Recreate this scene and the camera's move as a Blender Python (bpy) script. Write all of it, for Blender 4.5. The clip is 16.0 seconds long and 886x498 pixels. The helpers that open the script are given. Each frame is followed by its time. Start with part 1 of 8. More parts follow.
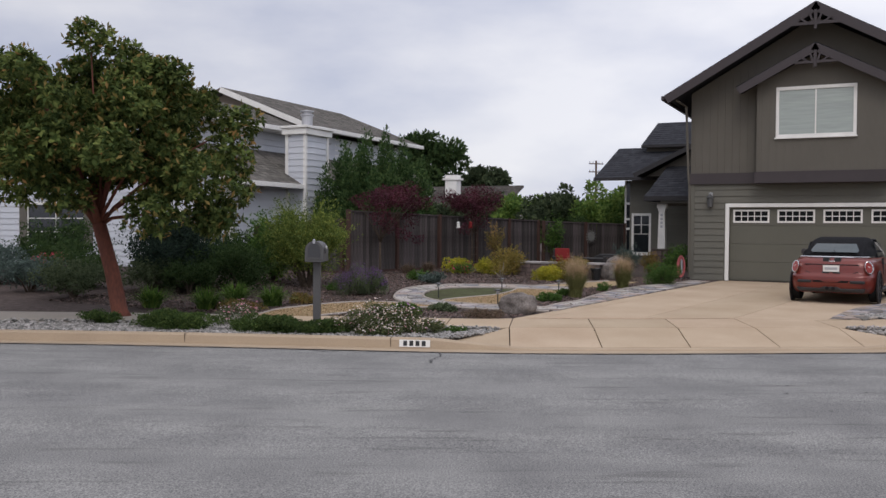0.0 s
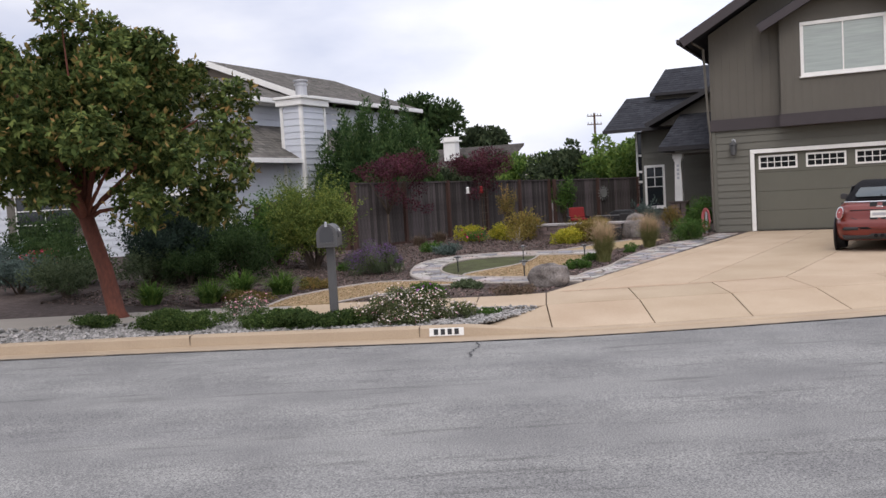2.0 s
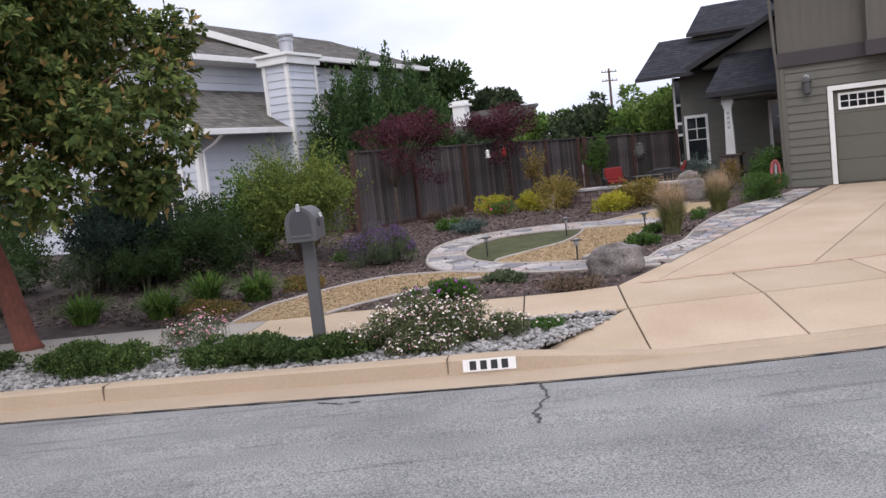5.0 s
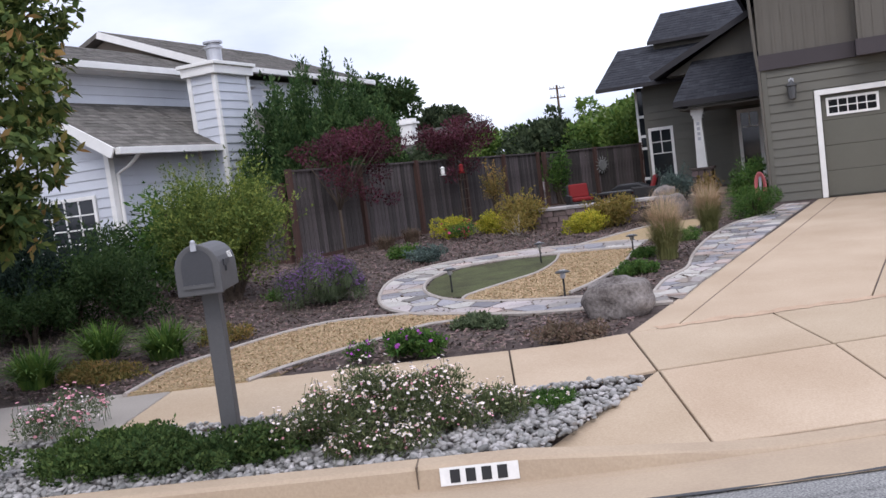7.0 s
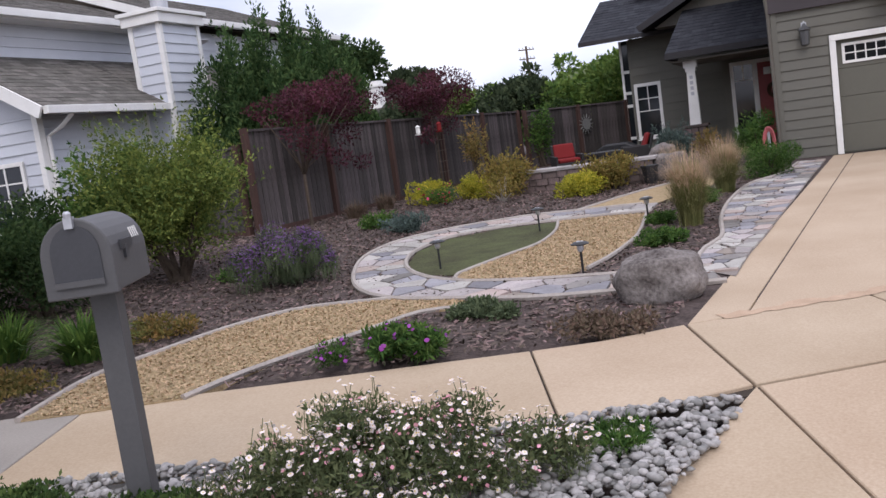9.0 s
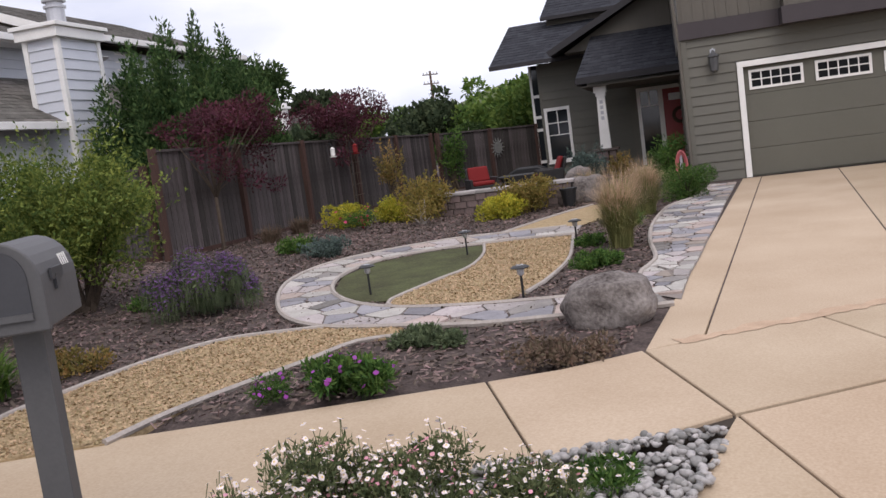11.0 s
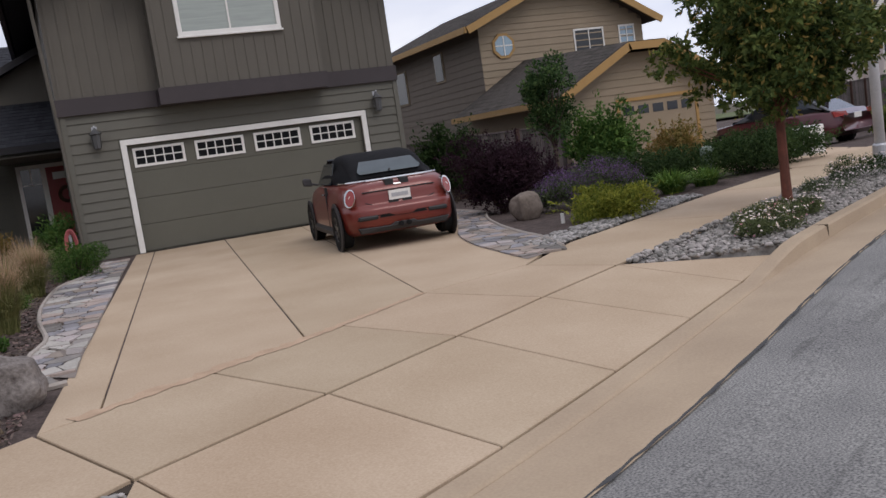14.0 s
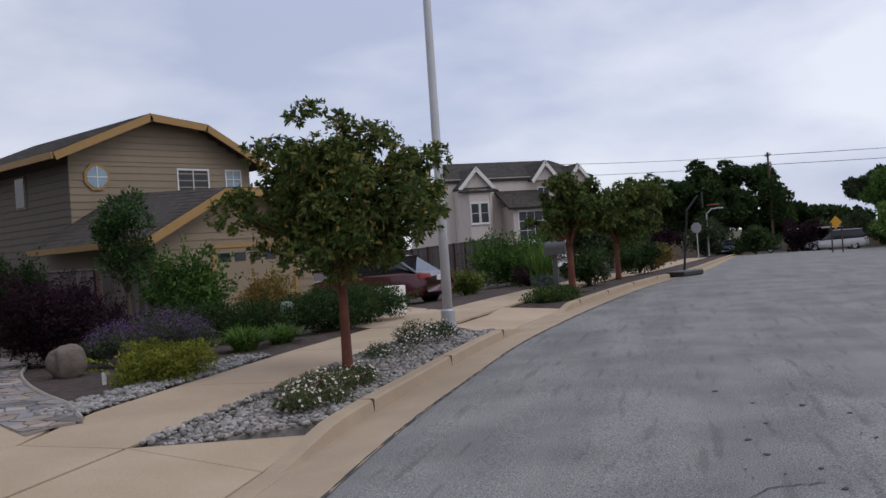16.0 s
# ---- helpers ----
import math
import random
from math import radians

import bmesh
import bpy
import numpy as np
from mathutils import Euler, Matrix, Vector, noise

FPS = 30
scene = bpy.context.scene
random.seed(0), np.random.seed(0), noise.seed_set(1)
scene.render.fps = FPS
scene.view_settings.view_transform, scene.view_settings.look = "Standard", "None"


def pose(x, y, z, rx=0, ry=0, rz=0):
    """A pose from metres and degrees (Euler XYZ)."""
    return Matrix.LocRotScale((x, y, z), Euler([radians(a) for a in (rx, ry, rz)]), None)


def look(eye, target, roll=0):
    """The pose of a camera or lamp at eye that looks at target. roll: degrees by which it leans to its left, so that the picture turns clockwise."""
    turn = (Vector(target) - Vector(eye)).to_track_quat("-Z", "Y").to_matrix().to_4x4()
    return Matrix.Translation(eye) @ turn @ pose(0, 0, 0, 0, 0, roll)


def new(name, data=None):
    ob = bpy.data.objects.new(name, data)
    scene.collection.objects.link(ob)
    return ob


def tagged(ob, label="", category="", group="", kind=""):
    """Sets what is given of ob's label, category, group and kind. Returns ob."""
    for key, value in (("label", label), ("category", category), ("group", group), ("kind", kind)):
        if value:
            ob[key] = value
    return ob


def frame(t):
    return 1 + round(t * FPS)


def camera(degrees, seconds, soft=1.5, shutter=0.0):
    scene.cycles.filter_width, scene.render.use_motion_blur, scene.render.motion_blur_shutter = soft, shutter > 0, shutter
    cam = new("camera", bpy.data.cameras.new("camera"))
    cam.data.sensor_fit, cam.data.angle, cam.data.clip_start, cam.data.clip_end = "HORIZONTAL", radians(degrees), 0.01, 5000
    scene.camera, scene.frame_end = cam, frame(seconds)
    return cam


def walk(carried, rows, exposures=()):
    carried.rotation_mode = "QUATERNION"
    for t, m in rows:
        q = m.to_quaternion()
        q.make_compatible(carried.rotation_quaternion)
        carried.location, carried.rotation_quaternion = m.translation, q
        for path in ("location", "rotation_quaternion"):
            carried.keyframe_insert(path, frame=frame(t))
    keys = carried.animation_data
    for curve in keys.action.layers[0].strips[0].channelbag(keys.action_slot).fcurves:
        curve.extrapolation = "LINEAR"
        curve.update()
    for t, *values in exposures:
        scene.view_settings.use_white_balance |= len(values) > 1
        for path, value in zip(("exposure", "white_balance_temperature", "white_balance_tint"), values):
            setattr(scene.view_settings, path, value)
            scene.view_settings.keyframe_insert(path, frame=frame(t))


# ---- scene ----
cam = camera(53.5, 16.0)
PATH = [
    (0, (3.941, -2.415, 1.705), (3.066, -0.617, 1.658), 0.4),
    (0.5, (3.876, -2.379, 1.792), (2.929, -0.62, 1.686), 0.7),
    (1, (3.539, -2.085, 1.79), (2.717, -0.271, 1.605), -3.0),
    (1.5, (3.311, -1.904, 1.818), (2.434, -0.118, 1.62), -2.8),
    (2, (3.01, -1.367, 1.863), (2.137, 0.428, 1.73), -3.3),
    (2.5, (2.661, -0.729, 1.817), (1.889, 1.11, 1.662), -2.7),
    (3, (2.382, -0.2, 1.808), (1.567, 1.619, 1.644), -3.6),
    (5.5, (0.856, 2.586, 1.77), (-0.049, 4.358, 1.568), -6.3),
    (6, (0.592, 3.041, 1.851), (-0.317, 4.82, 1.753), -4.6),
    (6.5, (0.266, 3.707, 1.757), (-0.539, 5.536, 1.668), -7.5),
    (7, (0.015, 4.188, 1.737), (-0.778, 6.016, 1.57), -7.3),
    (7.5, (-0.247, 4.67, 1.705), (-1.056, 6.494, 1.562), -6.4),
    (8, (-0.508, 5.207, 1.642), (-1.297, 7.034, 1.448), -8.4),
    (8.5, (-0.686, 5.554, 1.642), (-1.464, 7.38, 1.396), -8.8),
    (9, (-0.935, 5.871, 1.617), (-1.666, 7.716, 1.366), -8.0),
    (9.5, (-1.084, 6.173, 1.611), (-1.666, 8.069, 1.357), -9.5),
    (12, (-1.464, 5.933, 1.626), (-1.853, 7.882, 1.405), -4.1),
    (12.5, (-1.53, 5.836, 1.617), (-1.64, 7.819, 1.386), -3.9),
    (13, (-1.579, 5.905, 1.574), (-1.401, 7.879, 1.306), -5.7),
    (13.5, (-1.519, 5.904, 1.575), (-1.109, 7.842, 1.302), -7.6),
    (14, (-1.255, 6.015, 1.537), (-0.477, 7.843, 1.3), -8.3),
    (14.5, (-0.959, 6.14, 1.52), (0.116, 7.814, 1.316), -6.7),
    (15, (-0.594, 6.321, 1.492), (0.749, 7.795, 1.338), -4.6),
    (15.5, (-0.329, 6.327, 1.56), (1.189, 7.624, 1.438), -4.8),
    (16, (0.062, 6.449, 1.575), (1.552, 7.783, 1.569), -3.9),
]
walk(cam, [(t, look(eye, target, roll)) for t, eye, target, roll in PATH], [(0, -0.45, 6600, 12), (1.2, -0.24, 6600, 12), (2.5, 0.04, 6650, 13), (5, 0.1, 6400, 14), (7.5, 0.13, 6150, 14), (9.5, 0.02, 6400, 16), (12.0, -0.06, 6700, 14), (13.5, -0.46, 6550, 14), (14.5, -0.62, 6550, 12), (16, -0.87, 6250, 12)])

# ---- world, sun, exposure ----
scene.view_settings.exposure = 0.0
world = bpy.data.worlds.new("overcast_sky")
scene.world = world
world.use_nodes = True
wn, wl = world.node_tree.nodes, world.node_tree.links
for n in list(wn):
    wn.remove(n)
SUN_EL, SUN_ROT = radians(48), radians(200)
w_out = wn.new("ShaderNodeOutputWorld")
w_bg = wn.new("ShaderNodeBackground")
w_sky = wn.new("ShaderNodeTexSky")
w_sky.sky_type, w_sky.sun_disc = "NISHITA", False
w_sky.sun_elevation, w_sky.sun_rotation = SUN_EL, SUN_ROT
w_scale = wn.new("ShaderNodeMix")
w_scale.data_type, w_scale.blend_type = "RGBA", "MULTIPLY"
w_scale.inputs[0].default_value = 1.0
w_scale.inputs[7].default_value = (0.13, 0.13, 0.13, 1)
w_tc, w_map = wn.new("ShaderNodeTexCoord"), wn.new("ShaderNodeMapping")
w_map.inputs["Scale"].default_value = (1.0, 1.0, 2.6)
w_noise = wn.new("ShaderNodeTexNoise")
w_noise.inputs["Scale"].default_value, w_noise.inputs["Detail"].default_value = 2.3, 6
w_noise.inputs["Roughness"].default_value = 0.5
w_ramp = wn.new("ShaderNodeValToRGB")
w_ramp.color_ramp.elements[0].position, w_ramp.color_ramp.elements[0].color = 0.36, (0.68, 0.74, 0.94, 1)
w_ramp.color_ramp.elements[1].position, w_ramp.color_ramp.elements[1].color = 0.60, (1.14, 1.16, 1.24, 1)
w_mix = wn.new("ShaderNodeMix")
w_mix.data_type = "RGBA"
w_mix.inputs[0].default_value = 0.88
wl.new(w_sky.outputs[0], w_scale.inputs[6])
wl.new(w_tc.outputs["Generated"], w_map.inputs[0])
wl.new(w_map.outputs[0], w_noise.inputs["Vector"])
wl.new(w_noise.outputs[0], w_ramp.inputs[0])
wl.new(w_scale.outputs[2], w_mix.inputs[6])
wl.new(w_ramp.outputs[0], w_mix.inputs[7])
wl.new(w_mix.outputs[2], w_bg.inputs[0])
w_sep, w_up = wn.new("ShaderNodeSeparateXYZ"), wn.new("ShaderNodeMapRange")
w_up.inputs["From Min"].default_value, w_up.inputs["From Max"].default_value = 0.25, 0.9
w_up.inputs["To Min"].default_value, w_up.inputs["To Max"].default_value = 1.15, 1.62
wl.new(w_tc.outputs["Generated"], w_sep.inputs[0])
wl.new(w_sep.outputs[2], w_up.inputs[0])
w_side = wn.new("ShaderNodeMath")
w_side.operation = "MULTIPLY_ADD"
w_side.inputs[1].default_value = 0.28
wl.new(w_sep.outputs[0], w_side.inputs[0])
wl.new(w_up.outputs[0], w_side.inputs[2])
wl.new(w_side.outputs[0], w_bg.inputs[1])
wl.new(w_bg.outputs[0], w_out.inputs[0])
sun = new("sun", bpy.data.lights.new("sun", "SUN"))
sun.data.energy, sun.data.angle, sun.data.color = 1.1, radians(25), (1.0, 0.96, 0.9)
sun.matrix_basis = pose(0, 0, 30, 42, 0, 200 - 180 + 0)

# ---- materials ----
MATS = {}


def mat(name, base, second=None, scale=6.0, fine=60.0, rough=0.8, metal=0.0, bump=0.15, spread=0.25, island=0.0, piece=0.0, mode="noise", glow=0.0, stretch=(1, 1, 1), through_light=0.0, coat=0.0, object_space=True):
    """A surface with a base colour, blotches of a second colour, fine grain, relief, and changes from piece to piece."""
    if name in MATS:
        return MATS[name]
    m = bpy.data.materials.new(name)
    m.use_nodes = True
    nt, ln = m.node_tree.nodes, m.node_tree.links
    bsdf = nt["Principled BSDF"]
    bsdf.inputs["Roughness"].default_value, bsdf.inputs["Metallic"].default_value = rough, metal
    bsdf.inputs["Coat Weight"].default_value = coat
    bsdf.inputs["Specular IOR Level"].default_value = 0.15 if rough > 0.84 else 0.5
    if second is None:
        second = tuple(c * (1 - spread) for c in base)
    geo = nt.new("ShaderNodeNewGeometry")
    mp = nt.new("ShaderNodeMapping")
    mp.inputs["Scale"].default_value = stretch
    if object_space:
        tc = nt.new("ShaderNodeTexCoord")
        ln.new(tc.outputs["Object"], mp.inputs[0])
    else:
        ln.new(geo.outputs["Position"], mp.inputs[0])
    big, small = nt.new("ShaderNodeTexNoise"), nt.new("ShaderNodeTexNoise")
    big.inputs["Scale"].default_value, big.inputs["Detail"].default_value = scale, 5
    small.inputs["Scale"].default_value, small.inputs["Detail"].default_value = fine, 3
    ln.new(mp.outputs[0], big.inputs["Vector"])
    ln.new(mp.outputs[0], small.inputs["Vector"])
    ramp = nt.new("ShaderNodeValToRGB")
    ramp.color_ramp.elements[0].position, ramp.color_ramp.elements[1].position = 0.32, 0.68
    ramp.color_ramp.elements[0].color, ramp.color_ramp.elements[1].color = (*second, 1), (*base, 1)
    add = nt.new("ShaderNodeMath")
    add.operation = "MULTIPLY_ADD"
    add.inputs[1].default_value = 0.45
    half = nt.new("ShaderNodeMath")
    half.operation = "MULTIPLY"
    half.inputs[1].default_value = 0.55
    ln.new(small.outputs[0], add.inputs[0])
    ln.new(big.outputs[0], half.inputs[0])
    ln.new(half.outputs[0], add.inputs[2])
    ln.new(add.outputs[0], ramp.inputs[0])
    col = ramp.outputs[0]
    for amount, source in ((island, geo.outputs["Random Per Island"]), (piece, None)):
        if amount <= 0:
            continue
        if source is None:
            info = nt.new("ShaderNodeObjectInfo")
            source = info.outputs["Random"]
        rng = nt.new("ShaderNodeMapRange")
        rng.inputs["To Min"].default_value, rng.inputs["To Max"].default_value = 1 - amount, 1 + amount
        ln.new(source, rng.inputs[0])
        hsv = nt.new("ShaderNodeHueSaturation")
        ln.new(rng.outputs[0], hsv.inputs["Value"])
        rng2 = nt.new("ShaderNodeMapRange")
        rng2.inputs["To Min"].default_value, rng2.inputs["To Max"].default_value = 0.5 + amount * 0.06, 0.5 - amount * 0.06
        ln.new(source, rng2.inputs[0])
        ln.new(rng2.outputs[0], hsv.inputs["Hue"])
        ln.new(col, hsv.inputs["Color"])
        col = hsv.outputs[0]
    ln.new(col, bsdf.inputs["Base Color"])
    if bump > 0:
        bp = nt.new("ShaderNodeBump")
        bp.inputs["Strength"].default_value, bp.inputs["Distance"].default_value = bump, 0.02
        ln.new(add.outputs[0], bp.inputs["Height"])
        ln.new(bp.outputs[0], bsdf.inputs["Normal"])
    if through_light > 0:
        out = nt["Material Output"]
        tr, mx = nt.new("ShaderNodeBsdfTranslucent"), nt.new("ShaderNodeMixShader")
        mx.inputs[0].default_value = through_light
        ln.new(col, tr.inputs[0])
        ln.new(bsdf.outputs[0], mx.inputs[1])
        ln.new(tr.outputs[0], mx.inputs[2])
        ln.new(mx.outputs[0], out.inputs[0])
    if glow > 0:
        ln.new(col, bsdf.inputs["Emission Color"])
        bsdf.inputs["Emission Strength"].default_value = glow
    MATS[name] = m
    return m


def leafmat(name, a, b, island=0.35):
    a, b = tuple(c * 1.3 for c in a), tuple(c * 1.25 for c in b)
    return mat(name, a, b, scale=1.2, fine=9, rough=0.86, bump=0, island=island, through_light=0.25, object_space=False)



def asphalt_surface():
    """Worn asphalt: pale stone chips in a grey binder, wheel-worn streaks along the street, darker blotches."""
    m = bpy.data.materials.new("asphalt")
    m.use_nodes = True
    nt, ln = m.node_tree.nodes, m.node_tree.links
    bsdf = nt["Principled BSDF"]
    bsdf.inputs["Roughness"].default_value, bsdf.inputs["Specular IOR Level"].default_value = 0.92, 0.2
    geo, turn = nt.new("ShaderNodeNewGeometry"), nt.new("ShaderNodeMapping")
    turn.inputs["Rotation"].default_value = (0, 0, radians(-27))
    ln.new(geo.outputs["Position"], turn.inputs[0])
    lengthwise = nt.new("ShaderNodeMapping")
    lengthwise.inputs["Scale"].default_value = (0.16, 1.5, 1)
    ln.new(turn.outputs[0], lengthwise.inputs[0])

    def noise_node(scale, detail, source):
        n = nt.new("ShaderNodeTexNoise")
        n.inputs["Scale"].default_value, n.inputs["Detail"].default_value = scale, detail
        ln.new(source.outputs[0], n.inputs["Vector"])
        return n.outputs[0]

    def ramp_node(source, p0, c0, p1, c1):
        r = nt.new("ShaderNodeValToRGB")
        r.color_ramp.elements[0].position, r.color_ramp.elements[0].color = p0, (*c0, 1)
        r.color_ramp.elements[1].position, r.color_ramp.elements[1].color = p1, (*c1, 1)
        ln.new(source, r.inputs[0])
        return r.outputs[0]

    def blend_node(kind, amount, a, b):
        x = nt.new("ShaderNodeMix")
        x.data_type, x.blend_type = "RGBA", kind
        x.inputs[0].default_value = amount
        ln.new(a, x.inputs[6])
        ln.new(b, x.inputs[7])
        return x.outputs[2]

    chips = noise_node(85, 6, turn)
    col = ramp_node(chips, 0.32, (0.105, 0.104, 0.103), 0.66, (0.342, 0.333, 0.314))
    streak = ramp_node(noise_node(1.3, 6, lengthwise), 0.3, (0.86, 0.86, 0.87), 0.7, (1.05, 1.05, 1.04))
    blotch = ramp_node(noise_node(0.9, 11, turn), 0.36, (0.8, 0.8, 0.81), 0.6, (1.04, 1.04, 1.04))
    pits = ramp_node(noise_node(6, 8, lengthwise), 0.33, (0.66, 0.66, 0.66), 0.42, (1, 1, 1))
    col = blend_node("MULTIPLY", 1.0, col, streak)
    col = blend_node("MULTIPLY", 1.0, col, blotch)
    col = blend_node("MULTIPLY", 0.7, col, pits)
    ln.new(col, bsdf.inputs["Base Color"])
    bp = nt.new("ShaderNodeBump")
    bp.inputs["Strength"].default_value, bp.inputs["Distance"].default_value = 0.15, 0.004
    ln.new(chips, bp.inputs["Height"])
    ln.new(bp.outputs[0], bsdf.inputs["Normal"])
    return m


concrete = mat("tan_concrete", (0.485, 0.382, 0.275), (0.355, 0.262, 0.175), 0.8, 70, 0.9, bump=0.12, piece=0.06, object_space=False)
asphalt = asphalt_surface()
concrete_old = mat("kerb_concrete", (0.43, 0.335, 0.235), (0.335, 0.255, 0.18), 1.4, 60, 0.9, bump=0.2, object_space=False)
concrete_grey = mat("grey_concrete", (0.34, 0.305, 0.265), (0.25, 0.225, 0.195), 1.1, 60, 0.9, bump=0.15, piece=0.06, object_space=False)
joint_dark = mat("joint", (0.065, 0.051, 0.04), None, 3, 40, 0.95)
mulch_m = mat("bark_mulch", (0.118, 0.09, 0.08), (0.038, 0.029, 0.026), 7, 38, 0.95, bump=1.0, object_space=False)
soil_m = mat("ground_soil", (0.12, 0.10, 0.07), (0.06, 0.06, 0.035), 0.4, 20, 0.95, bump=0.4, object_space=False)
dg_m = mat("decomposed_granite", (0.44, 0.328, 0.19), (0.22, 0.155, 0.085), 14, 60, 0.95, bump=0.6, object_space=False)
olive_paint = mat("olive_paint", (0.125, 0.119, 0.096), (0.108, 0.102, 0.082), 2, 40, 0.7, bump=0.08, piece=0.05)
olive_dark = mat("olive_brown_paint", (0.116, 0.103, 0.083), (0.098, 0.087, 0.07), 2, 40, 0.7, bump=0.1)
plum_trim = mat("plum_brown_trim", (0.045, 0.034, 0.036), None, 3, 40, 0.6, bump=0.05)
dark_fascia = mat("dark_fascia_paint", (0.026, 0.023, 0.025), None, 3, 40, 0.7, bump=0.05)
white_paint = mat("white_paint", (0.80, 0.78, 0.74), (0.68, 0.66, 0.62), 3, 40, 0.5, bump=0.04)
roof_dark = mat("charcoal_shingle", (0.040, 0.041, 0.047), (0.022, 0.023, 0.028), 6, 24, 0.9, bump=0.5, island=0.22)
roof_brown = mat("weathered_brown_shingle", (0.165, 0.152, 0.135), (0.09, 0.082, 0.072), 5, 26, 0.95, bump=0.6, island=0.3)
door_paint = mat("garage_door_paint", (0.112, 0.107, 0.082), (0.10, 0.095, 0.073), 1.5, 40, 0.6, bump=0.05)
blue_siding = mat("pale_blue_siding", (0.57, 0.585, 0.62), (0.50, 0.515, 0.55), 2, 40, 0.7, bump=0.06, piece=0.04)
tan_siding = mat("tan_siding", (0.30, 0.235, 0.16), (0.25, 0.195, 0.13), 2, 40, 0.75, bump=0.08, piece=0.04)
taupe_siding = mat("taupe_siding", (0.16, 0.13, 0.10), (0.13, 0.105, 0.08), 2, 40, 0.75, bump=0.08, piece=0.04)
ochre_trim = mat("ochre_trim", (0.40, 0.24, 0.08), (0.33, 0.19, 0.06), 3, 40, 0.6, bump=0.05)
pink_siding = mat("pale_pink_siding", (0.66, 0.575, 0.52), (0.57, 0.50, 0.455), 2, 30, 0.75)
roof_taupe = mat("grey_brown_shingle", (0.08, 0.07, 0.062), (0.048, 0.043, 0.038), 4, 26, 0.95, bump=0.5, island=0.25)
fence_wood = mat("redwood_fence", (0.112, 0.097, 0.092), (0.04, 0.033, 0.032), 3, 22, 0.9, bump=0.35, piece=0.4, stretch=(4, 4, 0.5))
fence_rail = mat("redwood_post", (0.095, 0.052, 0.042), (0.05, 0.032, 0.026), 3, 22, 0.85, bump=0.3, stretch=(4, 4, 0.5))
glass_dark = mat("window_glass", (0.02, 0.024, 0.028), (0.014, 0.016, 0.02), 1, 5, 0.06, bump=0)
black_plastic = mat("black_plastic", (0.012, 0.012, 0.013), None, 4, 50, 0.5)
bark_red = mat("reddish_bark", (0.20, 0.072, 0.05), (0.10, 0.045, 0.033), 6, 30, 0.85, bump=0.6, stretch=(1, 1, 0.4))
bark_grey = mat("grey_bark", (0.10, 0.075, 0.055), (0.05, 0.038, 0.03), 6, 30, 0.9, bump=0.6)
galv = mat("galvanised_steel", (0.50, 0.50, 0.51), (0.40, 0.40, 0.42), 3, 30, 0.45, metal=0.6, bump=0.03)


# ---- builders ----
WL = {}


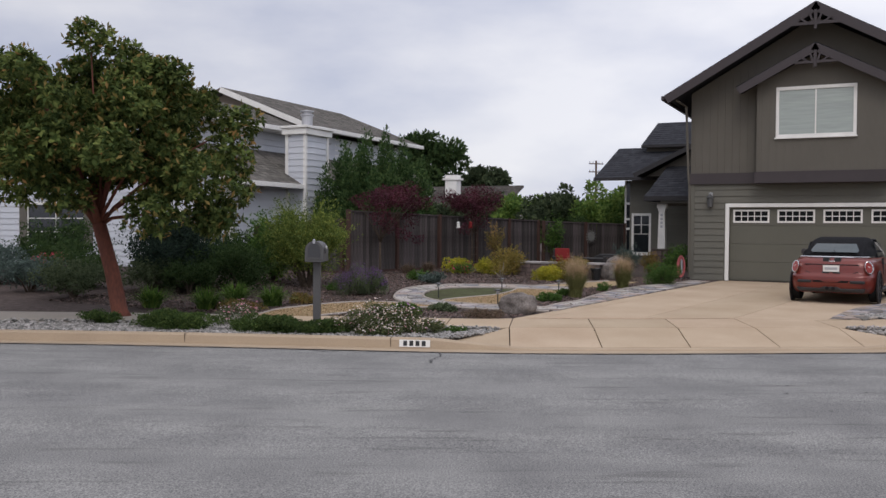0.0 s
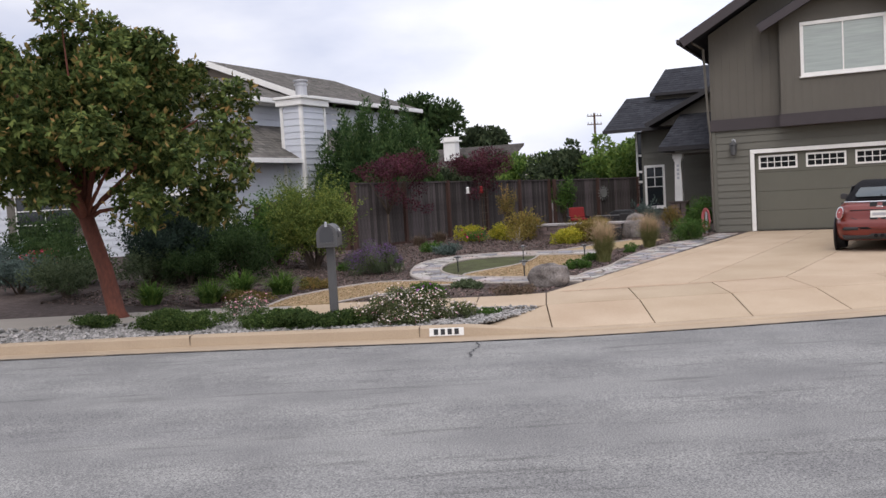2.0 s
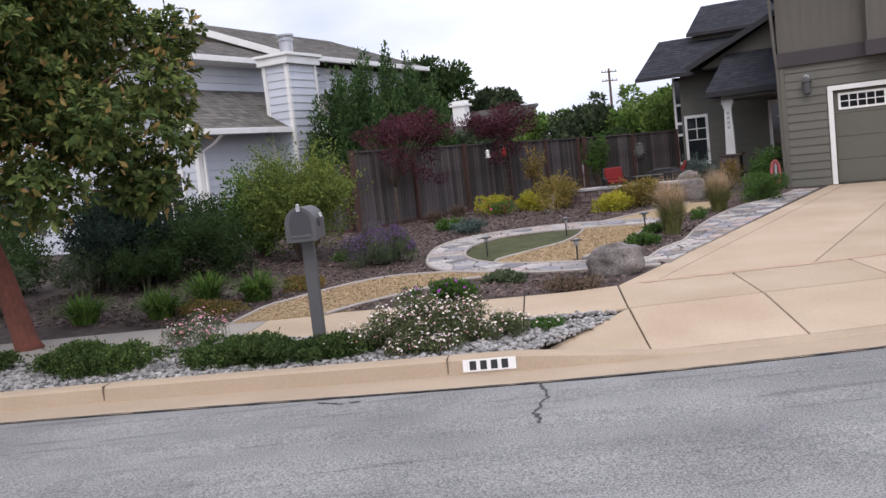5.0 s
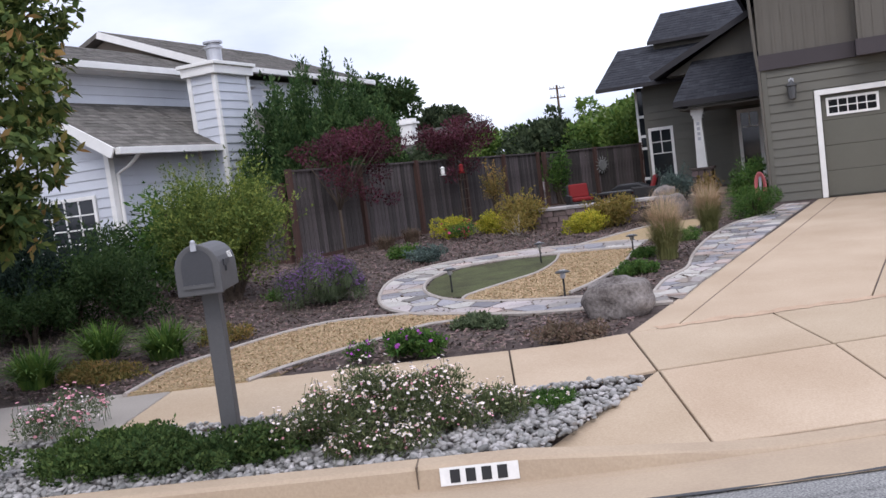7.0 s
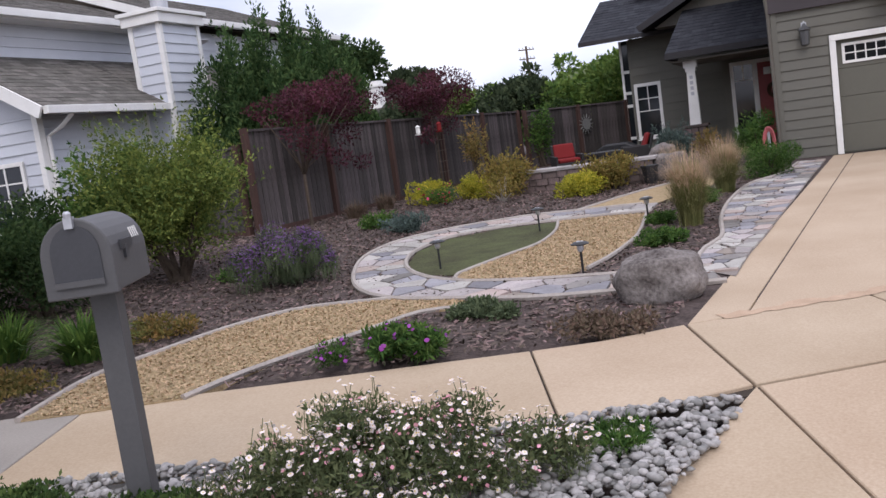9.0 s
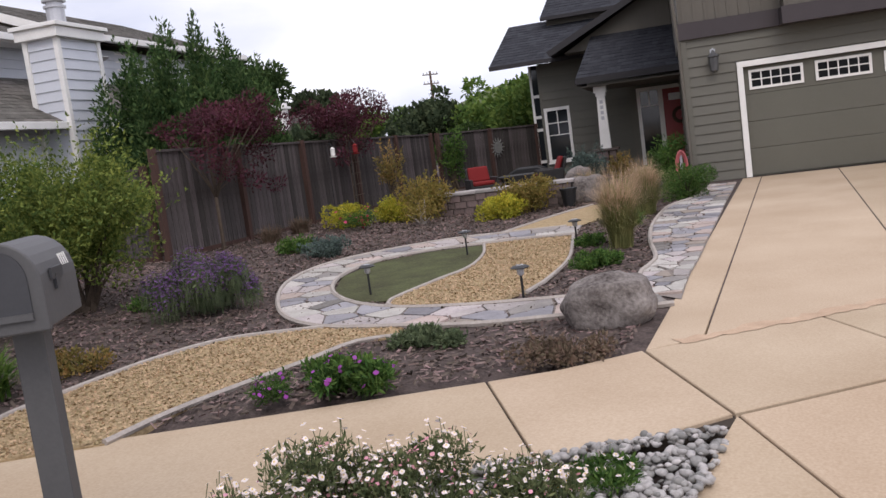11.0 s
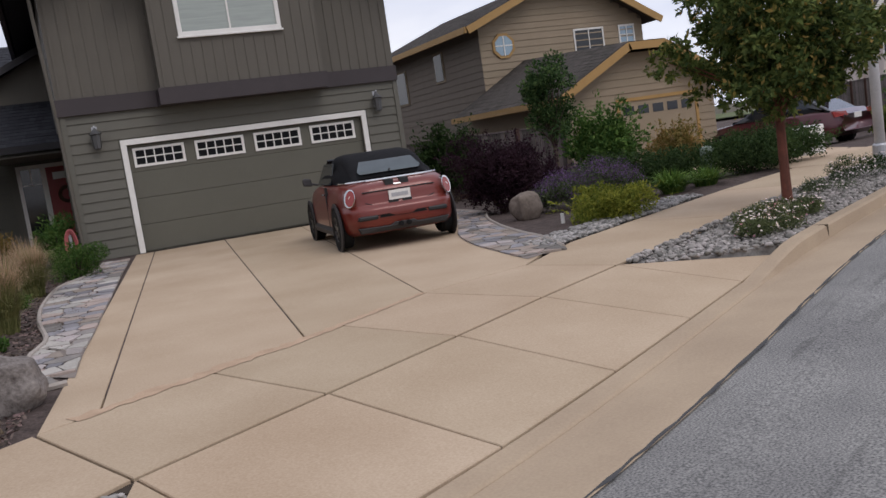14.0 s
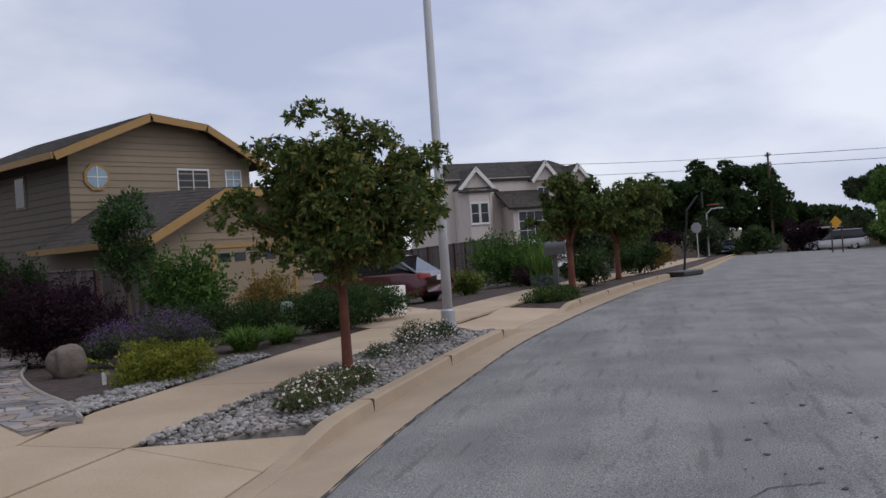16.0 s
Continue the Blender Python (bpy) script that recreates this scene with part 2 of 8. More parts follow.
class Shape:
    """Vertices and faces gathered for one mesh."""

    def __init__(self):
        self.v, self.f = [], []

    def add(self, verts, faces):
        k = len(self.v)
        self.v += [tuple(p) for p in verts]
        self.f += [tuple(i + k for i in f) for f in faces]
        return self

    def box(self, x0, x1, y0, y1, z0, z1):
        return self.add([(x0, y0, z0), (x1, y0, z0), (x1, y1, z0), (x0, y1, z0), (x0, y0, z1), (x1, y0, z1), (x1, y1, z1), (x0, y1, z1)],
                        [(3, 2, 1, 0), (4, 5, 6, 7), (0, 1, 5, 4), (1, 2, 6, 5), (2, 3, 7, 6), (3, 0, 4, 7)])

    def obox(self, m, sx, sy, sz):
        """A box of that size, centred in x and y, standing on z = 0 of the pose m."""
        c = [m @ Vector((x * sx / 2, y * sy / 2, z * sz)) for z in (0, 1) for x, y in ((-1, -1), (1, -1), (1, 1), (-1, 1))]
        return self.add(c, [(3, 2, 1, 0), (4, 5, 6, 7), (0, 1, 5, 4), (1, 2, 6, 5), (2, 3, 7, 6), (3, 0, 4, 7)])

    def slab(self, poly, z0, z1):
        """A prism over a polygon; z0 and z1 are numbers or functions of x, y."""
        n = len(poly)
        lo = [(x, y, z0(x, y) if callable(z0) else z0) for x, y in poly]
        hi = [(x, y, z1(x, y) if callable(z1) else z1) for x, y in poly]
        sides = [(i, (i + 1) % n, n + (i + 1) % n, n + i) for i in range(n)]
        return self.add(lo + hi, [tuple(reversed(range(n))), tuple(range(n, 2 * n))] + sides)

    def extrude(self, poly3, way):
        """A prism from a polygon in space, pushed along a vector."""
        n, w = len(poly3), Vector(way)
        pts = [Vector(p) for p in poly3]
        sides = [(i, (i + 1) % n, n + (i + 1) % n, n + i) for i in range(n)]
        return self.add(pts + [p + w for p in pts], [tuple(reversed(range(n))), tuple(range(n, 2 * n))] + sides)

    def tube(self, pts, radii, seg=8, caps=True):
        """A tube through points with a radius at each."""
        pts = [Vector(p) for p in pts]
        if not hasattr(radii, "__len__"):
            radii = [radii] * len(pts)
        k, rows = len(self.v), []
        for i, p in enumerate(pts):
            d = (pts[min(i + 1, len(pts) - 1)] - pts[max(i - 1, 0)]).normalized()
            a = d.orthogonal().normalized() if i == 0 else (rows[-1] - d * rows[-1].dot(d)).normalized()
            b = d.cross(a)
            rows.append(a)
            for j in range(seg):
                t = 2 * math.pi * j / seg
                self.v.append(tuple(p + radii[i] * (math.cos(t) * a + math.sin(t) * b)))
        for i in range(len(pts) - 1):
            for j in range(seg):
                q = (j + 1) % seg
                self.f.append((k + i * seg + j, k + i * seg + q, k + (i + 1) * seg + q, k + (i + 1) * seg + j))
        if caps:
            self.f.append(tuple(k + j for j in reversed(range(seg))))
            self.f.append(tuple(k + (len(pts) - 1) * seg + j for j in range(seg)))
        return self

    def lathe(self, profile, centre=(0, 0, 0), seg=16):
        """Turned about z: (radius, height) pairs."""
        k, c = len(self.v), centre
        for r, z in profile:
            for j in range(seg):
                t = 2 * math.pi * j / seg
                self.v.append((c[0] + r * math.cos(t), c[1] + r * math.sin(t), c[2] + z))
        for i in range(len(profile) - 1):
            for j in range(seg):
                q = (j + 1) % seg
                self.f.append((k + i * seg + j, k + i * seg + q, k + (i + 1) * seg + q, k + (i + 1) * seg + j))
        self.f.append(tuple(k + j for j in reversed(range(seg))))
        self.f.append(tuple(k + (len(profile) - 1) * seg + j for j in range(seg)))
        return self


def thing(name, loc, label, category, group="", kind=""):
    ob = new(name)
    ob.location, ob.empty_display_size = loc, 0.2
    WL[ob] = Vector(loc)
    return tagged(ob, label, category, group, kind)


def part(name, shape, material, parent=None, label="", smooth=False, bevel=0.0):
    """Links a Shape as one mesh object, under a parent if one is given."""
    v = np.array(shape.v, float)
    c = (v.min(0) + v.max(0)) / 2
    c[2] = v[:, 2].min()
    me = bpy.data.meshes.new(name)
    me.from_pydata((v - c).tolist(), [], shape.f)
    me.materials.append(material)
    if smooth:
        me.shade_smooth()
    ob = new(name, me)
    WL[ob] = Vector(c)
    if parent is not None:
        ob.parent = parent
        ob.location = WL[ob] - WL[parent]
    else:
        ob.location = c
    if label:
        ob["label"] = label
    if bevel > 0:
        bv = ob.modifiers.new("bevel", "BEVEL")
        bv.width, bv.segments, bv.limit_method = bevel, 2, "ANGLE"
    return ob


def setting(name, shape, material, label, category, smooth=False):
    return tagged(part(name, shape, material, None, "", smooth), label, category, kind="structure")


# ---- the street's line ----
CONTROL = [(-75, -23), (-45, -10), (-25, -1.2), (-12, 4.45), (-7.6, 6.4), (-5.3, 7.35), (-2.84, 8.2), (-0.7, 8.95), (1.46, 10.1), (3.52, 11.35),
           (5.5, 12.5), (8.1, 13.8), (10.5, 15.0), (15.66, 17.05), (21.6, 19.1), (29, 21.2), (36, 23.8), (44, 27), (60, 33.4), (80, 41.2), (120, 57), (180, 80)]


def smooth_line(ctrl, step=0.25):
    c = [Vector((*p, 0)) for p in ctrl]
    c = [2 * c[0] - c[1]] + c + [2 * c[-1] - c[-2]]
    out = []
    for i in range(1, len(c) - 2):
        n = max(2, int((c[i + 1] - c[i]).length / step))
        for k in range(n):
            t = k / n
            out.append(0.5 * (2 * c[i] + (c[i + 1] - c[i - 1]) * t + (2 * c[i - 1] - 5 * c[i] + 4 * c[i + 1] - c[i + 2]) * t * t + (3 * c[i] - c[i - 1] - 3 * c[i + 1] + c[i + 2]) * t**3))
    out.append(c[-2])
    return np.array([(p.x, p.y) for p in out])


LINE = smooth_line(CONTROL)
for _ in range(30):
    LINE[1:-1] = (LINE[:-2] + 2 * LINE[1:-1] + LINE[2:]) / 4
STEP = np.r_[0, np.cumsum(np.hypot(*np.diff(LINE, axis=0).T))]
STEP -= STEP[np.argmin(np.hypot(LINE[:, 0] + 1.8, LINE[:, 1] - 8.45))]
TANG = np.gradient(LINE, axis=0)
TANG /= np.hypot(*TANG.T)[:, None]


def street(s, n):
    """The place s metres along the kerb and n metres behind its face."""
    x, y = np.interp(s, STEP, LINE[:, 0]), np.interp(s, STEP, LINE[:, 1])
    tx, ty = np.interp(s, STEP, TANG[:, 0]), np.interp(s, STEP, TANG[:, 1])
    return float(x - n * ty), float(y + n * tx)


def along(x, y):
    """s and n of a place."""
    i = int(np.argmin((LINE[:, 0] - x) ** 2 + (LINE[:, 1] - y) ** 2))
    d = np.array([x, y]) - LINE[i]
    return float(STEP[i] + d @ TANG[i]), float(TANG[i][0] * d[1] - TANG[i][1] * d[0])


def lot_z(x, y):
    """The height of the ground behind the kerb."""
    s, n = along(x, y)
    z = 0.145 + 0.008 * max(0.0, min(n, 20) - 3) + 0.032 * min(6, max(0, -x - 4)) * min(1, max(0, (n - 4) / 5))
    return z - 0.32 * min(1, max(0, (s - 11) / 7)) * min(1, max(0, (n - 3.2) / 4))


def strip(s0, s1, profile, step=0.5):
    """A sheet swept along the kerb: profile of (n, z)."""
    sh, m = Shape(), max(2, int((s1 - s0) / step) + 1)
    for s in np.linspace(s0, s1, m):
        sh.v += [(*street(s, n), z) for n, z in profile]
    k = len(profile)
    for i in range(m - 1):
        for j in range(k - 1):
            sh.f.append((i * k + j + 1, i * k + j, (i + 1) * k + j, (i + 1) * k + j + 1))
    return sh



# ---- ground, road, kerbs ----
FAR = 900
ground = Shape().add([(-FAR, -FAR, -1.9), (FAR, -FAR, -1.9), (FAR, FAR, -1.9), (-FAR, FAR, -1.9)], [(0, 1, 2, 3)])
setting("ground", ground, soil_m, "dry brown earth spreading to the horizon", "ground")


def width_at(s):
    """How far the opposite kerb lies over the street."""
    return 14.0


road = Shape()
road_rows = list(np.arange(-72, 175, 0.6))
for s in road_rows:
    w = width_at(s)
    road.v += [(*street(s, -n), z) for n, z in ((w, 0.02), (w - 1, 0.045), (w / 2 + 0.5, 0.09), (2.0, 0.05), (0.5, 0.022))]
for i in range(len(road_rows) - 1):
    road.f += [(i * 5 + j + 1, i * 5 + j, i * 5 + 5 + j, i * 5 + 6 + j) for j in range(4)]
setting("road", road, asphalt, "worn grey asphalt street with faint tyre marks", "road")
S_L, S_R = along(-1.6, 8.6)[0], along(5.0, 12.35)[0]
S_DROP_L, S_DROP_R = along(-0.35, 9.1)[0], along(3.92, 11.72)[0]
S_T0, S_T1 = along(11.6, 15.5)[0], along(16.4, 17.3)[0]
gutter = strip(-72, 120, [(-0.52, 0.031), (-0.47, 0.034), (-0.06, 0.0), (0.08, 0.002)], 0.5)
setting("gutter", gutter, concrete_old, "tan concrete gutter pan along the kerb", "gutter")


def kerb_height(s):
    """The kerb's rise over the gutter, falling to a lip at the two drives."""
    for a, b, c, d in ((S_L, S_DROP_L, S_DROP_R, S_R), (S_T0, S_T0 + 1, S_T1 - 1, S_T1)):
        if a < s < d:
            return 0.02 + 0.12 * max((b - s) / (b - a), (s - c) / (d - c), 0)
    return 0.14


kerb_run = Shape()
rows = np.arange(-72, 110, 0.3)
for s in rows:
    h = kerb_height(s)
    kerb_run.v += [(*street(s, n), z) for n, z in ((0.0, -0.02), (0.012, 0.006), (0.03, h * 0.86), (0.055, h), (0.17, h + 0.004), (0.185, h - 0.06))]
for i in range(len(rows) - 1):
    kerb_run.f += [(i * 6 + j + 1, i * 6 + j, i * 6 + 6 + j, i * 6 + 7 + j) for j in range(5)]
kerb = setting("kerb", kerb_run, concrete_old, "raised tan concrete kerb dipping at the driveways", "kerb")
for s in np.arange(-30.8, 40, 3.05):
    if kerb_height(s) > 0.13:
        sh = Shape()
        (ax, ay), (bx, by), (cx, cy), (dx, dy) = street(s, 0.012), street(s + 0.008, 0.012), street(s + 0.008, 0.172), street(s, 0.172)
        sh.slab([(ax, ay), (bx, by), (cx, cy), (dx, dy)], 0.02, 0.1455)
        part("joint", sh, mat("kerb_joint", (0.15, 0.115, 0.085), None, 4, 40, 0.95), kerb)
opp, opp_rows = Shape(), list(np.arange(-72, 170, 0.8))
for s in opp_rows:
    w = width_at(s)
    opp.v += [(*street(s, -w - d), z) for d, z in ((0, 0.0), (0.03, 0.13), (0.06, 0.15), (0.2, 0.15), (2.4, 0.17), (60, 0.3))]
for i in range(len(opp_rows) - 1):
    opp.f += [(i * 6 + j, i * 6 + j + 1, i * 6 + 7 + j, i * 6 + 6 + j) for j in range(5)]
setting("pavement_opposite", opp, concrete_old, "pavement on the opposite side of the street", "pavement")

lot_rows, lot_cols = list(np.linspace(-72, 140, 300)), [0.1, 0.7, 1.2, 1.3, 2.0, 2.9, 3.4, 4.2, 5, 6, 7, 8, 9, 10.5, 12, 14, 17, 21, 30, 60, 200]
lot = Shape()
for s in lot_rows:
    for n in lot_cols:
        x, y = street(s, n)
        lot.v.append((x, y, (0.1 if n < 1.25 else 0.085 if n < 2.95 else lot_z(x, y)) if kerb_height(s) > 0.139 or n > 2.95 else -0.1 if n < 1.25 else 0.05))
k = len(lot_cols)
for i in range(len(lot_rows) - 1):
    lot.f += [(i * k + j + 1, i * k + j, i * k + k + j, i * k + k + j + 1) for j in range(k - 1)]
setting("ground_lot", lot, mulch_m, "dark bark mulch covering the front gardens", "ground", smooth=True)


def slab_z(x, y):
    n = along(x, y)[1]
    return 0.024 + 0.129 * min(1, max(0, (n - 0.19) / 1.15)) + 0.0075 * max(0, n - 3)


def shrink(poly, gap):
    """A polygon drawn in by half a joint on every side."""
    n, out = len(poly), []
    area = sum(poly[i][0] * poly[(i + 1) % n][1] - poly[(i + 1) % n][0] * poly[i][1] for i in range(n))
    pts = [Vector(p) for p in (poly if area > 0 else poly[::-1])]
    for i in range(n):
        a, b, c = pts[i - 1], pts[i], pts[(i + 1) % n]
        d, e = (b - a).normalized(), (c - b).normalized()
        m = Vector((-d.y - e.y, d.x + e.x))
        m = m / max(0.35, m.length_squared) * 2 if m.length > 1e-6 else Vector((-d.y, d.x))
        out.append(tuple(b + m * gap / 2))
    return out


pavement = setting("pavement", strip(-72, 110, [(1.42, 0.08), (1.43, 0.128), (2.84, 0.128), (2.85, 0.08)], 0.5), joint_dark, "tan concrete pavement with tooled joints", "pavement")
drive_edge = [(-1.62, 8.62), (-0.5, 9.0), (1.46, 10.12), (3.3, 11.22), (5.0, 12.38), (3.49, 13.02), (3.09, 14.1), (3.6, 14.6), (3.62, 15.46), (3.9, 17.05), (4.1, 17.63), (5.7, 21.4), (5.95, 24.42), (0.0, 24.42), (-1.6, 11.86), (-1.14, 10.45)]
driveway = setting("driveway", Shape().slab(drive_edge, -0.1, lambda x, y: slab_z(x, y) - 0.03 if along(x, y)[1] > 2.6 else -0.03), joint_dark, "broad tan concrete driveway with cut joints", "driveway")


def paving(poly, parent, gap=0.014, top=slab_z, thick=0.07, material=concrete):
    q = shrink(poly, gap)
    q2 = shrink(poly, gap + 0.01)
    sh, n = Shape(), len(q)
    lo = [(x, y, top(x, y) - thick) for x, y in q]
    mid = [(x, y, top(x, y) - 0.006) for x, y in q]
    hi = [(x, y, top(x, y)) for x, y in q2]
    sh.add(lo + mid + hi, [tuple(range(2 * n, 3 * n))] + [(a + i, a + (i + 1) % n, a + n + (i + 1) % n, a + n + i) for a in (0, n) for i in range(n)])
    return part("slab", sh, material, parent)


def flat_walk(x, y):
    return 0.15


# pavement slabs on both sides of the drive
cuts = [along(-1.15, 10.45)[0]] + [along(-2.3, 10.6)[0] - 3.05 * i for i in range(0, 16)]
for k, (a, b) in enumerate(zip(cuts, cuts[1:])):
    m = (a + b) / 2
    lo_end, hi_end = ((-1.16, 10.47), (-1.63, 11.82)) if k == 0 else (street(a, 1.42), street(a, 2.85))
    paving([lo_end, street(m, 1.42), street(b, 1.42), street(b, 2.85), street(m, 2.85), hi_end], pavement, top=flat_walk, material=concrete_grey if k > 1 else concrete)
cuts = [along(3.49, 13.02)[0] + 0.02 + 3.05 * i for i in range(22)]
for k, (a, b) in enumerate(zip(cuts, cuts[1:])):
    m = (a + b) / 2
    lo_end, hi_end = ((3.5, 13.04), (3.1, 14.1)) if k == 0 else (street(a, 1.42), street(a, 2.85))
    paving([lo_end, street(m, 1.42), street(b, 1.42), street(b, 2.85), street(m, 2.85), hi_end], pavement, top=flat_walk)
# apron, pavement crossing and drive
crossing = [(-1.15, 10.45), (0.02, 11.1), (1.2, 11.75), (2.29, 12.38), (3.49, 13.02)]
lip = [along(-0.57, 9.04)[0], along(0.53, 9.8)[0], along(1.67, 10.4)[0], along(2.83, 11.05)[0], along(3.92, 11.72)[0]]
upper = [(-1.62, 11.8), (-0.46, 12.415), (0.73, 13.07), (1.78, 13.76), (3.09, 14.1)]
paving([street(S_L, 0.19), street(lip[0], 0.19), crossing[0]], driveway)
paving([street(lip[4], 0.19), street(S_R, 0.19), crossing[4]], driveway)
for i in range(4):
    (ax, ay), (bx, by) = crossing[i], crossing[i + 1]
    paving([street(lip[i], 0.19), street(lip[i + 1], 0.19), (bx + 0.007, by - 0.013), (ax + 0.007, ay - 0.013)], driveway)
    paving([(ax - 0.007, ay + 0.013), (bx - 0.007, by + 0.013), upper[i + 1], upper[i]], driveway)
foot = [(-1.62, 11.8), (-1.24, 12.02), (0.36, 12.83), (1.78, 13.76), (3.09, 14.1)]
tops = [(0.0, 24.4), (0.36, 24.4), (1.76, 24.4), (3.4, 24.4), (5.8, 24.4)]
blend = lambda p, q, t: (p[0] + (q[0] - p[0]) * t, p[1] + (q[1] - p[1]) * t)
for i in range(4):
    a, b, c, d = foot[i], foot[i + 1], tops[i + 1], tops[i]
    poly = [a, b, c, d]
    if i == 3:
        poly = [a, b, (3.6, 14.6), (3.62, 15.46), (3.9, 17.05), (4.1, 17.63), (5.7, 21.4), c, d]
    paving(poly, driveway)
# a rough band of newer mortar along the foot of the drive
rnd_p = random.Random(17)
band_line = [blend(foot[0], foot[1], 0.6), foot[1], blend(foot[1], foot[2], 0.3), blend(foot[1], foot[2], 0.7), foot[2], blend(foot[2], foot[3], 0.5), foot[3]]
fine_band = smooth_line(band_line, 0.07)
mortar_band = Shape()
for i, (x, y) in enumerate(fine_band):
    fade = min(1, 1.4 * (1 - i / len(fine_band)) + 0.15)
    lo_w, hi_w = 0.02 + 0.05 * rnd_p.random() * fade, 0.03 + 0.11 * rnd_p.random() * fade
    for d in (-lo_w, hi_w):
        px, py = x - 0.46 * d, y + 0.89 * d
        mortar_band.v.append((px, py, slab_z(px, py) + 0.004))
mortar_band.f = [(i * 2, i * 2 + 2, i * 2 + 3, i * 2 + 1) for i in range(len(fine_band) - 1)]
part("mortar_band", mortar_band, mat("patch_mortar", (0.50, 0.36, 0.25), (0.36, 0.25, 0.17), 9, 70, 0.95, bump=0.4, object_space=False), driveway, "rough orange-tan mortar patch")
s_a, s_b = S_T0 + 0.15, S_T1 - 0.15
neighbour_drive = Shape().slab([street(s_a, 0.19), street((s_a + s_b) / 2, 0.19), street(s_b, 0.19), street(s_b - 0.6, 1.3), street(s_b - 0.6, 2.86), (19.6, 27.4), (14.4, 27.4), street(s_a + 0.6, 2.86), street(s_a + 0.6, 1.3)], -0.5, lambda x, y: slab_z(x, y) if along(x, y)[1] < 3 else lot_z(x, y) + 0.03)
setting("driveway_neighbour", neighbour_drive, concrete, "tan concrete driveway of the neighbouring house", "driveway")

# ---- leaves, blades, stones ----


def mesh_from(name, v, corner_count, material, parent=None, label="", smooth=False, faces=None):
    """A mesh of many alike small faces from arrays."""
    v = np.asarray(v, float).reshape(-1, 3)
    c = (v.min(0) + v.max(0)) / 2
    c[2] = v[:, 2].min()
    me = bpy.data.meshes.new(name)
    idx = np.arange(len(v)).reshape(-1, corner_count) if faces is None else np.asarray(faces)
    me.vertices.add(len(v))
    me.vertices.foreach_set("co", (v - c).ravel())
    me.loops.add(idx.size)
    me.loops.foreach_set("vertex_index", idx.ravel().astype(np.int32))
    me.polygons.add(len(idx))
    me.polygons.foreach_set("loop_start", np.arange(0, idx.size, idx.shape[1], dtype=np.int32))
    me.polygons.foreach_set("loop_total", np.full(len(idx), idx.shape[1], dtype=np.int32))
    if smooth:
        me.polygons.foreach_set("use_smooth", np.ones(len(idx), dtype=bool))
    me.update(calc_edges=True)
    me.materials.append(material)
    ob = new(name, me)
    WL[ob] = Vector(c)
    if parent is not None:
        ob.parent = parent
        ob.location = WL[ob] - WL[parent]
    else:
        ob.location = c
    if label:
        ob["label"] = label
    return ob


def unit(a):
    return a / np.maximum(np.linalg.norm(a, axis=-1, keepdims=True), 1e-9)


def blobs_in(rng, centre, radii, count, size=0.42, low=-0.8):
    """Clumps spread over a lumpy ellipsoid."""
    d = unit(rng.normal(size=(count, 3)))
    d[:, 2] = np.maximum(d[:, 2], low)
    far = rng.uniform(0.35, 1.02, (count, 1))
    c = np.array(centre) + d * far * np.array(radii)
    r = np.mean(radii) * size * rng.uniform(0.45, 1.3, (count, 1)) * np.array([[1, 1, 0.8]])
    return c, r


def leaf_cloud(rng, blobs, n, size, width=0.45, up=0.35, shell=0.5):
    """Leaves as folded diamonds in clumps: centre and radius rows."""
    c, r = blobs
    w = (r[:, 0] * r[:, 1]) / (r[:, 0] * r[:, 1]).sum()
    pick = rng.choice(len(c), n, p=w)
    d = unit(rng.normal(size=(n, 3)))
    p = c[pick] + d * r[pick] * (shell + (1 - shell) * rng.random((n, 1)) ** 0.6)
    way = unit(d * 0.6 + rng.normal(size=(n, 3)) * 0.7 + np.array([0, 0, up]))
    side = unit(np.cross(way, rng.normal(size=(n, 3))))
    length = size * rng.uniform(0.6, 1.3, (n, 1))
    tip, mid = p + way * length, p + way * length * 0.5
    fold = np.cross(side, way) * length * 0.08
    return np.stack([p, mid + side * length * width / 2 + fold, tip, mid - side * length * width / 2 + fold], 1)


def rosettes(rng, blobs, count, each, size, width=0.42):
    """Leaves in whorls at the ends of twigs, turned outwards and up."""
    c, r = blobs
    w = (r[:, 0] * r[:, 1]) / (r[:, 0] * r[:, 1]).sum()
    pick = rng.choice(len(c), count, p=w)
    d = unit(rng.normal(size=(count, 3)) + [0, 0, 0.25])
    p = c[pick] + d * r[pick] * (0.45 + 0.62 * rng.random((count, 1)) ** 0.7)
    axis = np.repeat(unit(d + [0, 0, 0.5] + rng.normal(size=(count, 3)) * 0.3), each, 0)
    start = np.repeat(p, each, 0)
    way = unit(axis * 0.45 + unit(np.cross(axis, rng.normal(size=axis.shape))) * rng.uniform(0.5, 1.1, (len(axis), 1)))
    start = start - axis * rng.uniform(0, 0.6, (len(axis), 1)) * size
    side = unit(np.cross(way, axis))
    length = size * rng.uniform(0.65, 1.25, (len(axis), 1))
    tip, mid = start + way * length - np.array([0, 0, 0.12]) * length, start + way * length * 0.55
    fold = np.cross(side, way) * length * 0.06
    return np.stack([start, mid + side * length * width / 2 + fold, tip, mid - side * length * width / 2 + fold], 1)


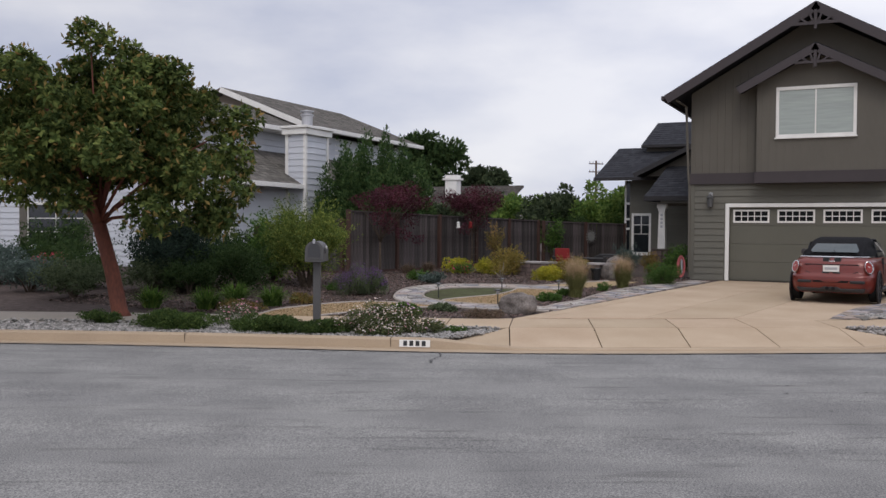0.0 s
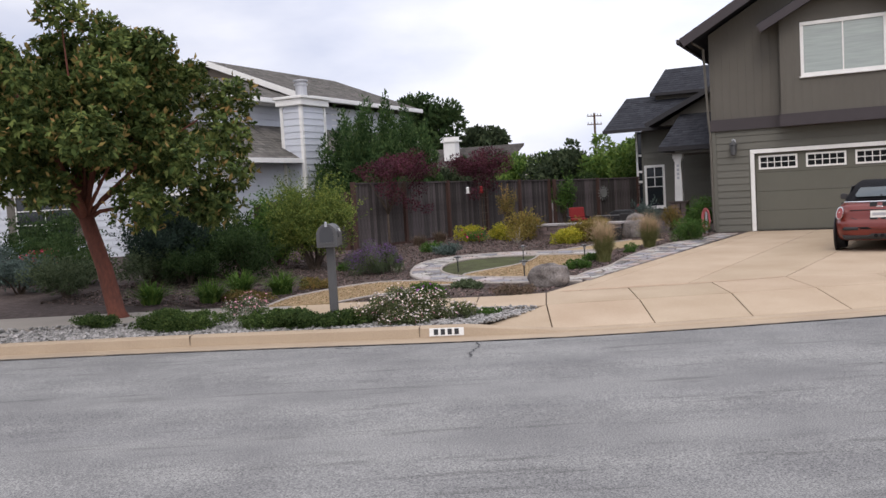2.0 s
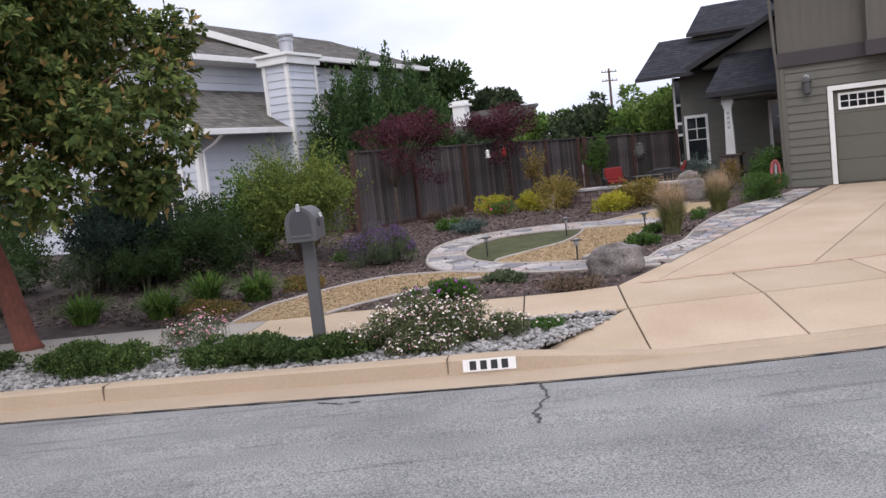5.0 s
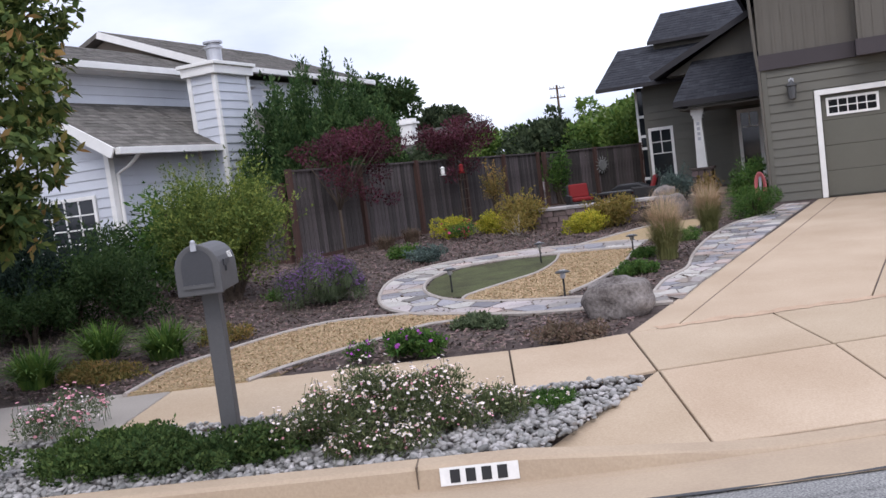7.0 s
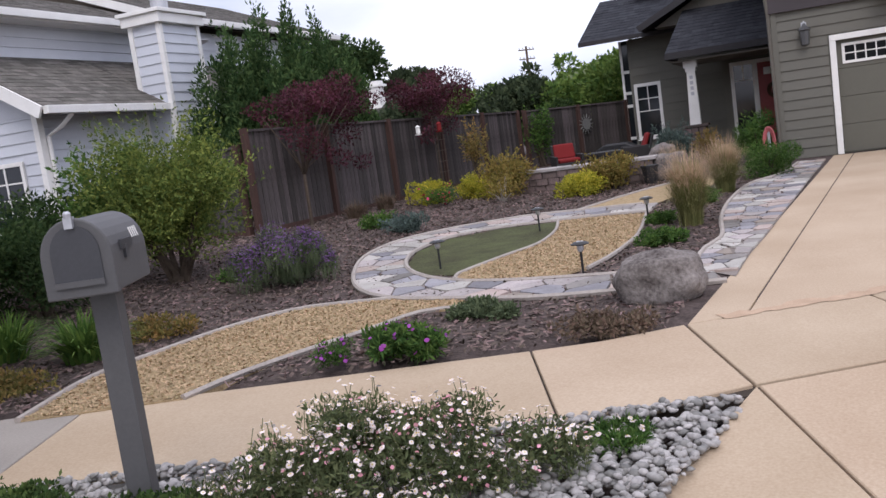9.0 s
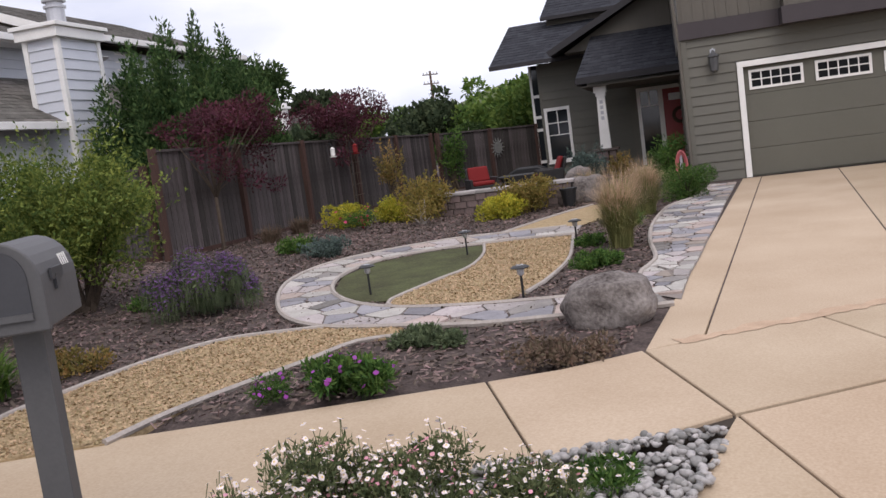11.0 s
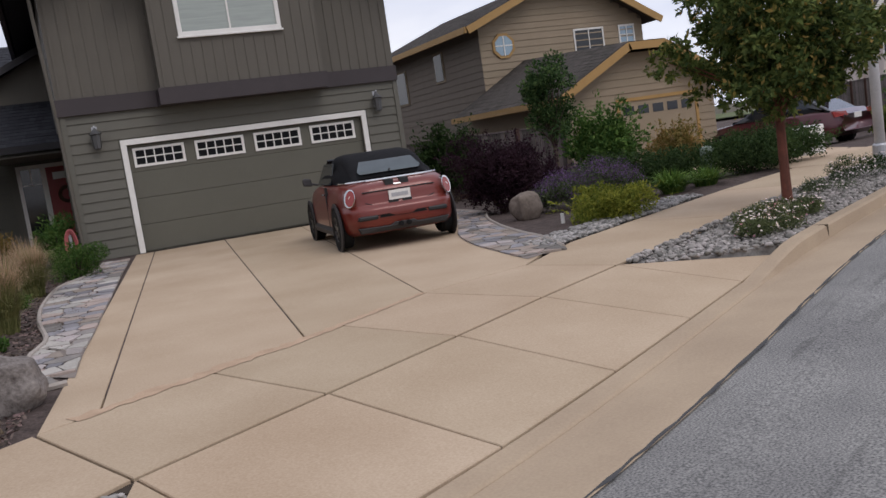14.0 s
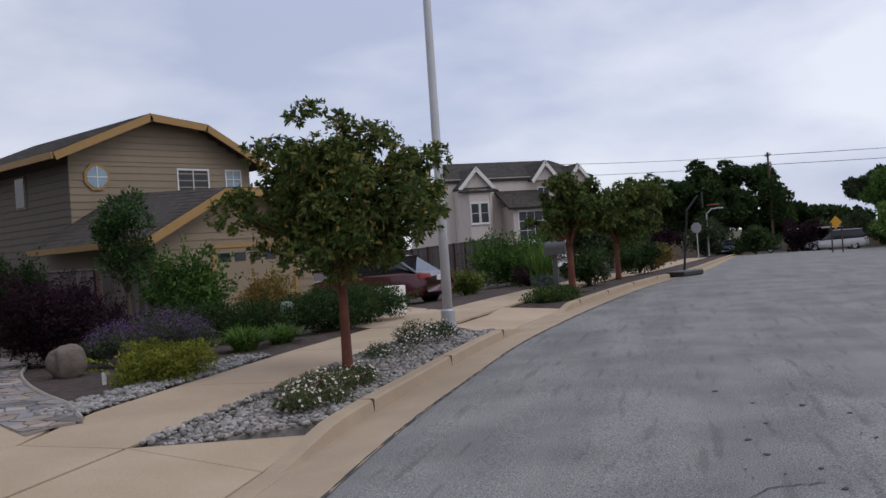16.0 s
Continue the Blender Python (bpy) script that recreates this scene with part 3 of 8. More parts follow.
def sprays(rng, x, y, z, rx, ry, height, count, leaf, width):
    """Arching shoots that stand out of a bush, with leaves along their outer half."""
    each = 26
    a = rng.uniform(0, 2 * np.pi, (count, 1))
    steep = rng.uniform(0.25, 1.15, (count, 1))
    t = np.linspace(0.5, 1.0, each)[None] + rng.normal(size=(count, each)) * 0.015
    out = np.cos(steep) * rng.uniform(0.85, 1.3, (count, 1)) * t**1.2
    up = np.minimum(0.35 + 0.75 * np.sin(steep), 1.0) * rng.uniform(0.85, 1.12, (count, 1)) * (1.15 * t - 0.15 * t**3)
    p = np.stack([x + np.cos(a) * rx * out, y + np.sin(a) * ry * out, z + height * up], -1).reshape(-1, 3)
    n = len(p)
    p = p + rng.normal(size=(n, 3)) * leaf * 0.25
    way = unit(rng.normal(size=(n, 3)) + np.repeat(np.stack([np.cos(a), np.sin(a), 0 * a + 0.9], -1).reshape(-1, 3), each, 0) * 0.9)
    side = unit(np.cross(way, rng.normal(size=(n, 3))))
    length = leaf * rng.uniform(0.6, 1.25, (n, 1))
    mid = p + way * length * 0.5
    return np.stack([p, mid + side * length * width / 2, p + way * length, mid - side * length * width / 2], 1)


def ground_at(x, y):
    n = along(x, y)[1]
    return 0.1 if n < 1.3 else lot_z(x, y)


def shrub(name, x, y, radius, height, material, label, n=2500, leaf=0.06, clumps=24, seed=1, category="shrub", group="", width=0.45, wide=None, lift=0.0, up=0.35, twig=None, shoots=None):
    """A bush: a few stems and a lumpy crown of leaves down to the ground."""
    rng = np.random.default_rng(seed)
    z = ground_at(x, y) - 0.02
    t = thing(name, (x, y, z), label, category, group)
    rx, ry = radius, wide or radius
    centre = (x, y, z + lift + (height - lift) * 0.48)
    bl = blobs_in(rng, centre, (rx * 0.85, ry * 0.85, (height - lift) * 0.46), clumps, 0.42, -0.75)
    if radius > 0.6:
        lobes = [bl]
        hz = (height - lift) * 0.46
        for k in range(7):
            a, f = 2 * math.pi * (k + rng.uniform(-0.3, 0.3)) / 7, rng.uniform(0.35, 0.72)
            up_k = rng.uniform(-0.55, 0.75)
            lobe = (x + math.cos(a) * rx * f, y + math.sin(a) * ry * f, centre[2] + hz * up_k)
            lobes.append(blobs_in(rng, lobe, (rx * 0.34, ry * 0.34, hz * rng.uniform(0.35, 0.62)), max(6, clumps // 6), 0.4, -0.75))
        core = (bl[0] - np.array(centre)) * 0.8 + np.array(centre)
        lobes[0] = (core, bl[1] * 0.8)
        bl = (np.vstack([q for q, _ in lobes]), np.vstack([w for _, w in lobes]))
    bl[0][:, 2] = np.maximum(bl[0][:, 2], z + lift + 0.04)
    stems = Shape()
    for i in range(min(9, clumps)):
        q = bl[0][i]
        stems.tube([(x + rng.normal() * 0.04, y + rng.normal() * 0.04, z), ((x + q[0]) / 2, (y + q[1]) / 2, z + (q[2] - z) * 0.6), tuple(q)], [0.02 * height + 0.006, 0.012 * height + 0.004, 0.004], 5)
    part("stem", stems, twig or bark_grey, t)
    v = leaf_cloud(rng, bl, n, leaf, width, up)
    if shoots is None:
        shoots = int(60 * min(1.5, radius)) if height > 0.6 else int(26 * radius)
    if shoots:
        v = np.concatenate([v, sprays(rng, x, y, z + lift * 0.6, rx, ry, height - lift * 0.6, shoots, leaf * 1.05, width)])
    v[..., 2] = np.maximum(v[..., 2], z + 0.005)
    mesh_from("leaves", v, 4, material, t)
    return t


def blades(rng, n, x, y, z, height, spread, width, droop=0.5, base=0.08):
    """Arching grass blades as tapered ribbons."""
    a = rng.uniform(0, 2 * np.pi, n)
    out = np.stack([np.cos(a), np.sin(a), np.zeros(n)], 1)
    side = np.stack([-np.sin(a), np.cos(a), np.zeros(n)], 1)
    h, s = height * rng.uniform(0.55, 1.1, (n, 1)), spread * rng.uniform(0.15, 1.0, (n, 1))
    p0 = np.array([x, y, z]) + out * rng.uniform(0, base, (n, 1)) + side * rng.normal(size=(n, 1)) * base * 0.4
    up = np.array([[0, 0, 1.0]])
    rows = []
    for t in (0, 0.35, 0.7, 1.0):
        c = p0 + out * s * t**1.6 + up * h * (t - droop * t**3 * (s / max(spread, 1e-6)) * 0.9)
        w = width * (1 - t) ** 0.6 + 0.0008
        rows.append((c - side * w / 2, c + side * w / 2))
    quads = [np.stack([rows[i][0], rows[i][1], rows[i + 1][1], rows[i + 1][0]], 1) for i in range(3)]
    return np.concatenate(quads, 1).reshape(-1, 4, 3)


def tuft(name, x, y, height, spread, material, label, n=220, width=0.015, seed=1, droop=0.5, base=0.1, category="plant", group="", plume=None):
    rng = np.random.default_rng(seed)
    z = ground_at(x, y) - 0.01
    t = thing(name, (x, y, z), label, category, group)
    tagged(mesh_from("foliage", blades(rng, n, x, y, z, height, spread, width, droop, base), 4, material, t), kind="stuff")
    if plume is not None:
        mesh_from("plumes", blades(rng, n // 2, x, y, z + height * 0.3, height * 0.85, spread * 1.2, width * 0.6, droop, base * 1.2), 4, plume, t, "feathery pinkish-tan seed plumes")
    return t


def pebble_mesh(rng, places, sizes):
    """Rounded stones, each a squashed ball with a wobbly outline."""
    seg, out_v, out_f = 7, [], []
    lat = np.array([-0.9, -0.45, 0.1, 0.6])
    ring = np.cos(lat * np.pi / 2)
    base_v = [(r * math.cos(2 * math.pi * j / seg), r * math.sin(2 * math.pi * j / seg), math.sin(l * math.pi / 2)) for l, r in zip(lat, ring) for j in range(seg)] + [(0, 0, 1.0)]
    f = [(i * seg + j, i * seg + (j + 1) % seg, (i + 1) * seg + (j + 1) % seg) for i in range(3) for j in range(seg)]
    f += [(i * seg + j, (i + 1) * seg + (j + 1) % seg, (i + 1) * seg + j) for i in range(3) for j in range(seg)]
    f += [(3 * seg + j, 3 * seg + (j + 1) % seg, 4 * seg) for j in range(seg)]
    bv, bf, n = np.array(base_v), np.array(f), len(places)
    wob = 1 + rng.normal(size=(n, len(bv), 1)) * 0.07
    sc = np.stack([sizes * rng.uniform(0.8, 1.35, n), sizes * rng.uniform(0.65, 1.0, n), sizes * rng.uniform(0.4, 0.7, n)], 1)
    v = bv[None] * wob * sc[:, None] / 2
    a, tl = rng.uniform(0, 6.28, n), rng.normal(size=n) * 0.25
    v[..., 2] += v[..., 0] * np.tan(tl)[:, None]
    x = v[..., 0] * np.cos(a)[:, None] - v[..., 1] * np.sin(a)[:, None]
    y = v[..., 0] * np.sin(a)[:, None] + v[..., 1] * np.cos(a)[:, None]
    v = np.stack([x, y, v[..., 2]], -1) + np.asarray(places)[:, None]
    faces = bf[None] + (np.arange(n) * len(bv))[:, None, None]
    return v.reshape(-1, 3), faces.reshape(-1, 3)


pebble_m = mat("river_pebble", (0.34, 0.32, 0.295), (0.18, 0.172, 0.162), 9, 60, 0.75, bump=0.1, island=0.5, object_space=False)


pebble_dull = mat("dusty_pebble", (0.34, 0.315, 0.29), (0.20, 0.185, 0.17), 7, 60, 0.85, bump=0.1, island=0.5, object_space=False)


def pebble_bed(name, s0, s1, n0, n1, count, size, seed, label, skip=None, material=pebble_m):
    rng = np.random.default_rng(seed)
    s, n = rng.uniform(s0, s1, count), rng.uniform(n0, n1, count)
    pts = []
    for a, b in zip(s, n):
        x, y = street(a, b)
        if skip is None or not skip(x, y, a, b):
            pts.append((x, y, (0.105 if b < 1.3 else lot_z(x, y)) + rng.uniform(0.0, 0.035)))
    sizes = size * rng.uniform(0.6, 1.45, len(pts))
    v, f = pebble_mesh(rng, np.array(pts), sizes)
    ob = mesh_from(name, v, 3, material, smooth=True, faces=f)
    return tagged(ob, label, "pebbles", kind="stuff")


def past_flare_w(x, y, s, n):
    (ax, ay), (bx, by) = (-1.62, 8.6), (-1.14, 10.4)
    return (bx - ax) * (y - ay) - (by - ay) * (x - ax) < 0.01


def past_flare_e(x, y, s, n):
    (ax, ay), (bx, by) = (5.0, 12.4), (3.49, 13.03)
    return (bx - ax) * (y - ay) - (by - ay) * (x - ax) > -0.02 and s < S_R + 0.3


for a, b in ((-30, S_L - 0.05), (S_R + 0.1, S_T0)):
    setting("gravel_base", strip(a, b, [(0.19, 0.108), (1.4, 0.112)], 0.4), pebble_m, "fine grey gravel under the pebbles", "gravel")
setting("gravel_base", Shape().slab([(3.53, 13.04), (5.02, 12.44), street(S_R + 0.15, 0.2), street(S_R + 0.15, 1.4)], -0.1, 0.109), pebble_m, "fine grey gravel under the pebbles", "gravel")
pebble_bed("kerbside_pebbles", -6.0, S_L + 1.0, 0.2, 1.41, 9400, 0.047, 3, "grey and white river pebbles beside the kerb", past_flare_w)
pebble_bed("kerbside_pebbles", -22, -6.0, 0.2, 1.41, 5700, 0.065, 4, "grey and white river pebbles beside the kerb")
pebble_bed("kerbside_pebbles", along(3.49, 13.02)[0] - 0.1, S_T0, 0.2, 1.41, 6200, 0.058, 5, "grey and white river pebbles under the street tree", past_flare_e, pebble_dull)
pebble_bed("border_pebbles", along(4.1, 14.8)[0], 12.5, 2.9, 3.45, 1900, 0.065, 6, "pale pebbles edging the pavement")


def inside(x, y, poly):
    hit = False
    for i in range(len(poly)):
        (ax, ay), (bx, by) = poly[i - 1], poly[i]
        if (ay > y) != (by > y) and x < (bx - ax) * (y - ay) / (by - ay) + ax:
            hit = not hit
    return hit


dg_path = [(-5.75, 10.05), (-6.0, 11.0), (-5.9, 11.64), (-5.66, 12.48), (-5.26, 13.04), (-4.44, 13.25), (-3.65, 13.02), (-3.5, 12.72), (-3.9, 12.62), (-4.12, 12.09), (-4.3, 11.72), (-4.61, 10.99), (-4.72, 10.45)]
centre_dg = [(-3.94, 18.0), (-3.75, 17.0), (-3.72, 15.98), (-3.94, 15.21), (-4.15, 14.3), (-4.05, 14.0), (-3.52, 13.78), (-2.98, 13.72), (-2.75, 14.1), (-2.62, 14.8), (-2.55, 16.07), (-2.7, 18.0), (-3.3, 18.1)]
moss_bed = [(-3.9, 18.0), (-3.7, 17.0), (-3.68, 15.98), (-3.9, 15.21), (-4.1, 14.3), (-4.62, 14.4), (-5.05, 15.1), (-5.3, 16.0), (-5.2, 16.95), (-4.7, 17.6)]
upper_dg = [(-3.93, 19.0), (-3.29, 20.93), (-2.75, 22.1), (-1.9, 22.2), (-2.1, 20.5), (-2.72, 19.1)]
chips_m = mat("bark_chips", (0.205, 0.152, 0.128), (0.085, 0.064, 0.055), 6, 40, 0.95, bump=0.1, island=0.6, object_space=False)
rng = np.random.default_rng(8)
pts = []
while len(pts) < 60000:
    x, y = rng.uniform(-11, -0.9), rng.uniform(10, 24.5)
    s, n = along(x, y)
    if n > 2.95 and x < -1.75 + (y - 11.86) * 0.12 and not inside(x, y, dg_path) and not inside(x, y, centre_dg) and not inside(x, y, upper_dg) and not inside(x, y, moss_bed):
        pts.append((x, y, lot_z(x, y) + rng.uniform(0.004, 0.02)))
p = np.array(pts)
way = unit(rng.normal(size=(len(p), 3)) * [1, 1, 0.25])
side = unit(np.cross(way, rng.normal(size=(len(p), 3)) * [0.3, 0.3, 1]))
ln_, wd = rng.uniform(0.02, 0.075, (len(p), 1)), rng.uniform(0.008, 0.024, (len(p), 1))
v = np.stack([p - way * ln_ / 2 - side * wd / 2, p + way * ln_ / 2 - side * wd / 2, p + way * ln_ / 2 + side * wd / 2, p - way * ln_ / 2 + side * wd / 2], 1)
tagged(mesh_from("mulch_chips", v, 4, chips_m), "loose brown bark chips scattered over the beds", "mulch", kind="stuff")

grit_m = mat("path_grit", (0.46, 0.345, 0.205), (0.34, 0.245, 0.14), 8, 50, 0.95, bump=0.1, island=0.3, object_space=False)
pts = []
while len(pts) < 26000:
    x, y = rng.uniform(-6.1, -2.4), rng.uniform(10, 18.2)
    if inside(x, y, dg_path) or inside(x, y, centre_dg):
        pts.append((x, y, lot_z(x, y) + 0.019 + rng.uniform(0.002, 0.008)))
p = np.array(pts)
way = unit(rng.normal(size=(len(p), 3)) * [1, 1, 0.3])
side = unit(np.cross(way, rng.normal(size=(len(p), 3)) * [0.3, 0.3, 1]))
ln_, wd = rng.uniform(0.008, 0.028, (len(p), 1)), rng.uniform(0.006, 0.018, (len(p), 1))
v = np.stack([p - way * ln_ / 2 - side * wd / 2, p + way * ln_ / 2 - side * wd / 2, p + way * ln_ / 2 + side * wd / 2, p - way * ln_ / 2 + side * wd / 2], 1)
tagged(mesh_from("path_grit", v, 4, grit_m), "loose tan grit lying on the granite paths", "grit", kind="stuff")

# ---- garden paths ----


def on_lot(poly, lift, name, material, label, category, thick=0.06):
    """A thin slab that follows the ground, cut fine enough to lie on it."""
    sh = Shape()
    cx, cy = sum(p[0] for p in poly) / len(poly), sum(p[1] for p in poly) / len(poly)
    sh.slab(poly, lambda x, y: lot_z(x, y) - thick, lambda x, y: lot_z(x, y) + lift)
    return setting(name, sh, material, label, category)


def rounded(poly, times=2):
    for _ in range(times):
        out = []
        for i, p in enumerate(poly):
            q = poly[(i + 1) % len(poly)]
            out += [(p[0] * 0.75 + q[0] * 0.25, p[1] * 0.75 + q[1] * 0.25), (p[0] * 0.25 + q[0] * 0.75, p[1] * 0.25 + q[1] * 0.75)]
        poly = out
    return poly


on_lot(dg_path, 0.016, "path_lower", dg_m, "curved path of golden decomposed granite", "path")
on_lot(moss_bed, 0.012, "moss_bed", mat("moss", (0.095, 0.11, 0.045), (0.04, 0.034, 0.02), 2.6, 34, 0.95, bump=0.8, object_space=False), "low green thyme bed inside the loop", "ground cover")
on_lot(centre_dg, 0.018, "path_centre", dg_m, "oval of golden decomposed granite inside the loop", "path")
on_lot(upper_dg, 0.016, "path_upper", dg_m, "golden granite path towards the patio", "path")
mortar_m = mat("path_mortar", (0.27, 0.23, 0.20), (0.17, 0.145, 0.13), 6, 50, 0.95, bump=0.3, object_space=False)
flag_m = mat("flagstone", (0.34, 0.305, 0.28), (0.22, 0.198, 0.19), 5, 40, 0.85, bump=0.3, piece=0.5, object_space=False)
flag_pale = mat("pale_flagstone", (0.46, 0.43, 0.39), (0.33, 0.305, 0.275), 5, 40, 0.85, bump=0.3, piece=0.15, object_space=False)
flag_rust = mat("rusty_flagstone", (0.38, 0.32, 0.275), (0.28, 0.22, 0.19), 5, 40, 0.85, bump=0.3, piece=0.25, object_space=False)
flag_slate = mat("slate_flagstone", (0.27, 0.26, 0.27), (0.19, 0.18, 0.19), 5, 40, 0.85, bump=0.3, piece=0.25, object_space=False)
edge_m = mat("path_edging", (0.40, 0.355, 0.315), (0.29, 0.255, 0.225), 5, 40, 0.85, bump=0.2, object_space=False)


def flag_path(name, pairs, cols, length, seed, label, lift=0.012, stones=None, edges=(0, 1)):
    """A path of irregular flat stones between two edges given as pairs of points."""
    rnd = random.Random(seed)
    a, b = smooth_line([p for p, _ in pairs], 0.1), smooth_line([q for _, q in pairs], 0.1)
    da, db = np.r_[0, np.cumsum(np.hypot(*np.diff(a, axis=0).T))], np.r_[0, np.cumsum(np.hypot(*np.diff(b, axis=0).T))]
    rows_n = max(2, int((da[-1] + db[-1]) / 2 / length))

    def at(u, v):
        pa = [np.interp(u * da[-1], da, a[:, i]) for i in (0, 1)]
        pb = [np.interp(u * db[-1], db, b[:, i]) for i in (0, 1)]
        return (float(pa[0] + (pb[0] - pa[0]) * v), float(pa[1] + (pb[1] - pa[1]) * v))

    sh = Shape()
    m = 60
    for i in range(m + 1):
        for v in (0, 0.5, 1):
            x, y = at(i / m, v)
            sh.v.append((x, y, lot_z(x, y) + lift))
    sh.f = [(i * 3 + j, i * 3 + j + 1, i * 3 + 4 + j, i * 3 + 3 + j) for i in range(m) for j in (0, 1)]
    path = setting(name, sh, mortar_m, label, "path")
    seeds = []
    for i in range(rows_n):
        for j in range(cols):
            seeds.append(((i + 0.5 + rnd.uniform(-0.42, 0.42)) / rows_n, (j + 0.5 + rnd.uniform(-0.36, 0.36)) / cols))
    centres = [Vector(at(*q)) for q in seeds]
    for p, (u, v) in zip(centres, seeds):
        poly = [p + Vector(d) * 0.6 for d in ((-1, -1), (1, -1), (1, 1), (-1, 1))]
        cuts_p = [((p + q) / 2, q - p) for q in centres if q is not p and (q - p).length < 1.1]
        for side_v in (0, 1):
            lo_u, hi_u = Vector(at(max(0, u - 0.012), side_v)), Vector(at(min(1, u + 0.012), side_v))
            run = hi_u - lo_u
            out_n = Vector((-run.y, run.x))
            if out_n.dot(lo_u - p) < 0:
                out_n = -out_n
            cuts_p.append((lo_u, out_n))
        for end_u, way_u in ((0, -0.02), (1, 0.02)):
            if abs(u - end_u) > 0.08:
                continue
            e0 = Vector(at(end_u, 0.5))
            cuts_p.append((e0, e0 - Vector(at(end_u - way_u, 0.5))))
        for at_c, nrm in cuts_p:
            kept = []
            for k in range(len(poly)):
                p0, p1 = poly[k], poly[(k + 1) % len(poly)]
                d0, d1 = (p0 - at_c).dot(nrm), (p1 - at_c).dot(nrm)
                if d0 <= 0:
                    kept.append(p0)
                if d0 * d1 < 0:
                    kept.append(p0.lerp(p1, d0 / (d0 - d1)))
            poly = kept
            if len(poly) < 3:
                break
        poly = [q for k, q in enumerate(poly) if (q - poly[k - 1]).length > 0.035]
        if len(poly) < 3:
            continue
        mid_p = sum(poly, Vector((0, 0))) / len(poly)
        near = min((q - mid_p).length for q in poly)
        if near < 0.04:
            continue
        gap = rnd.uniform(0.008, 0.016)
        poly = [tuple(mid_p + (q - mid_p) * max(0.4, 1 - gap / max(0.05, (q - mid_p).length) * 1.25)) for q in poly]
        poly = [(p0[0] + (p1[0] - p0[0]) * c, p0[1] + (p1[1] - p0[1]) * c) for p0, p1 in zip(poly, poly[1:] + poly[:1]) for c in (0.1, 0.9)]
        st, up = Shape(), lift + rnd.uniform(0.010, 0.02)
        st.slab(poly, lambda x, y: lot_z(x, y), lambda x, y: lot_z(x, y) + up)
        part("flagstone", st, rnd.choice(stones or [flag_m, flag_m, flag_m, flag_pale, flag_pale, flag_rust, flag_slate, flag_slate]), path)
    for line in [(a, b)[k] for k in edges]:
        edge = Shape().tube([(x, y, lot_z(x, y) + lift + 0.012) for x, y in line[::3]], 0.028, 6)
        part("edging", edge, edge_m, path, "pale concrete edging")
    return path


loop_pairs = [((-1.42, 13.1), (-1.6, 13.75)), ((-2.3, 12.95), (-2.4, 13.7)), ((-3.0, 12.9), (-3.0, 13.7)), ((-3.65, 13.05), (-3.55, 13.76)), ((-4.44, 13.25), (-4.1, 13.96)), ((-5.07, 13.82), (-4.64, 14.4)),
              ((-5.6, 14.8), (-5.08, 15.1)), ((-5.95, 15.9), (-5.32, 16.0)), ((-5.9, 17.05), (-5.22, 16.95)), ((-5.4, 18.0), (-4.72, 17.65)), ((-4.5, 18.85), (-4.0, 18.02)), ((-3.7, 19.05), (-3.4, 18.15)), ((-2.7, 19.1), (-2.65, 18.1))]
flag_path("path_loop", loop_pairs, 2, 0.3, 11, "loop path of irregular grey and white flagstones")
drive_pairs = [((-1.72, 13.75), (-1.36, 13.3)), ((-1.72, 14.6), (-1.27, 14.3)), ((-1.58, 15.4), (-1.14, 15.3)), ((-1.66, 16.8), (-0.98, 16.7)), ((-1.64, 18.5), (-0.78, 18.4)), ((-1.43, 20.4), (-0.55, 20.4)), ((-0.95, 21.6), (-0.38, 21.8)), ((-0.62, 23.6), (-0.16, 23.6))]
flag_path("path_drive", drive_pairs, 3, 0.27, 12, "flagstone path running along the driveway", edges=(0,))
flag_path("path_east", [((3.3, 14.42), (3.95, 14.72)), ((3.42, 15.3), (4.28, 15.7)), ((3.6, 16.4), (4.45, 16.6)), ((3.95, 17.6), (4.75, 17.8)), ((4.5, 18.8), (5.2, 19.1)), ((5.2, 20.4), (5.85, 20.5)), ((5.65, 21.6), (6.2, 21.5)), ((5.88, 23.8), (6.42, 23.4))], 4, 0.28, 13, "flagstone path beside the far edge of the driveway", 0.014, [flag_m, flag_slate, flag_rust, flag_rust], (1,))
for line in (dg_path[0:6], dg_path[7:], [centre_dg[0], *centre_dg[1:6]], centre_dg[8:12], upper_dg[:3]):
    ln2 = smooth_line(line, 0.15)
    edging = setting("edging_trim", Shape().tube([(x, y, lot_z(x, y) + 0.02) for x, y in ln2], 0.024, 6), edge_m, "thin pale edging along the granite path", "edging")

# ---- house building ----


def lap_siding(parent, axis, at, a0, a1, z0, z1, course, material, holes=(), out=-1, thick=0.028):
    """Overlapping boards on a wall. axis 'x': the wall runs along x at y = at; 'y': along y at x = at. out: the side it faces."""
    z = z0
    while z < z1 - 0.01:
        top = min(z + course, z1)
        spans = [(a0, a1)]
        for h0, h1, k0, k1 in holes:
            if k0 < top - 0.01 and k1 > z + 0.01:
                spans = [q for p0, p1 in spans for q in ((p0, min(p1, h0)), (max(p0, h1), p1)) if q[1] - q[0] > 0.02]
        for p0, p1 in spans:
            sec = [(at, z), (at + out * thick, z + 0.002), (at + out * 0.006, top), (at, top)]
            if axis == "x":
                sh = Shape().extrude([(p0, d, zz) for d, zz in sec], (p1 - p0, 0, 0))
            else:
                sh = Shape().extrude([(d, p0, zz) for d, zz in sec], (0, p1 - p0, 0))
            part("siding_board", sh, material, parent)
        z = top


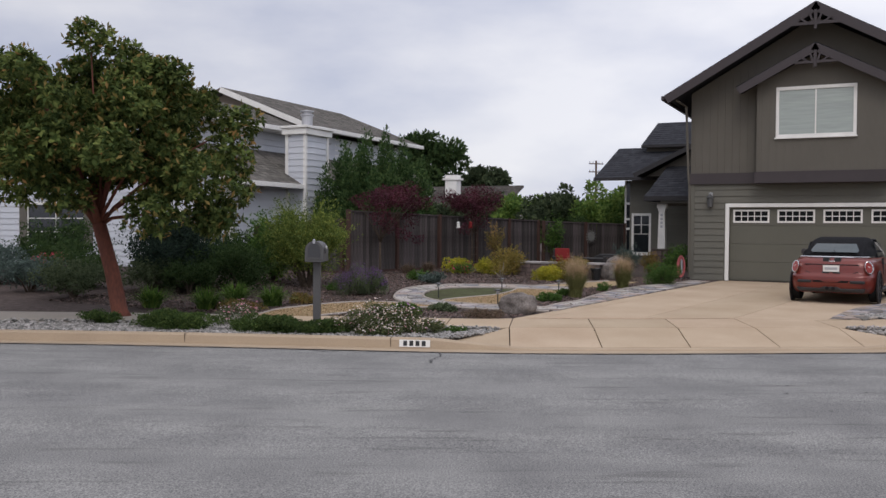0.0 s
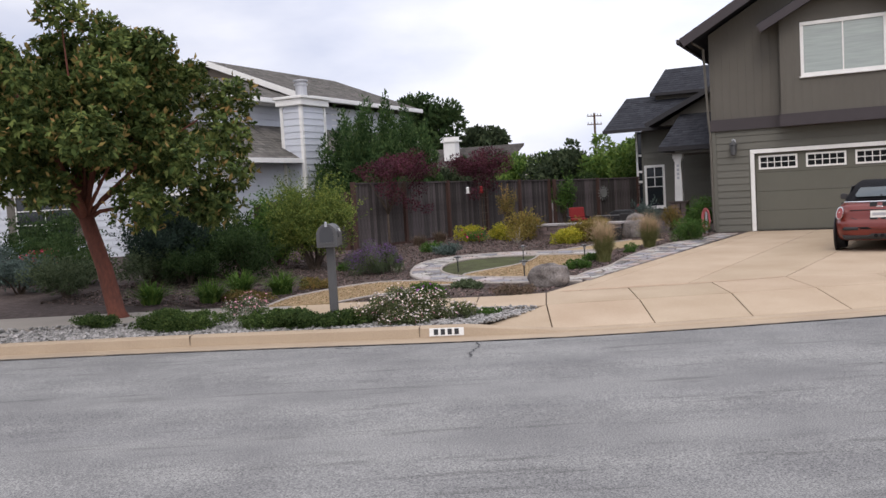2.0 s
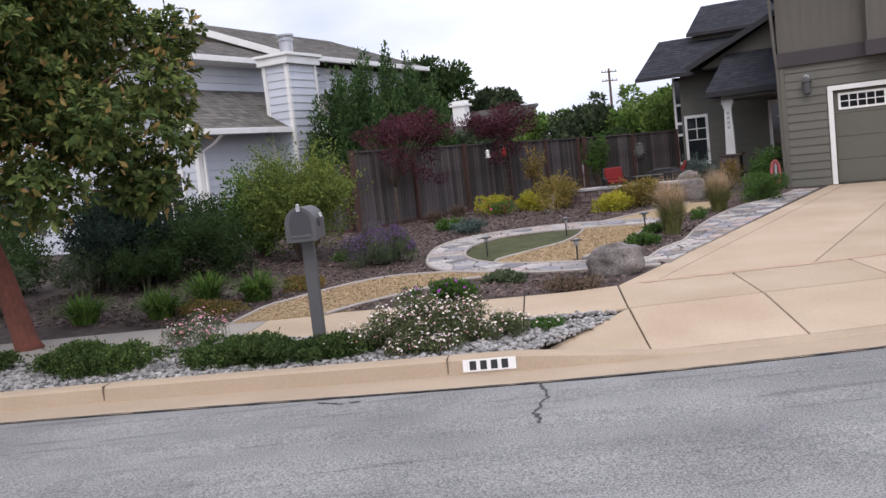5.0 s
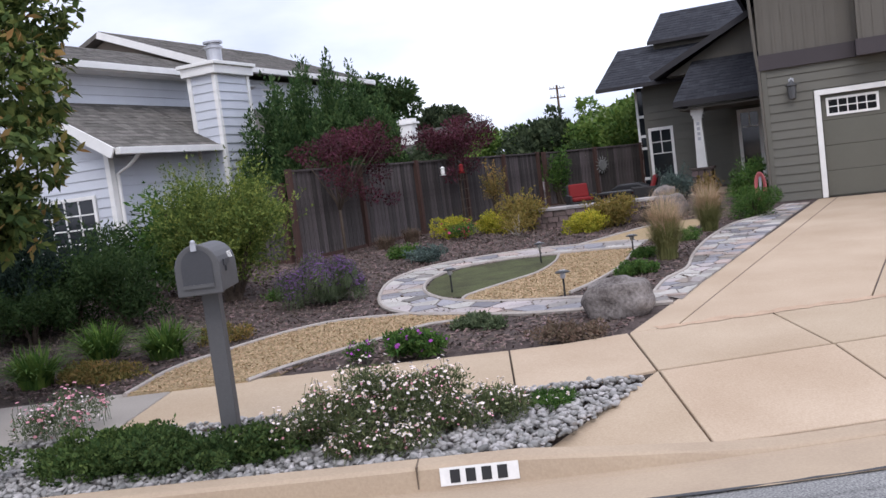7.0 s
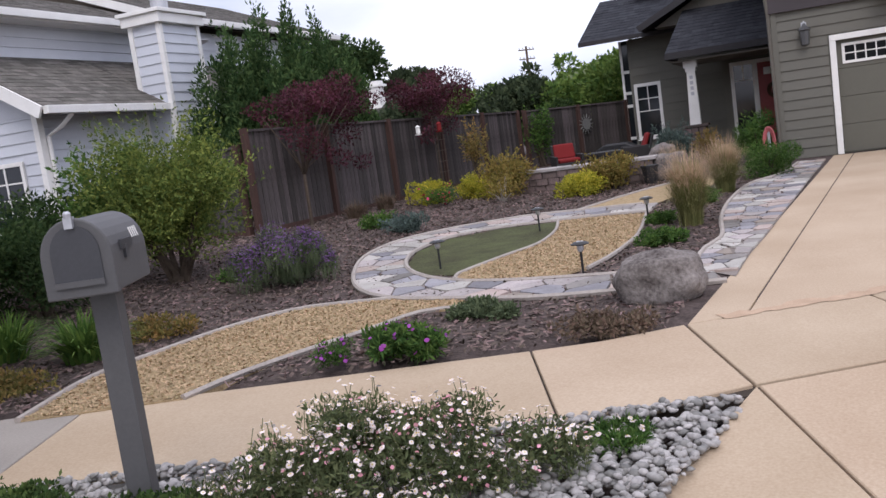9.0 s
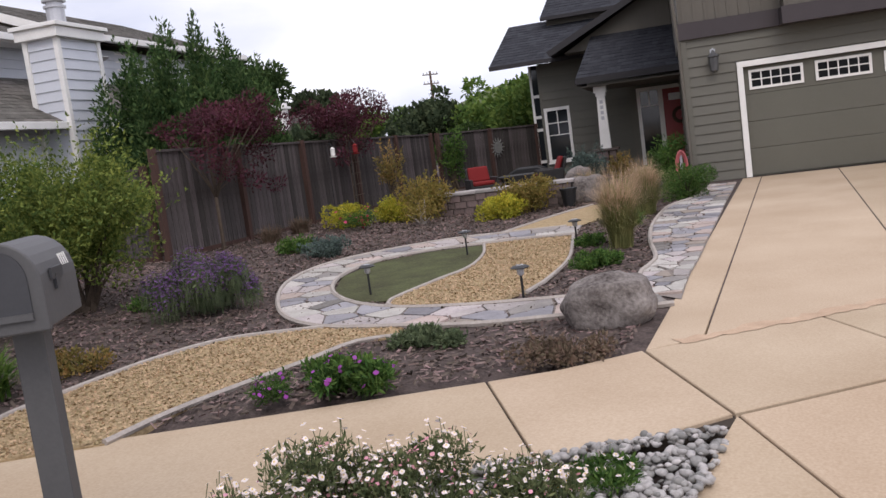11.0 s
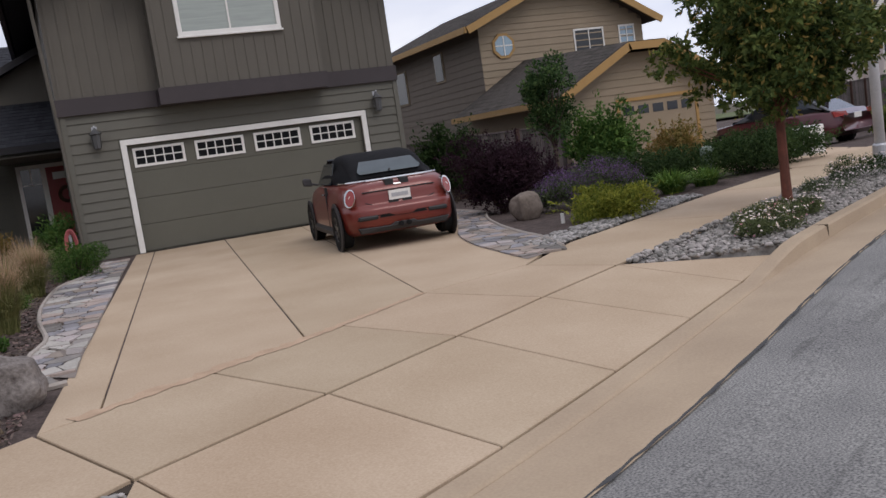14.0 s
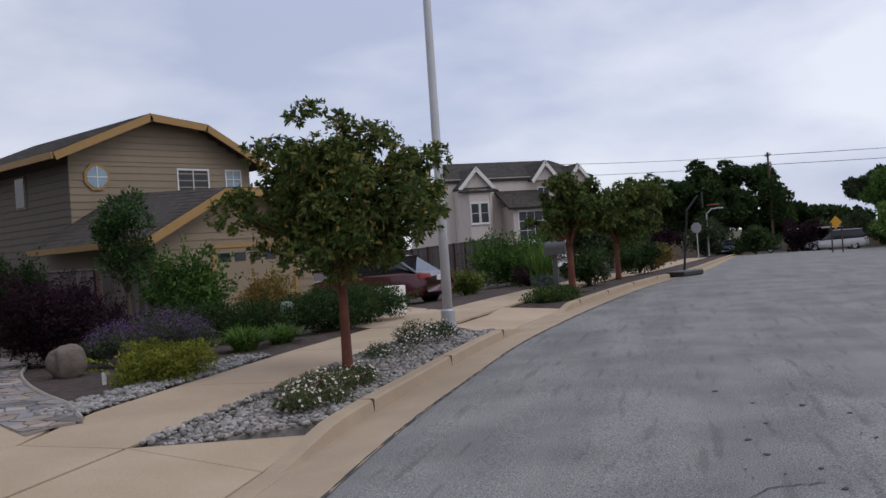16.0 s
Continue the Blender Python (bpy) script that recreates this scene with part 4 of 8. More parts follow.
def battens(parent, at, a0, a1, top_of, z0, material, gap=0.4, holes=()):
    """Upright battens on a wall along x that faces -y."""
    x = a0 + gap / 2
    while x < a1:
        spans = [(z0, top_of(x))]
        for h0, h1, k0, k1 in holes:
            if h0 < x < h1:
                spans = [q for p0, p1 in spans for q in ((p0, min(p1, k0)), (max(p0, k1), p1)) if q[1] - q[0] > 0.05]
        for p0, p1 in spans:
            part("batten", Shape().box(x - 0.025, x + 0.025, at - 0.016, at, p0, p1), material, parent)
        x += gap


def window(parent, x0, x1, z0, z1, y, trim, bars_v=1, bars_h=0, frame=0.09, glass=None, sill=True, name="window", label=""):
    """A window in a wall along x that faces -y."""
    w = part(name, Shape().box(x0 - frame, x1 + frame, y - 0.035, y + 0.02, z1, z1 + frame * 1.1).box(x0 - frame, x0, y - 0.03, y + 0.02, z0, z1).box(x1, x1 + frame, y - 0.03, y + 0.02, z0, z1).box(x0 - frame, x1 + frame, y - 0.03, y + 0.02, z0 - frame, z0), trim, parent, label, bevel=0.006)
    part("pane", Shape().box(x0, x1, y - 0.004, y + 0.03, z0, z1), glass or glass_dark, w, "dark window glass")
    for i in range(1, bars_v + 1):
        x = x0 + (x1 - x0) * i / (bars_v + 1)
        part("glazing_bar", Shape().box(x - 0.018, x + 0.018, y - 0.02, y, z0, z1), trim, w)
    for i in range(1, bars_h + 1):
        z = z0 + (z1 - z0) * i / (bars_h + 1)
        part("glazing_bar", Shape().box(x0, x1, y - 0.0185, y, z - 0.014, z + 0.014), trim, w)
    if sill:
        part("sill", Shape().box(x0 - frame - 0.03, x1 + frame + 0.03, y - 0.075, y, z0 - frame - 0.04, z0 - frame), trim, w, bevel=0.006)
    return w


def roof_slab(parent, corners, thick, material, name="roof", courses=0.16, label=""):
    """A sloping roof sheet from four corners (eave start, eave end, ridge end, ridge start), with raised shingle rows."""
    a, b, c, d = (Vector(p) for p in corners)
    nrm = (b - a).cross(d - a).normalized()
    if nrm.z < 0:
        nrm = -nrm
    r = part(name, Shape().extrude([a - nrm * thick, b - nrm * thick, c - nrm * thick, d - nrm * thick], nrm * thick), material, parent, label)
    rows_r = max(1, int((d - a).length / courses))
    rnd_s = random.Random(int(abs(a.x * 31 + a.y * 17 + a.z * 7) * 10))
    sh = Shape()
    for i in range(rows_r):
        u, w = i / rows_r, (i + 1) / rows_r
        p0, p1, p2, p3 = a.lerp(d, u), b.lerp(c, u), b.lerp(c, w), a.lerp(d, w)
        long_row = max((p1 - p0).length, 0.01)
        at_t = 0.0
        while at_t < 1.0:
            nx = min(1.0, at_t + rnd_s.uniform(0.14, 0.38) * (1 if long_row < 14 else 1.6) / long_row)
            lo = nrm * rnd_s.uniform(0.005, 0.012)
            q0, q1, q2, q3 = p0.lerp(p1, at_t), p0.lerp(p1, nx), p3.lerp(p2, nx), p3.lerp(p2, at_t)
            drop = (p0 - p3) * rnd_s.uniform(-0.05, 0.08)
            sh.add([q0 + drop - nrm * 0.004, q1 + drop - nrm * 0.004, q1 + drop + lo, q0 + drop + lo, q2 + nrm * 0.002, q3 + nrm * 0.002], [(0, 1, 2, 3), (3, 2, 4, 5)])
            at_t = nx
    tagged(part("shingles", sh, material, r), kind="stuff")
    return r


def beam(parent, p, q, w, h, material, name="fascia"):
    """A board from p to q, w thick and h deep, hanging below the line."""
    p, q = Vector(p), Vector(q)
    d = (q - p).normalized()
    side = d.cross(Vector((0, 0, 1))).normalized() * w / 2
    dn = side.cross(d).normalized() * h
    if dn.z > 0:
        dn = -dn
    return part(name, Shape().extrude([p - side, p + side, p + side + dn, p - side + dn], q - p), material, parent)


# ---- main house ----
G0 = 0.235
main = thing("main_house", (2.5, 24.45, G0), "olive-brown two-storey house with plum trim and a wide garage", "house")
FY = 24.45
part("wall", Shape().box(-0.86, 0.2, FY, 33.7, G0 - 0.3, 3.15).box(5.11, 6.0, FY, 36, G0 - 0.3, 3.15).box(0.2, 5.11, FY, 36, 2.38, 3.15), olive_paint, main, "olive lower wall")
part("upper_wall", Shape().extrude([(-0.92, FY - 0.03, 3.12), (6.03, FY - 0.03, 3.12), (6.03, FY - 0.03, 5.75), (2.45, FY - 0.03, 7.72), (-0.92, FY - 0.03, 5.75)], (0, 11, 0)), olive_dark, main, "brown board-and-batten upper wall")
lap_siding(main, "x", FY, -0.86, 6.0, G0, 3.08, 0.19, olive_paint, [(0.06, 5.25, 0, 2.5)])
lap_siding(main, "y", -0.86, FY, 33.6, G0, 3.08, 0.19, olive_paint)
for x in (-0.86, 6.0):
    part("corner_board", Shape().box(x - 0.05, x + 0.05, FY - 0.045, FY + 0.05, G0, 3.1), olive_paint, main)
garage_door = part("garage_door", Shape().box(0.2, 5.11, FY + 0.1, FY + 0.16, G0, 2.38), door_paint, main, "olive sectional garage door with a row of small windows")
for i in range(4):
    z0 = G0 + 0.02 + i * 0.53
    part("panel", Shape().box(0.21, 5.1, FY + 0.085, FY + 0.11, z0, z0 + 0.522), door_paint, garage_door, bevel=0.008)
garage_glass = mat("dim_garage_glass", (0.012, 0.013, 0.014), None, 2, 20, 0.9, bump=0)
for j in range(4):
    x0 = 0.30 + j * 1.215
    fr = part("window", Shape().box(x0, x0 + 1.0, FY + 0.06, FY + 0.1, 2.26, 2.31).box(x0, x0 + 1.0, FY + 0.06, FY + 0.1, 1.93, 1.98).box(x0, x0 + 0.05, FY + 0.06, FY + 0.1, 1.98, 2.26).box(x0 + 0.95, x0 + 1.0, FY + 0.06, FY + 0.1, 1.98, 2.26), white_paint, garage_door, "white-framed garage door window")
    part("pane", Shape().box(x0 + 0.05, x0 + 0.95, FY + 0.078, FY + 0.09, 1.98, 2.26), garage_glass, fr)
    for k in range(1, 5):
        part("glazing_bar", Shape().box(x0 + 0.05 + k * 0.18 - 0.011, x0 + 0.05 + k * 0.18 + 0.011, FY + 0.066, FY + 0.08, 1.98, 2.26), white_paint, fr)
    part("glazing_bar", Shape().box(x0 + 0.05, x0 + 0.95, FY + 0.067, FY + 0.08, 2.109, 2.131), white_paint, fr)
part("garage_trim", Shape().box(0.09, 0.2, FY - 0.04, FY + 0.1, G0, 2.38), white_paint, main, bevel=0.006)
part("garage_trim", Shape().box(5.11, 5.22, FY - 0.04, FY + 0.1, G0, 2.38), white_paint, main, bevel=0.006)
part("garage_trim", Shape().box(0.09, 5.22, FY - 0.042, FY + 0.1, 2.38, 2.49), white_paint, main, bevel=0.006)
for xa, xb in ((-0.95, 0.925), (4.355, 6.06)):
    part("band", Shape().box(xa, xb, FY - 0.09, FY + 0.01, 3.06, 3.38), plum_trim, main, "dark plum belt board")
# bay with its own gable
BY = 23.98
part("bay", Shape().extrude([(0.98, BY, 3.28), (4.3, BY, 3.28), (4.3, BY, 5.8), (2.5, BY, 6.6), (0.98, BY, 5.85)], (0, 0.5, 0)), olive_dark, main)
part("band", Shape().box(0.93, 4.35, BY - 0.05, FY + 0.005, 3.05, 3.37), plum_trim, main, "dark plum board under the bay")
up_win = [(1.36, 3.38, 4.28, 5.7)]
battens(main, FY - 0.03, -0.92, 0.96, lambda x: 5.75 + (x + 0.92) * 0.585 - 0.12, 3.39, olive_dark, 0.21)
battens(main, FY - 0.03, 4.33, 6.03, lambda x: 5.75 + (6.03 - x) * 0.55 - 0.12, 3.39, olive_dark, 0.21)
battens(main, BY, 0.98, 4.3, lambda x: 5.9, 3.38, olive_dark, 0.21, [(1.42, 3.62, 4.2, 5.8)])
blind_m = mat("window_blind_glass", (0.36, 0.40, 0.36), (0.26, 0.29, 0.27), 1.2, 4, 0.08, bump=0, coat=0.6, stretch=(0.4, 1, 8))
window(main, 1.57, 3.46, 4.40, 5.63, BY, white_paint, 1, 0, 0.085, blind_m, True, "window", "white sliding window with a pale blind")
for sgn, ex in ((-1, -1.55), (1, 6.55)):
    ridge = 2.5
    e, z_e = ex, 5.62
    roof_slab(main, [(e, 23.55, z_e), (e, 35.8, z_e), (ridge, 35.8, 7.95), (ridge, 23.55, 7.95)], 0.12, roof_dark, "roof", 0.2, "charcoal shingle roof")
    beam(main, (e, 23.53, z_e - 0.02), (ridge, 23.53, 7.93), 0.05, 0.24, plum_trim, "bargeboard")
    part("gutter", Shape().box(min(e, e + sgn * 0.1), max(e, e + sgn * 0.1), 23.6, 35.8, z_e - 0.12, z_e), plum_trim, main)
    bx = 2.5 + sgn * 2.05
    roof_slab(main, [(bx, 23.6, 5.75), (bx, 24.45, 5.75), (2.5, 24.45, 6.85), (2.5, 23.6, 6.85)], 0.1, roof_dark, "bay_roof", 0.2)
    beam(main, (bx, 23.58, 5.73), (2.5, 23.58, 6.83), 0.05, 0.22, plum_trim, "bargeboard")
for pz, py, s in ((7.6, 23.5, 1.0), (6.52, 23.55, 0.85)):
    orn = Shape().box(2.5 - 0.62 * s, 2.5 + 0.62 * s, py - 0.03, py + 0.03, pz - 0.3 * s, pz - 0.22 * s)
    for dx in (-0.38, -0.13, 0.13, 0.38):
        orn.obox(pose(2.5 + dx * s * 0.4, py, pz - 0.28 * s, 0, 55 * dx / 0.38, 0), 0.05, 0.05, 0.32 * s)
    orn.box(2.46, 2.54, py - 0.035, py + 0.035, pz - 0.42 * s, pz + 0.1)
    part("gable_ornament", orn, plum_trim, main, "dark fretwork ornament in the gable peak")
part("downpipe", Shape().tube([(-1.25, 23.75, 5.5), (-1.05, 24.3, 5.36), (-0.98, 24.36, 3.4), (-0.95, 24.4, 3.0), (-0.93, 24.38, 0.3)], 0.035, 8), olive_dark, main)
for lx, lz in ((-0.33, 2.36), (5.5, 2.42)):
    lamp = part("wall_lamp", Shape().lathe([(0.03, 0), (0.075, 0.03), (0.095, 0.28), (0.12, 0.3), (0.05, 0.37), (0.012, 0.43)], (lx, FY - 0.14, lz), 8), mat("pewter_lamp", (0.11, 0.11, 0.11), None, 5, 40, 0.5, metal=0.4), main, "grey metal carriage lamp")
    part("bracket", Shape().tube([(lx, FY, lz + 0.4), (lx, FY - 0.13, lz + 0.46), (lx, FY - 0.14, lz + 0.38)], 0.012, 6).box(lx - 0.05, lx + 0.05, FY - 0.03, FY, lz + 0.1, lz + 0.45), galv, lamp)
# entrance wing behind the garage
WY = 33.65
part("wing_wall", Shape().box(-4.98, -2.3, WY, 38, G0 - 0.3, 3.75).box(-2.3, -0.4, 32.95, 38, G0 - 0.3, 3.75), olive_paint, main)
lap_siding(main, "x", WY, -4.98, -2.3, G0, 3.6, 0.24, olive_paint, [(-4.95, -4.13, 0.6, 2.42)])
part("corner_board", Shape().box(-5.03, -4.95, WY - 0.03, WY + 0.05, G0, 3.7), olive_paint, main)
window(main, -4.86, -4.24, 0.78, 2.28, WY, white_paint, 0, 1, 0.09, None, True, "window", "tall white sash window")
part("upper_bar", Shape().box(-4.565, -4.535, WY - 0.02, WY, 1.53, 2.28).box(-4.86, -4.24, WY - 0.019, WY, 1.89, 1.92), white_paint, main)
side_bay = part("side_bay", Shape().box(-5.3, -4.98, 34.0, 36.0, G0, 3.75), glass_dark, main, "glazed side bay with white frames")
for bx0 in (-5.33, -5.04):
    part("mullion", Shape().box(bx0, bx0 + 0.07, 33.95, 34.02, G0, 3.75), white_paint, side_bay)
for z0 in (0.7, 1.7, 2.1, 2.75):
    part("rail", Shape().box(-5.26, -5.04, 33.96, 34.02, z0, z0 + 0.09), white_paint, side_bay)
roof_slab(main, [(-6.35, 32.9, 3.82), (-0.9, 32.9, 3.82), (-0.9, 35.7, 5.25), (-6.05, 35.7, 5.25)], 0.12, roof_dark, "wing_roof", 0.2)
part("gutter", Shape().box(-6.35, -0.9, 32.82, 32.93, 3.7, 3.82), dark_fascia, main)
roof_slab(main, [(-4.9, 35.0, 5.3), (-0.5, 35.0, 5.3), (-0.5, 37.0, 6.45), (-4.65, 37.0, 6.45)], 0.12, roof_dark, "rear_roof", 0.2)
part("gutter", Shape().box(-4.9, -0.5, 34.93, 35.03, 5.19, 5.3), dark_fascia, main)
part("rear_wall", Shape().box(-4.75, -0.5, 35.3, 38, 3.75, 5.4), olive_dark, main)
# cross gable over the entrance
part("gable_wall", Shape().extrude([(-3.95, 31.9, 3.8), (-0.4, 31.9, 3.8), (-0.4, 31.9, 5.6), (-0.7, 31.9, 5.55)], (0, 1.2, 0)), olive_dark, main)
battens(main, 31.9, -3.6, -0.7, lambda x: 3.7 + (x + 4.0) * 0.49, 3.9, olive_dark, 0.35)
roof_slab(main, [(-4.4, 31.5, 3.88), (-4.4, 34.5, 3.88), (-0.5, 34.5, 5.76), (-0.5, 31.5, 5.76)], 0.1, roof_dark, "gable_roof", 0.2)
beam(main, (-4.4, 31.48, 3.88), (-0.5, 31.48, 5.76), 0.05, 0.17, dark_fascia, "bargeboard")
roof_slab(main, [(-3.5, 29.6, 2.92), (-0.5, 29.6, 2.92), (-0.5, 31.9, 4.15), (-3.15, 31.9, 4.15)], 0.1, roof_dark, "porch_roof", 0.2)
part("fascia", Shape().box(-3.5, -0.6, 29.52, 29.62, 2.76, 2.92).box(-3.52, -3.42, 29.62, 32, 2.76, 2.9), dark_fascia, main)
part("porch_ceiling", Shape().box(-3.4, -0.86, 29.65, 33, 2.66, 2.7), olive_dark, main)
post = part("porch_post", Shape().extrude([(-3.07, 29.9, 1.02), (-2.79, 29.9, 1.02), (-2.83, 29.9, 2.5), (-3.03, 29.9, 2.5)], (0, 0.22, 0)), white_paint, main, "tapered white porch post")
part("capital", Shape().box(-3.1, -2.76, 29.86, 30.16, 2.5, 2.66).box(-3.06, -2.8, 29.88, 30.14, 2.4, 2.5), white_paint, post)
for i in range(4):
    part("numeral_bar", Shape().box(-2.97, -2.89, 29.885, 29.9, 1.78 + i * 0.14, 1.87 + i * 0.14), galv, post)
stone_m = mat("veneer_stone", (0.19, 0.14, 0.125), (0.10, 0.08, 0.075), 4, 30, 0.9, bump=0.4, piece=0.4)
plinth = part("plinth", Shape().box(-3.2, -2.66, 29.75, 30.3, G0, 0.96), joint_dark, main, "stone-faced plinth under the post")
rnd = random.Random(4)
for z0 in np.arange(G0, 0.9, 0.18):
    for i in range(3):
        part("stone", Shape().box(-3.21 + i * 0.185, -3.21 + i * 0.185 + rnd.uniform(0.13, 0.175), 29.72 - rnd.uniform(0, 0.02), 29.8, z0, z0 + 0.165), stone_m, plinth)
part("cap", Shape().box(-3.26, -2.6, 29.68, 30.36, 0.96, 1.02), stone_m, plinth)
DY = 32.95
red_door_m = mat("red_door_paint", (0.28, 0.028, 0.026), (0.22, 0.02, 0.02), 2, 30, 0.45, bump=0.03)
entry = part("entrance", Shape().box(-2.1, -2.0, DY - 0.05, DY + 0.02, G0, 2.45).box(-1.5, -1.36, DY - 0.05, DY + 0.02, G0, 2.45).box(-2.1, -0.4, DY - 0.05, DY + 0.02, 2.45, 2.56), white_paint, main, "white entrance frame with a sidelight")
part("sidelight", Shape().box(-2.0, -1.5, DY - 0.03, DY, G0, 2.45), glass_dark, entry)
part("glazing_bar", Shape().box(-2.0, -1.5, DY - 0.04, DY, 2.0, 2.03).box(-1.77, -1.73, DY - 0.04, DY, 2.03, 2.45), white_paint, entry)
door = part("front_door", Shape().box(-1.36, -0.42, DY - 0.04, DY, G0, 2.45), red_door_m, entry, "red front door with a wreath")
part("light", Shape().box(-1.2, -0.6, DY - 0.055, DY - 0.03, 2.1, 2.3), white_paint, door)
wreath = Shape()
ring = [(-0.9 + 0.2 * math.cos(t), DY - 0.07, 1.65 + 0.2 * math.sin(t)) for t in np.linspace(0, 2 * math.pi, 20)]
part("wreath", wreath.tube(ring, 0.05, 6, False), mat("dried_wreath", (0.10, 0.05, 0.03), (0.05, 0.03, 0.02), 12, 60, 0.9, bump=0.8), door, "dark twig wreath")
part("porch_floor", Shape().box(-3.4, -0.9, 29.7, 33, G0 - 0.2, G0 + 0.05), concrete_old, main)

# ---- pale blue house ----
blue = thing("blue_house", (-17, 18.2, 0.2), "pale blue two-storey house with white trim and boxed chimney", "house")
part("wall", Shape().box(-24, -14.7, 18.2, 32.2, 0, 5.15), blue_siding, blue)
part("side_wall", Shape().box(-14.7, -13.4, 18.2, 32, 0, 3.3), blue_siding, blue)
part("front_room", Shape().box(-13.42, -13.2, 18.2, 21.2, 0, 3.05), blue_siding, blue)
lap_siding(blue, "y", -13.2, 18.2, 21.1, 0.35, 3.1, 0.2, blue_siding, out=1)
lap_siding(blue, "x", 18.2, -24, -13.2, 0.35, 3.2, 0.2, blue_siding, [(-21.75, -18.95, 0.95, 2.5), (-15.45, -13.65, 0.85, 2.25)])
lap_siding(blue, "y", -14.7, 18.2, 32, 4.3, 5.1, 0.2, blue_siding, out=1)
part("gable_infill", Shape().extrude([(-13.2, 18.2, 3.0), (-14.75, 18.2, 3.0), (-14.75, 18.2, 4.18), (-13.2, 18.2, 3.32)], (0, -0.035, 0)), blue_siding, blue)
part("corner_board", Shape().box(-13.26, -13.14, 18.13, 18.27, 0.3, 3.1), white_paint, blue)
roof_slab(blue, [(-12.55, 17.75, 3.08), (-12.55, 21.2, 3.08), (-14.72, 21.2, 4.32), (-14.72, 17.75, 4.32)], 0.12, roof_brown, "skirt_roof", 0.17, "weathered brown shingle skirt roof")
roof_slab(blue, [(-13.3, 21.2, 3.4), (-13.3, 32.3, 3.4), (-14.72, 32.3, 4.32), (-14.72, 21.2, 4.32)], 0.12, roof_brown, "skirt_roof", 0.17)
beam(blue, (-12.55, 17.72, 3.07), (-14.75, 17.72, 4.32), 0.05, 0.22, white_paint, "bargeboard")
part("gutter", Shape().box(-12.58, -12.45, 17.75, 21.1, 2.94, 3.08), white_paint, blue, bevel=0.01)
roof_slab(blue, [(-14.2, 17.5, 5.12), (-14.2, 24.3, 5.12), (-17.1, 24.3, 6.17), (-17.1, 17.5, 6.17)], 0.12, roof_brown, "front_roof", 0.17)
roof_slab(blue, [(-20.5, 17.5, 5.12), (-20.5, 24.3, 5.12), (-17.1, 24.3, 6.17), (-17.1, 17.5, 6.17)], 0.12, roof_brown, "front_roof", 0.17)
roof_slab(blue, [(-14.2, 24.2, 5.38), (-14.2, 32.6, 5.38), (-18.5, 32.6, 7.05), (-18.5, 24.2, 7.05)], 0.12, roof_brown, "rear_roof", 0.17)
roof_slab(blue, [(-22.8, 24.2, 5.38), (-22.8, 32.6, 5.38), (-18.5, 32.6, 7.05), (-18.5, 24.2, 7.05)], 0.12, roof_brown, "rear_roof", 0.17)
beam(blue, (-14.2, 24.18, 5.37), (-18.5, 24.18, 7.04), 0.05, 0.2, white_paint, "bargeboard")
part("gable_wall", Shape().extrude([(-14.7, 24.5, 5.3), (-22.3, 24.5, 5.3), (-18.5, 24.5, 6.85)], (0, 7.9, 0)), taupe_siding, blue)
for ya, yb, zg in ((17.5, 24.15, 5.12), (24.17, 32.6, 5.37)):
    part("gutter", Shape().box(-14.23, -14.08, ya, yb, zg - 0.15, zg), white_paint, blue, bevel=0.01)
part("soffit", Shape().box(-14.7, -14.2, 17.6, 24.1, 4.95, 4.99), white_paint, blue)
chim = part("chimney", Shape().box(-13.15, -12.45, 21.1, 22.35, 0.3, 4.72), blue_siding, blue, "siding-clad chimney with white corner boards")
lap_siding(chim, "y", -12.45, 21.1, 22.35, 0.5, 4.66, 0.2, blue_siding, out=1)
lap_siding(chim, "x", 21.1, -13.15, -12.45, 2.9, 4.66, 0.2, blue_siding)
for x, y in ((-12.45, 21.1), (-12.45, 22.35), (-13.15, 21.1)):
    part("corner_board", Shape().box(x - 0.05, x + 0.05, y - 0.05, y + 0.05, 0.5, 4.72), white_paint, chim)
part("cap", Shape().box(-13.28, -12.32, 20.96, 22.48, 4.7, 4.9).box(-13.34, -12.26, 20.9, 22.54, 4.9, 4.98), white_paint, chim, bevel=0.01)
part("flue", Shape().lathe([(0.18, 0), (0.18, 0.4), (0.22, 0.41), (0.22, 0.45), (0.16, 0.46), (0.16, 0.52), (0.23, 0.53), (0.23, 0.57), (0.05, 0.6)], (-12.8, 21.7, 4.96), 16), galv, chim, "galvanised flue pipe with cap")
part("downpipe", Shape().tube([(-12.55, 18.4, 2.95), (-12.8, 18.35, 2.75), (-13.1, 18.3, 2.6), (-13.12, 18.3, 0.3)], 0.04, 8), white_paint, blue)
window(blue, -21.67, -19.05, 1.05, 2.4, 18.19, white_paint, 1, 2, 0.08, None, True, "window", "white gridded window")
for x0 in (-22.05, -19.0):
    part("shutter", Shape().box(x0, x0 + 0.34, 18.12, 18.2, 1.0, 2.42), olive_dark, blue, "dark shutter")
window(blue, -15.35, -13.75, 0.95, 2.15, 18.17, white_paint, 3, 3, 0.07, None, True, "window", "white gridded window beside the front corner")
dish = part("satellite_dish", Shape().tube([(-14.68, 24.6, 4.5), (-14.3, 24.7, 4.45), (-14.1, 24.8, 4.85)], 0.02, 6).lathe([(0.02, 0), (0.16, 0.03), (0.26, 0.09), (0.25, 0.1), (0.02, 0.02)], (-14.15, 24.8, 4.7), 14), galv, blue, "small grey satellite dish")
part("wall_rear", Shape().box(-14.75, -14.69, 26.3, 27.3, 4.3, 5.1), white_paint, blue)

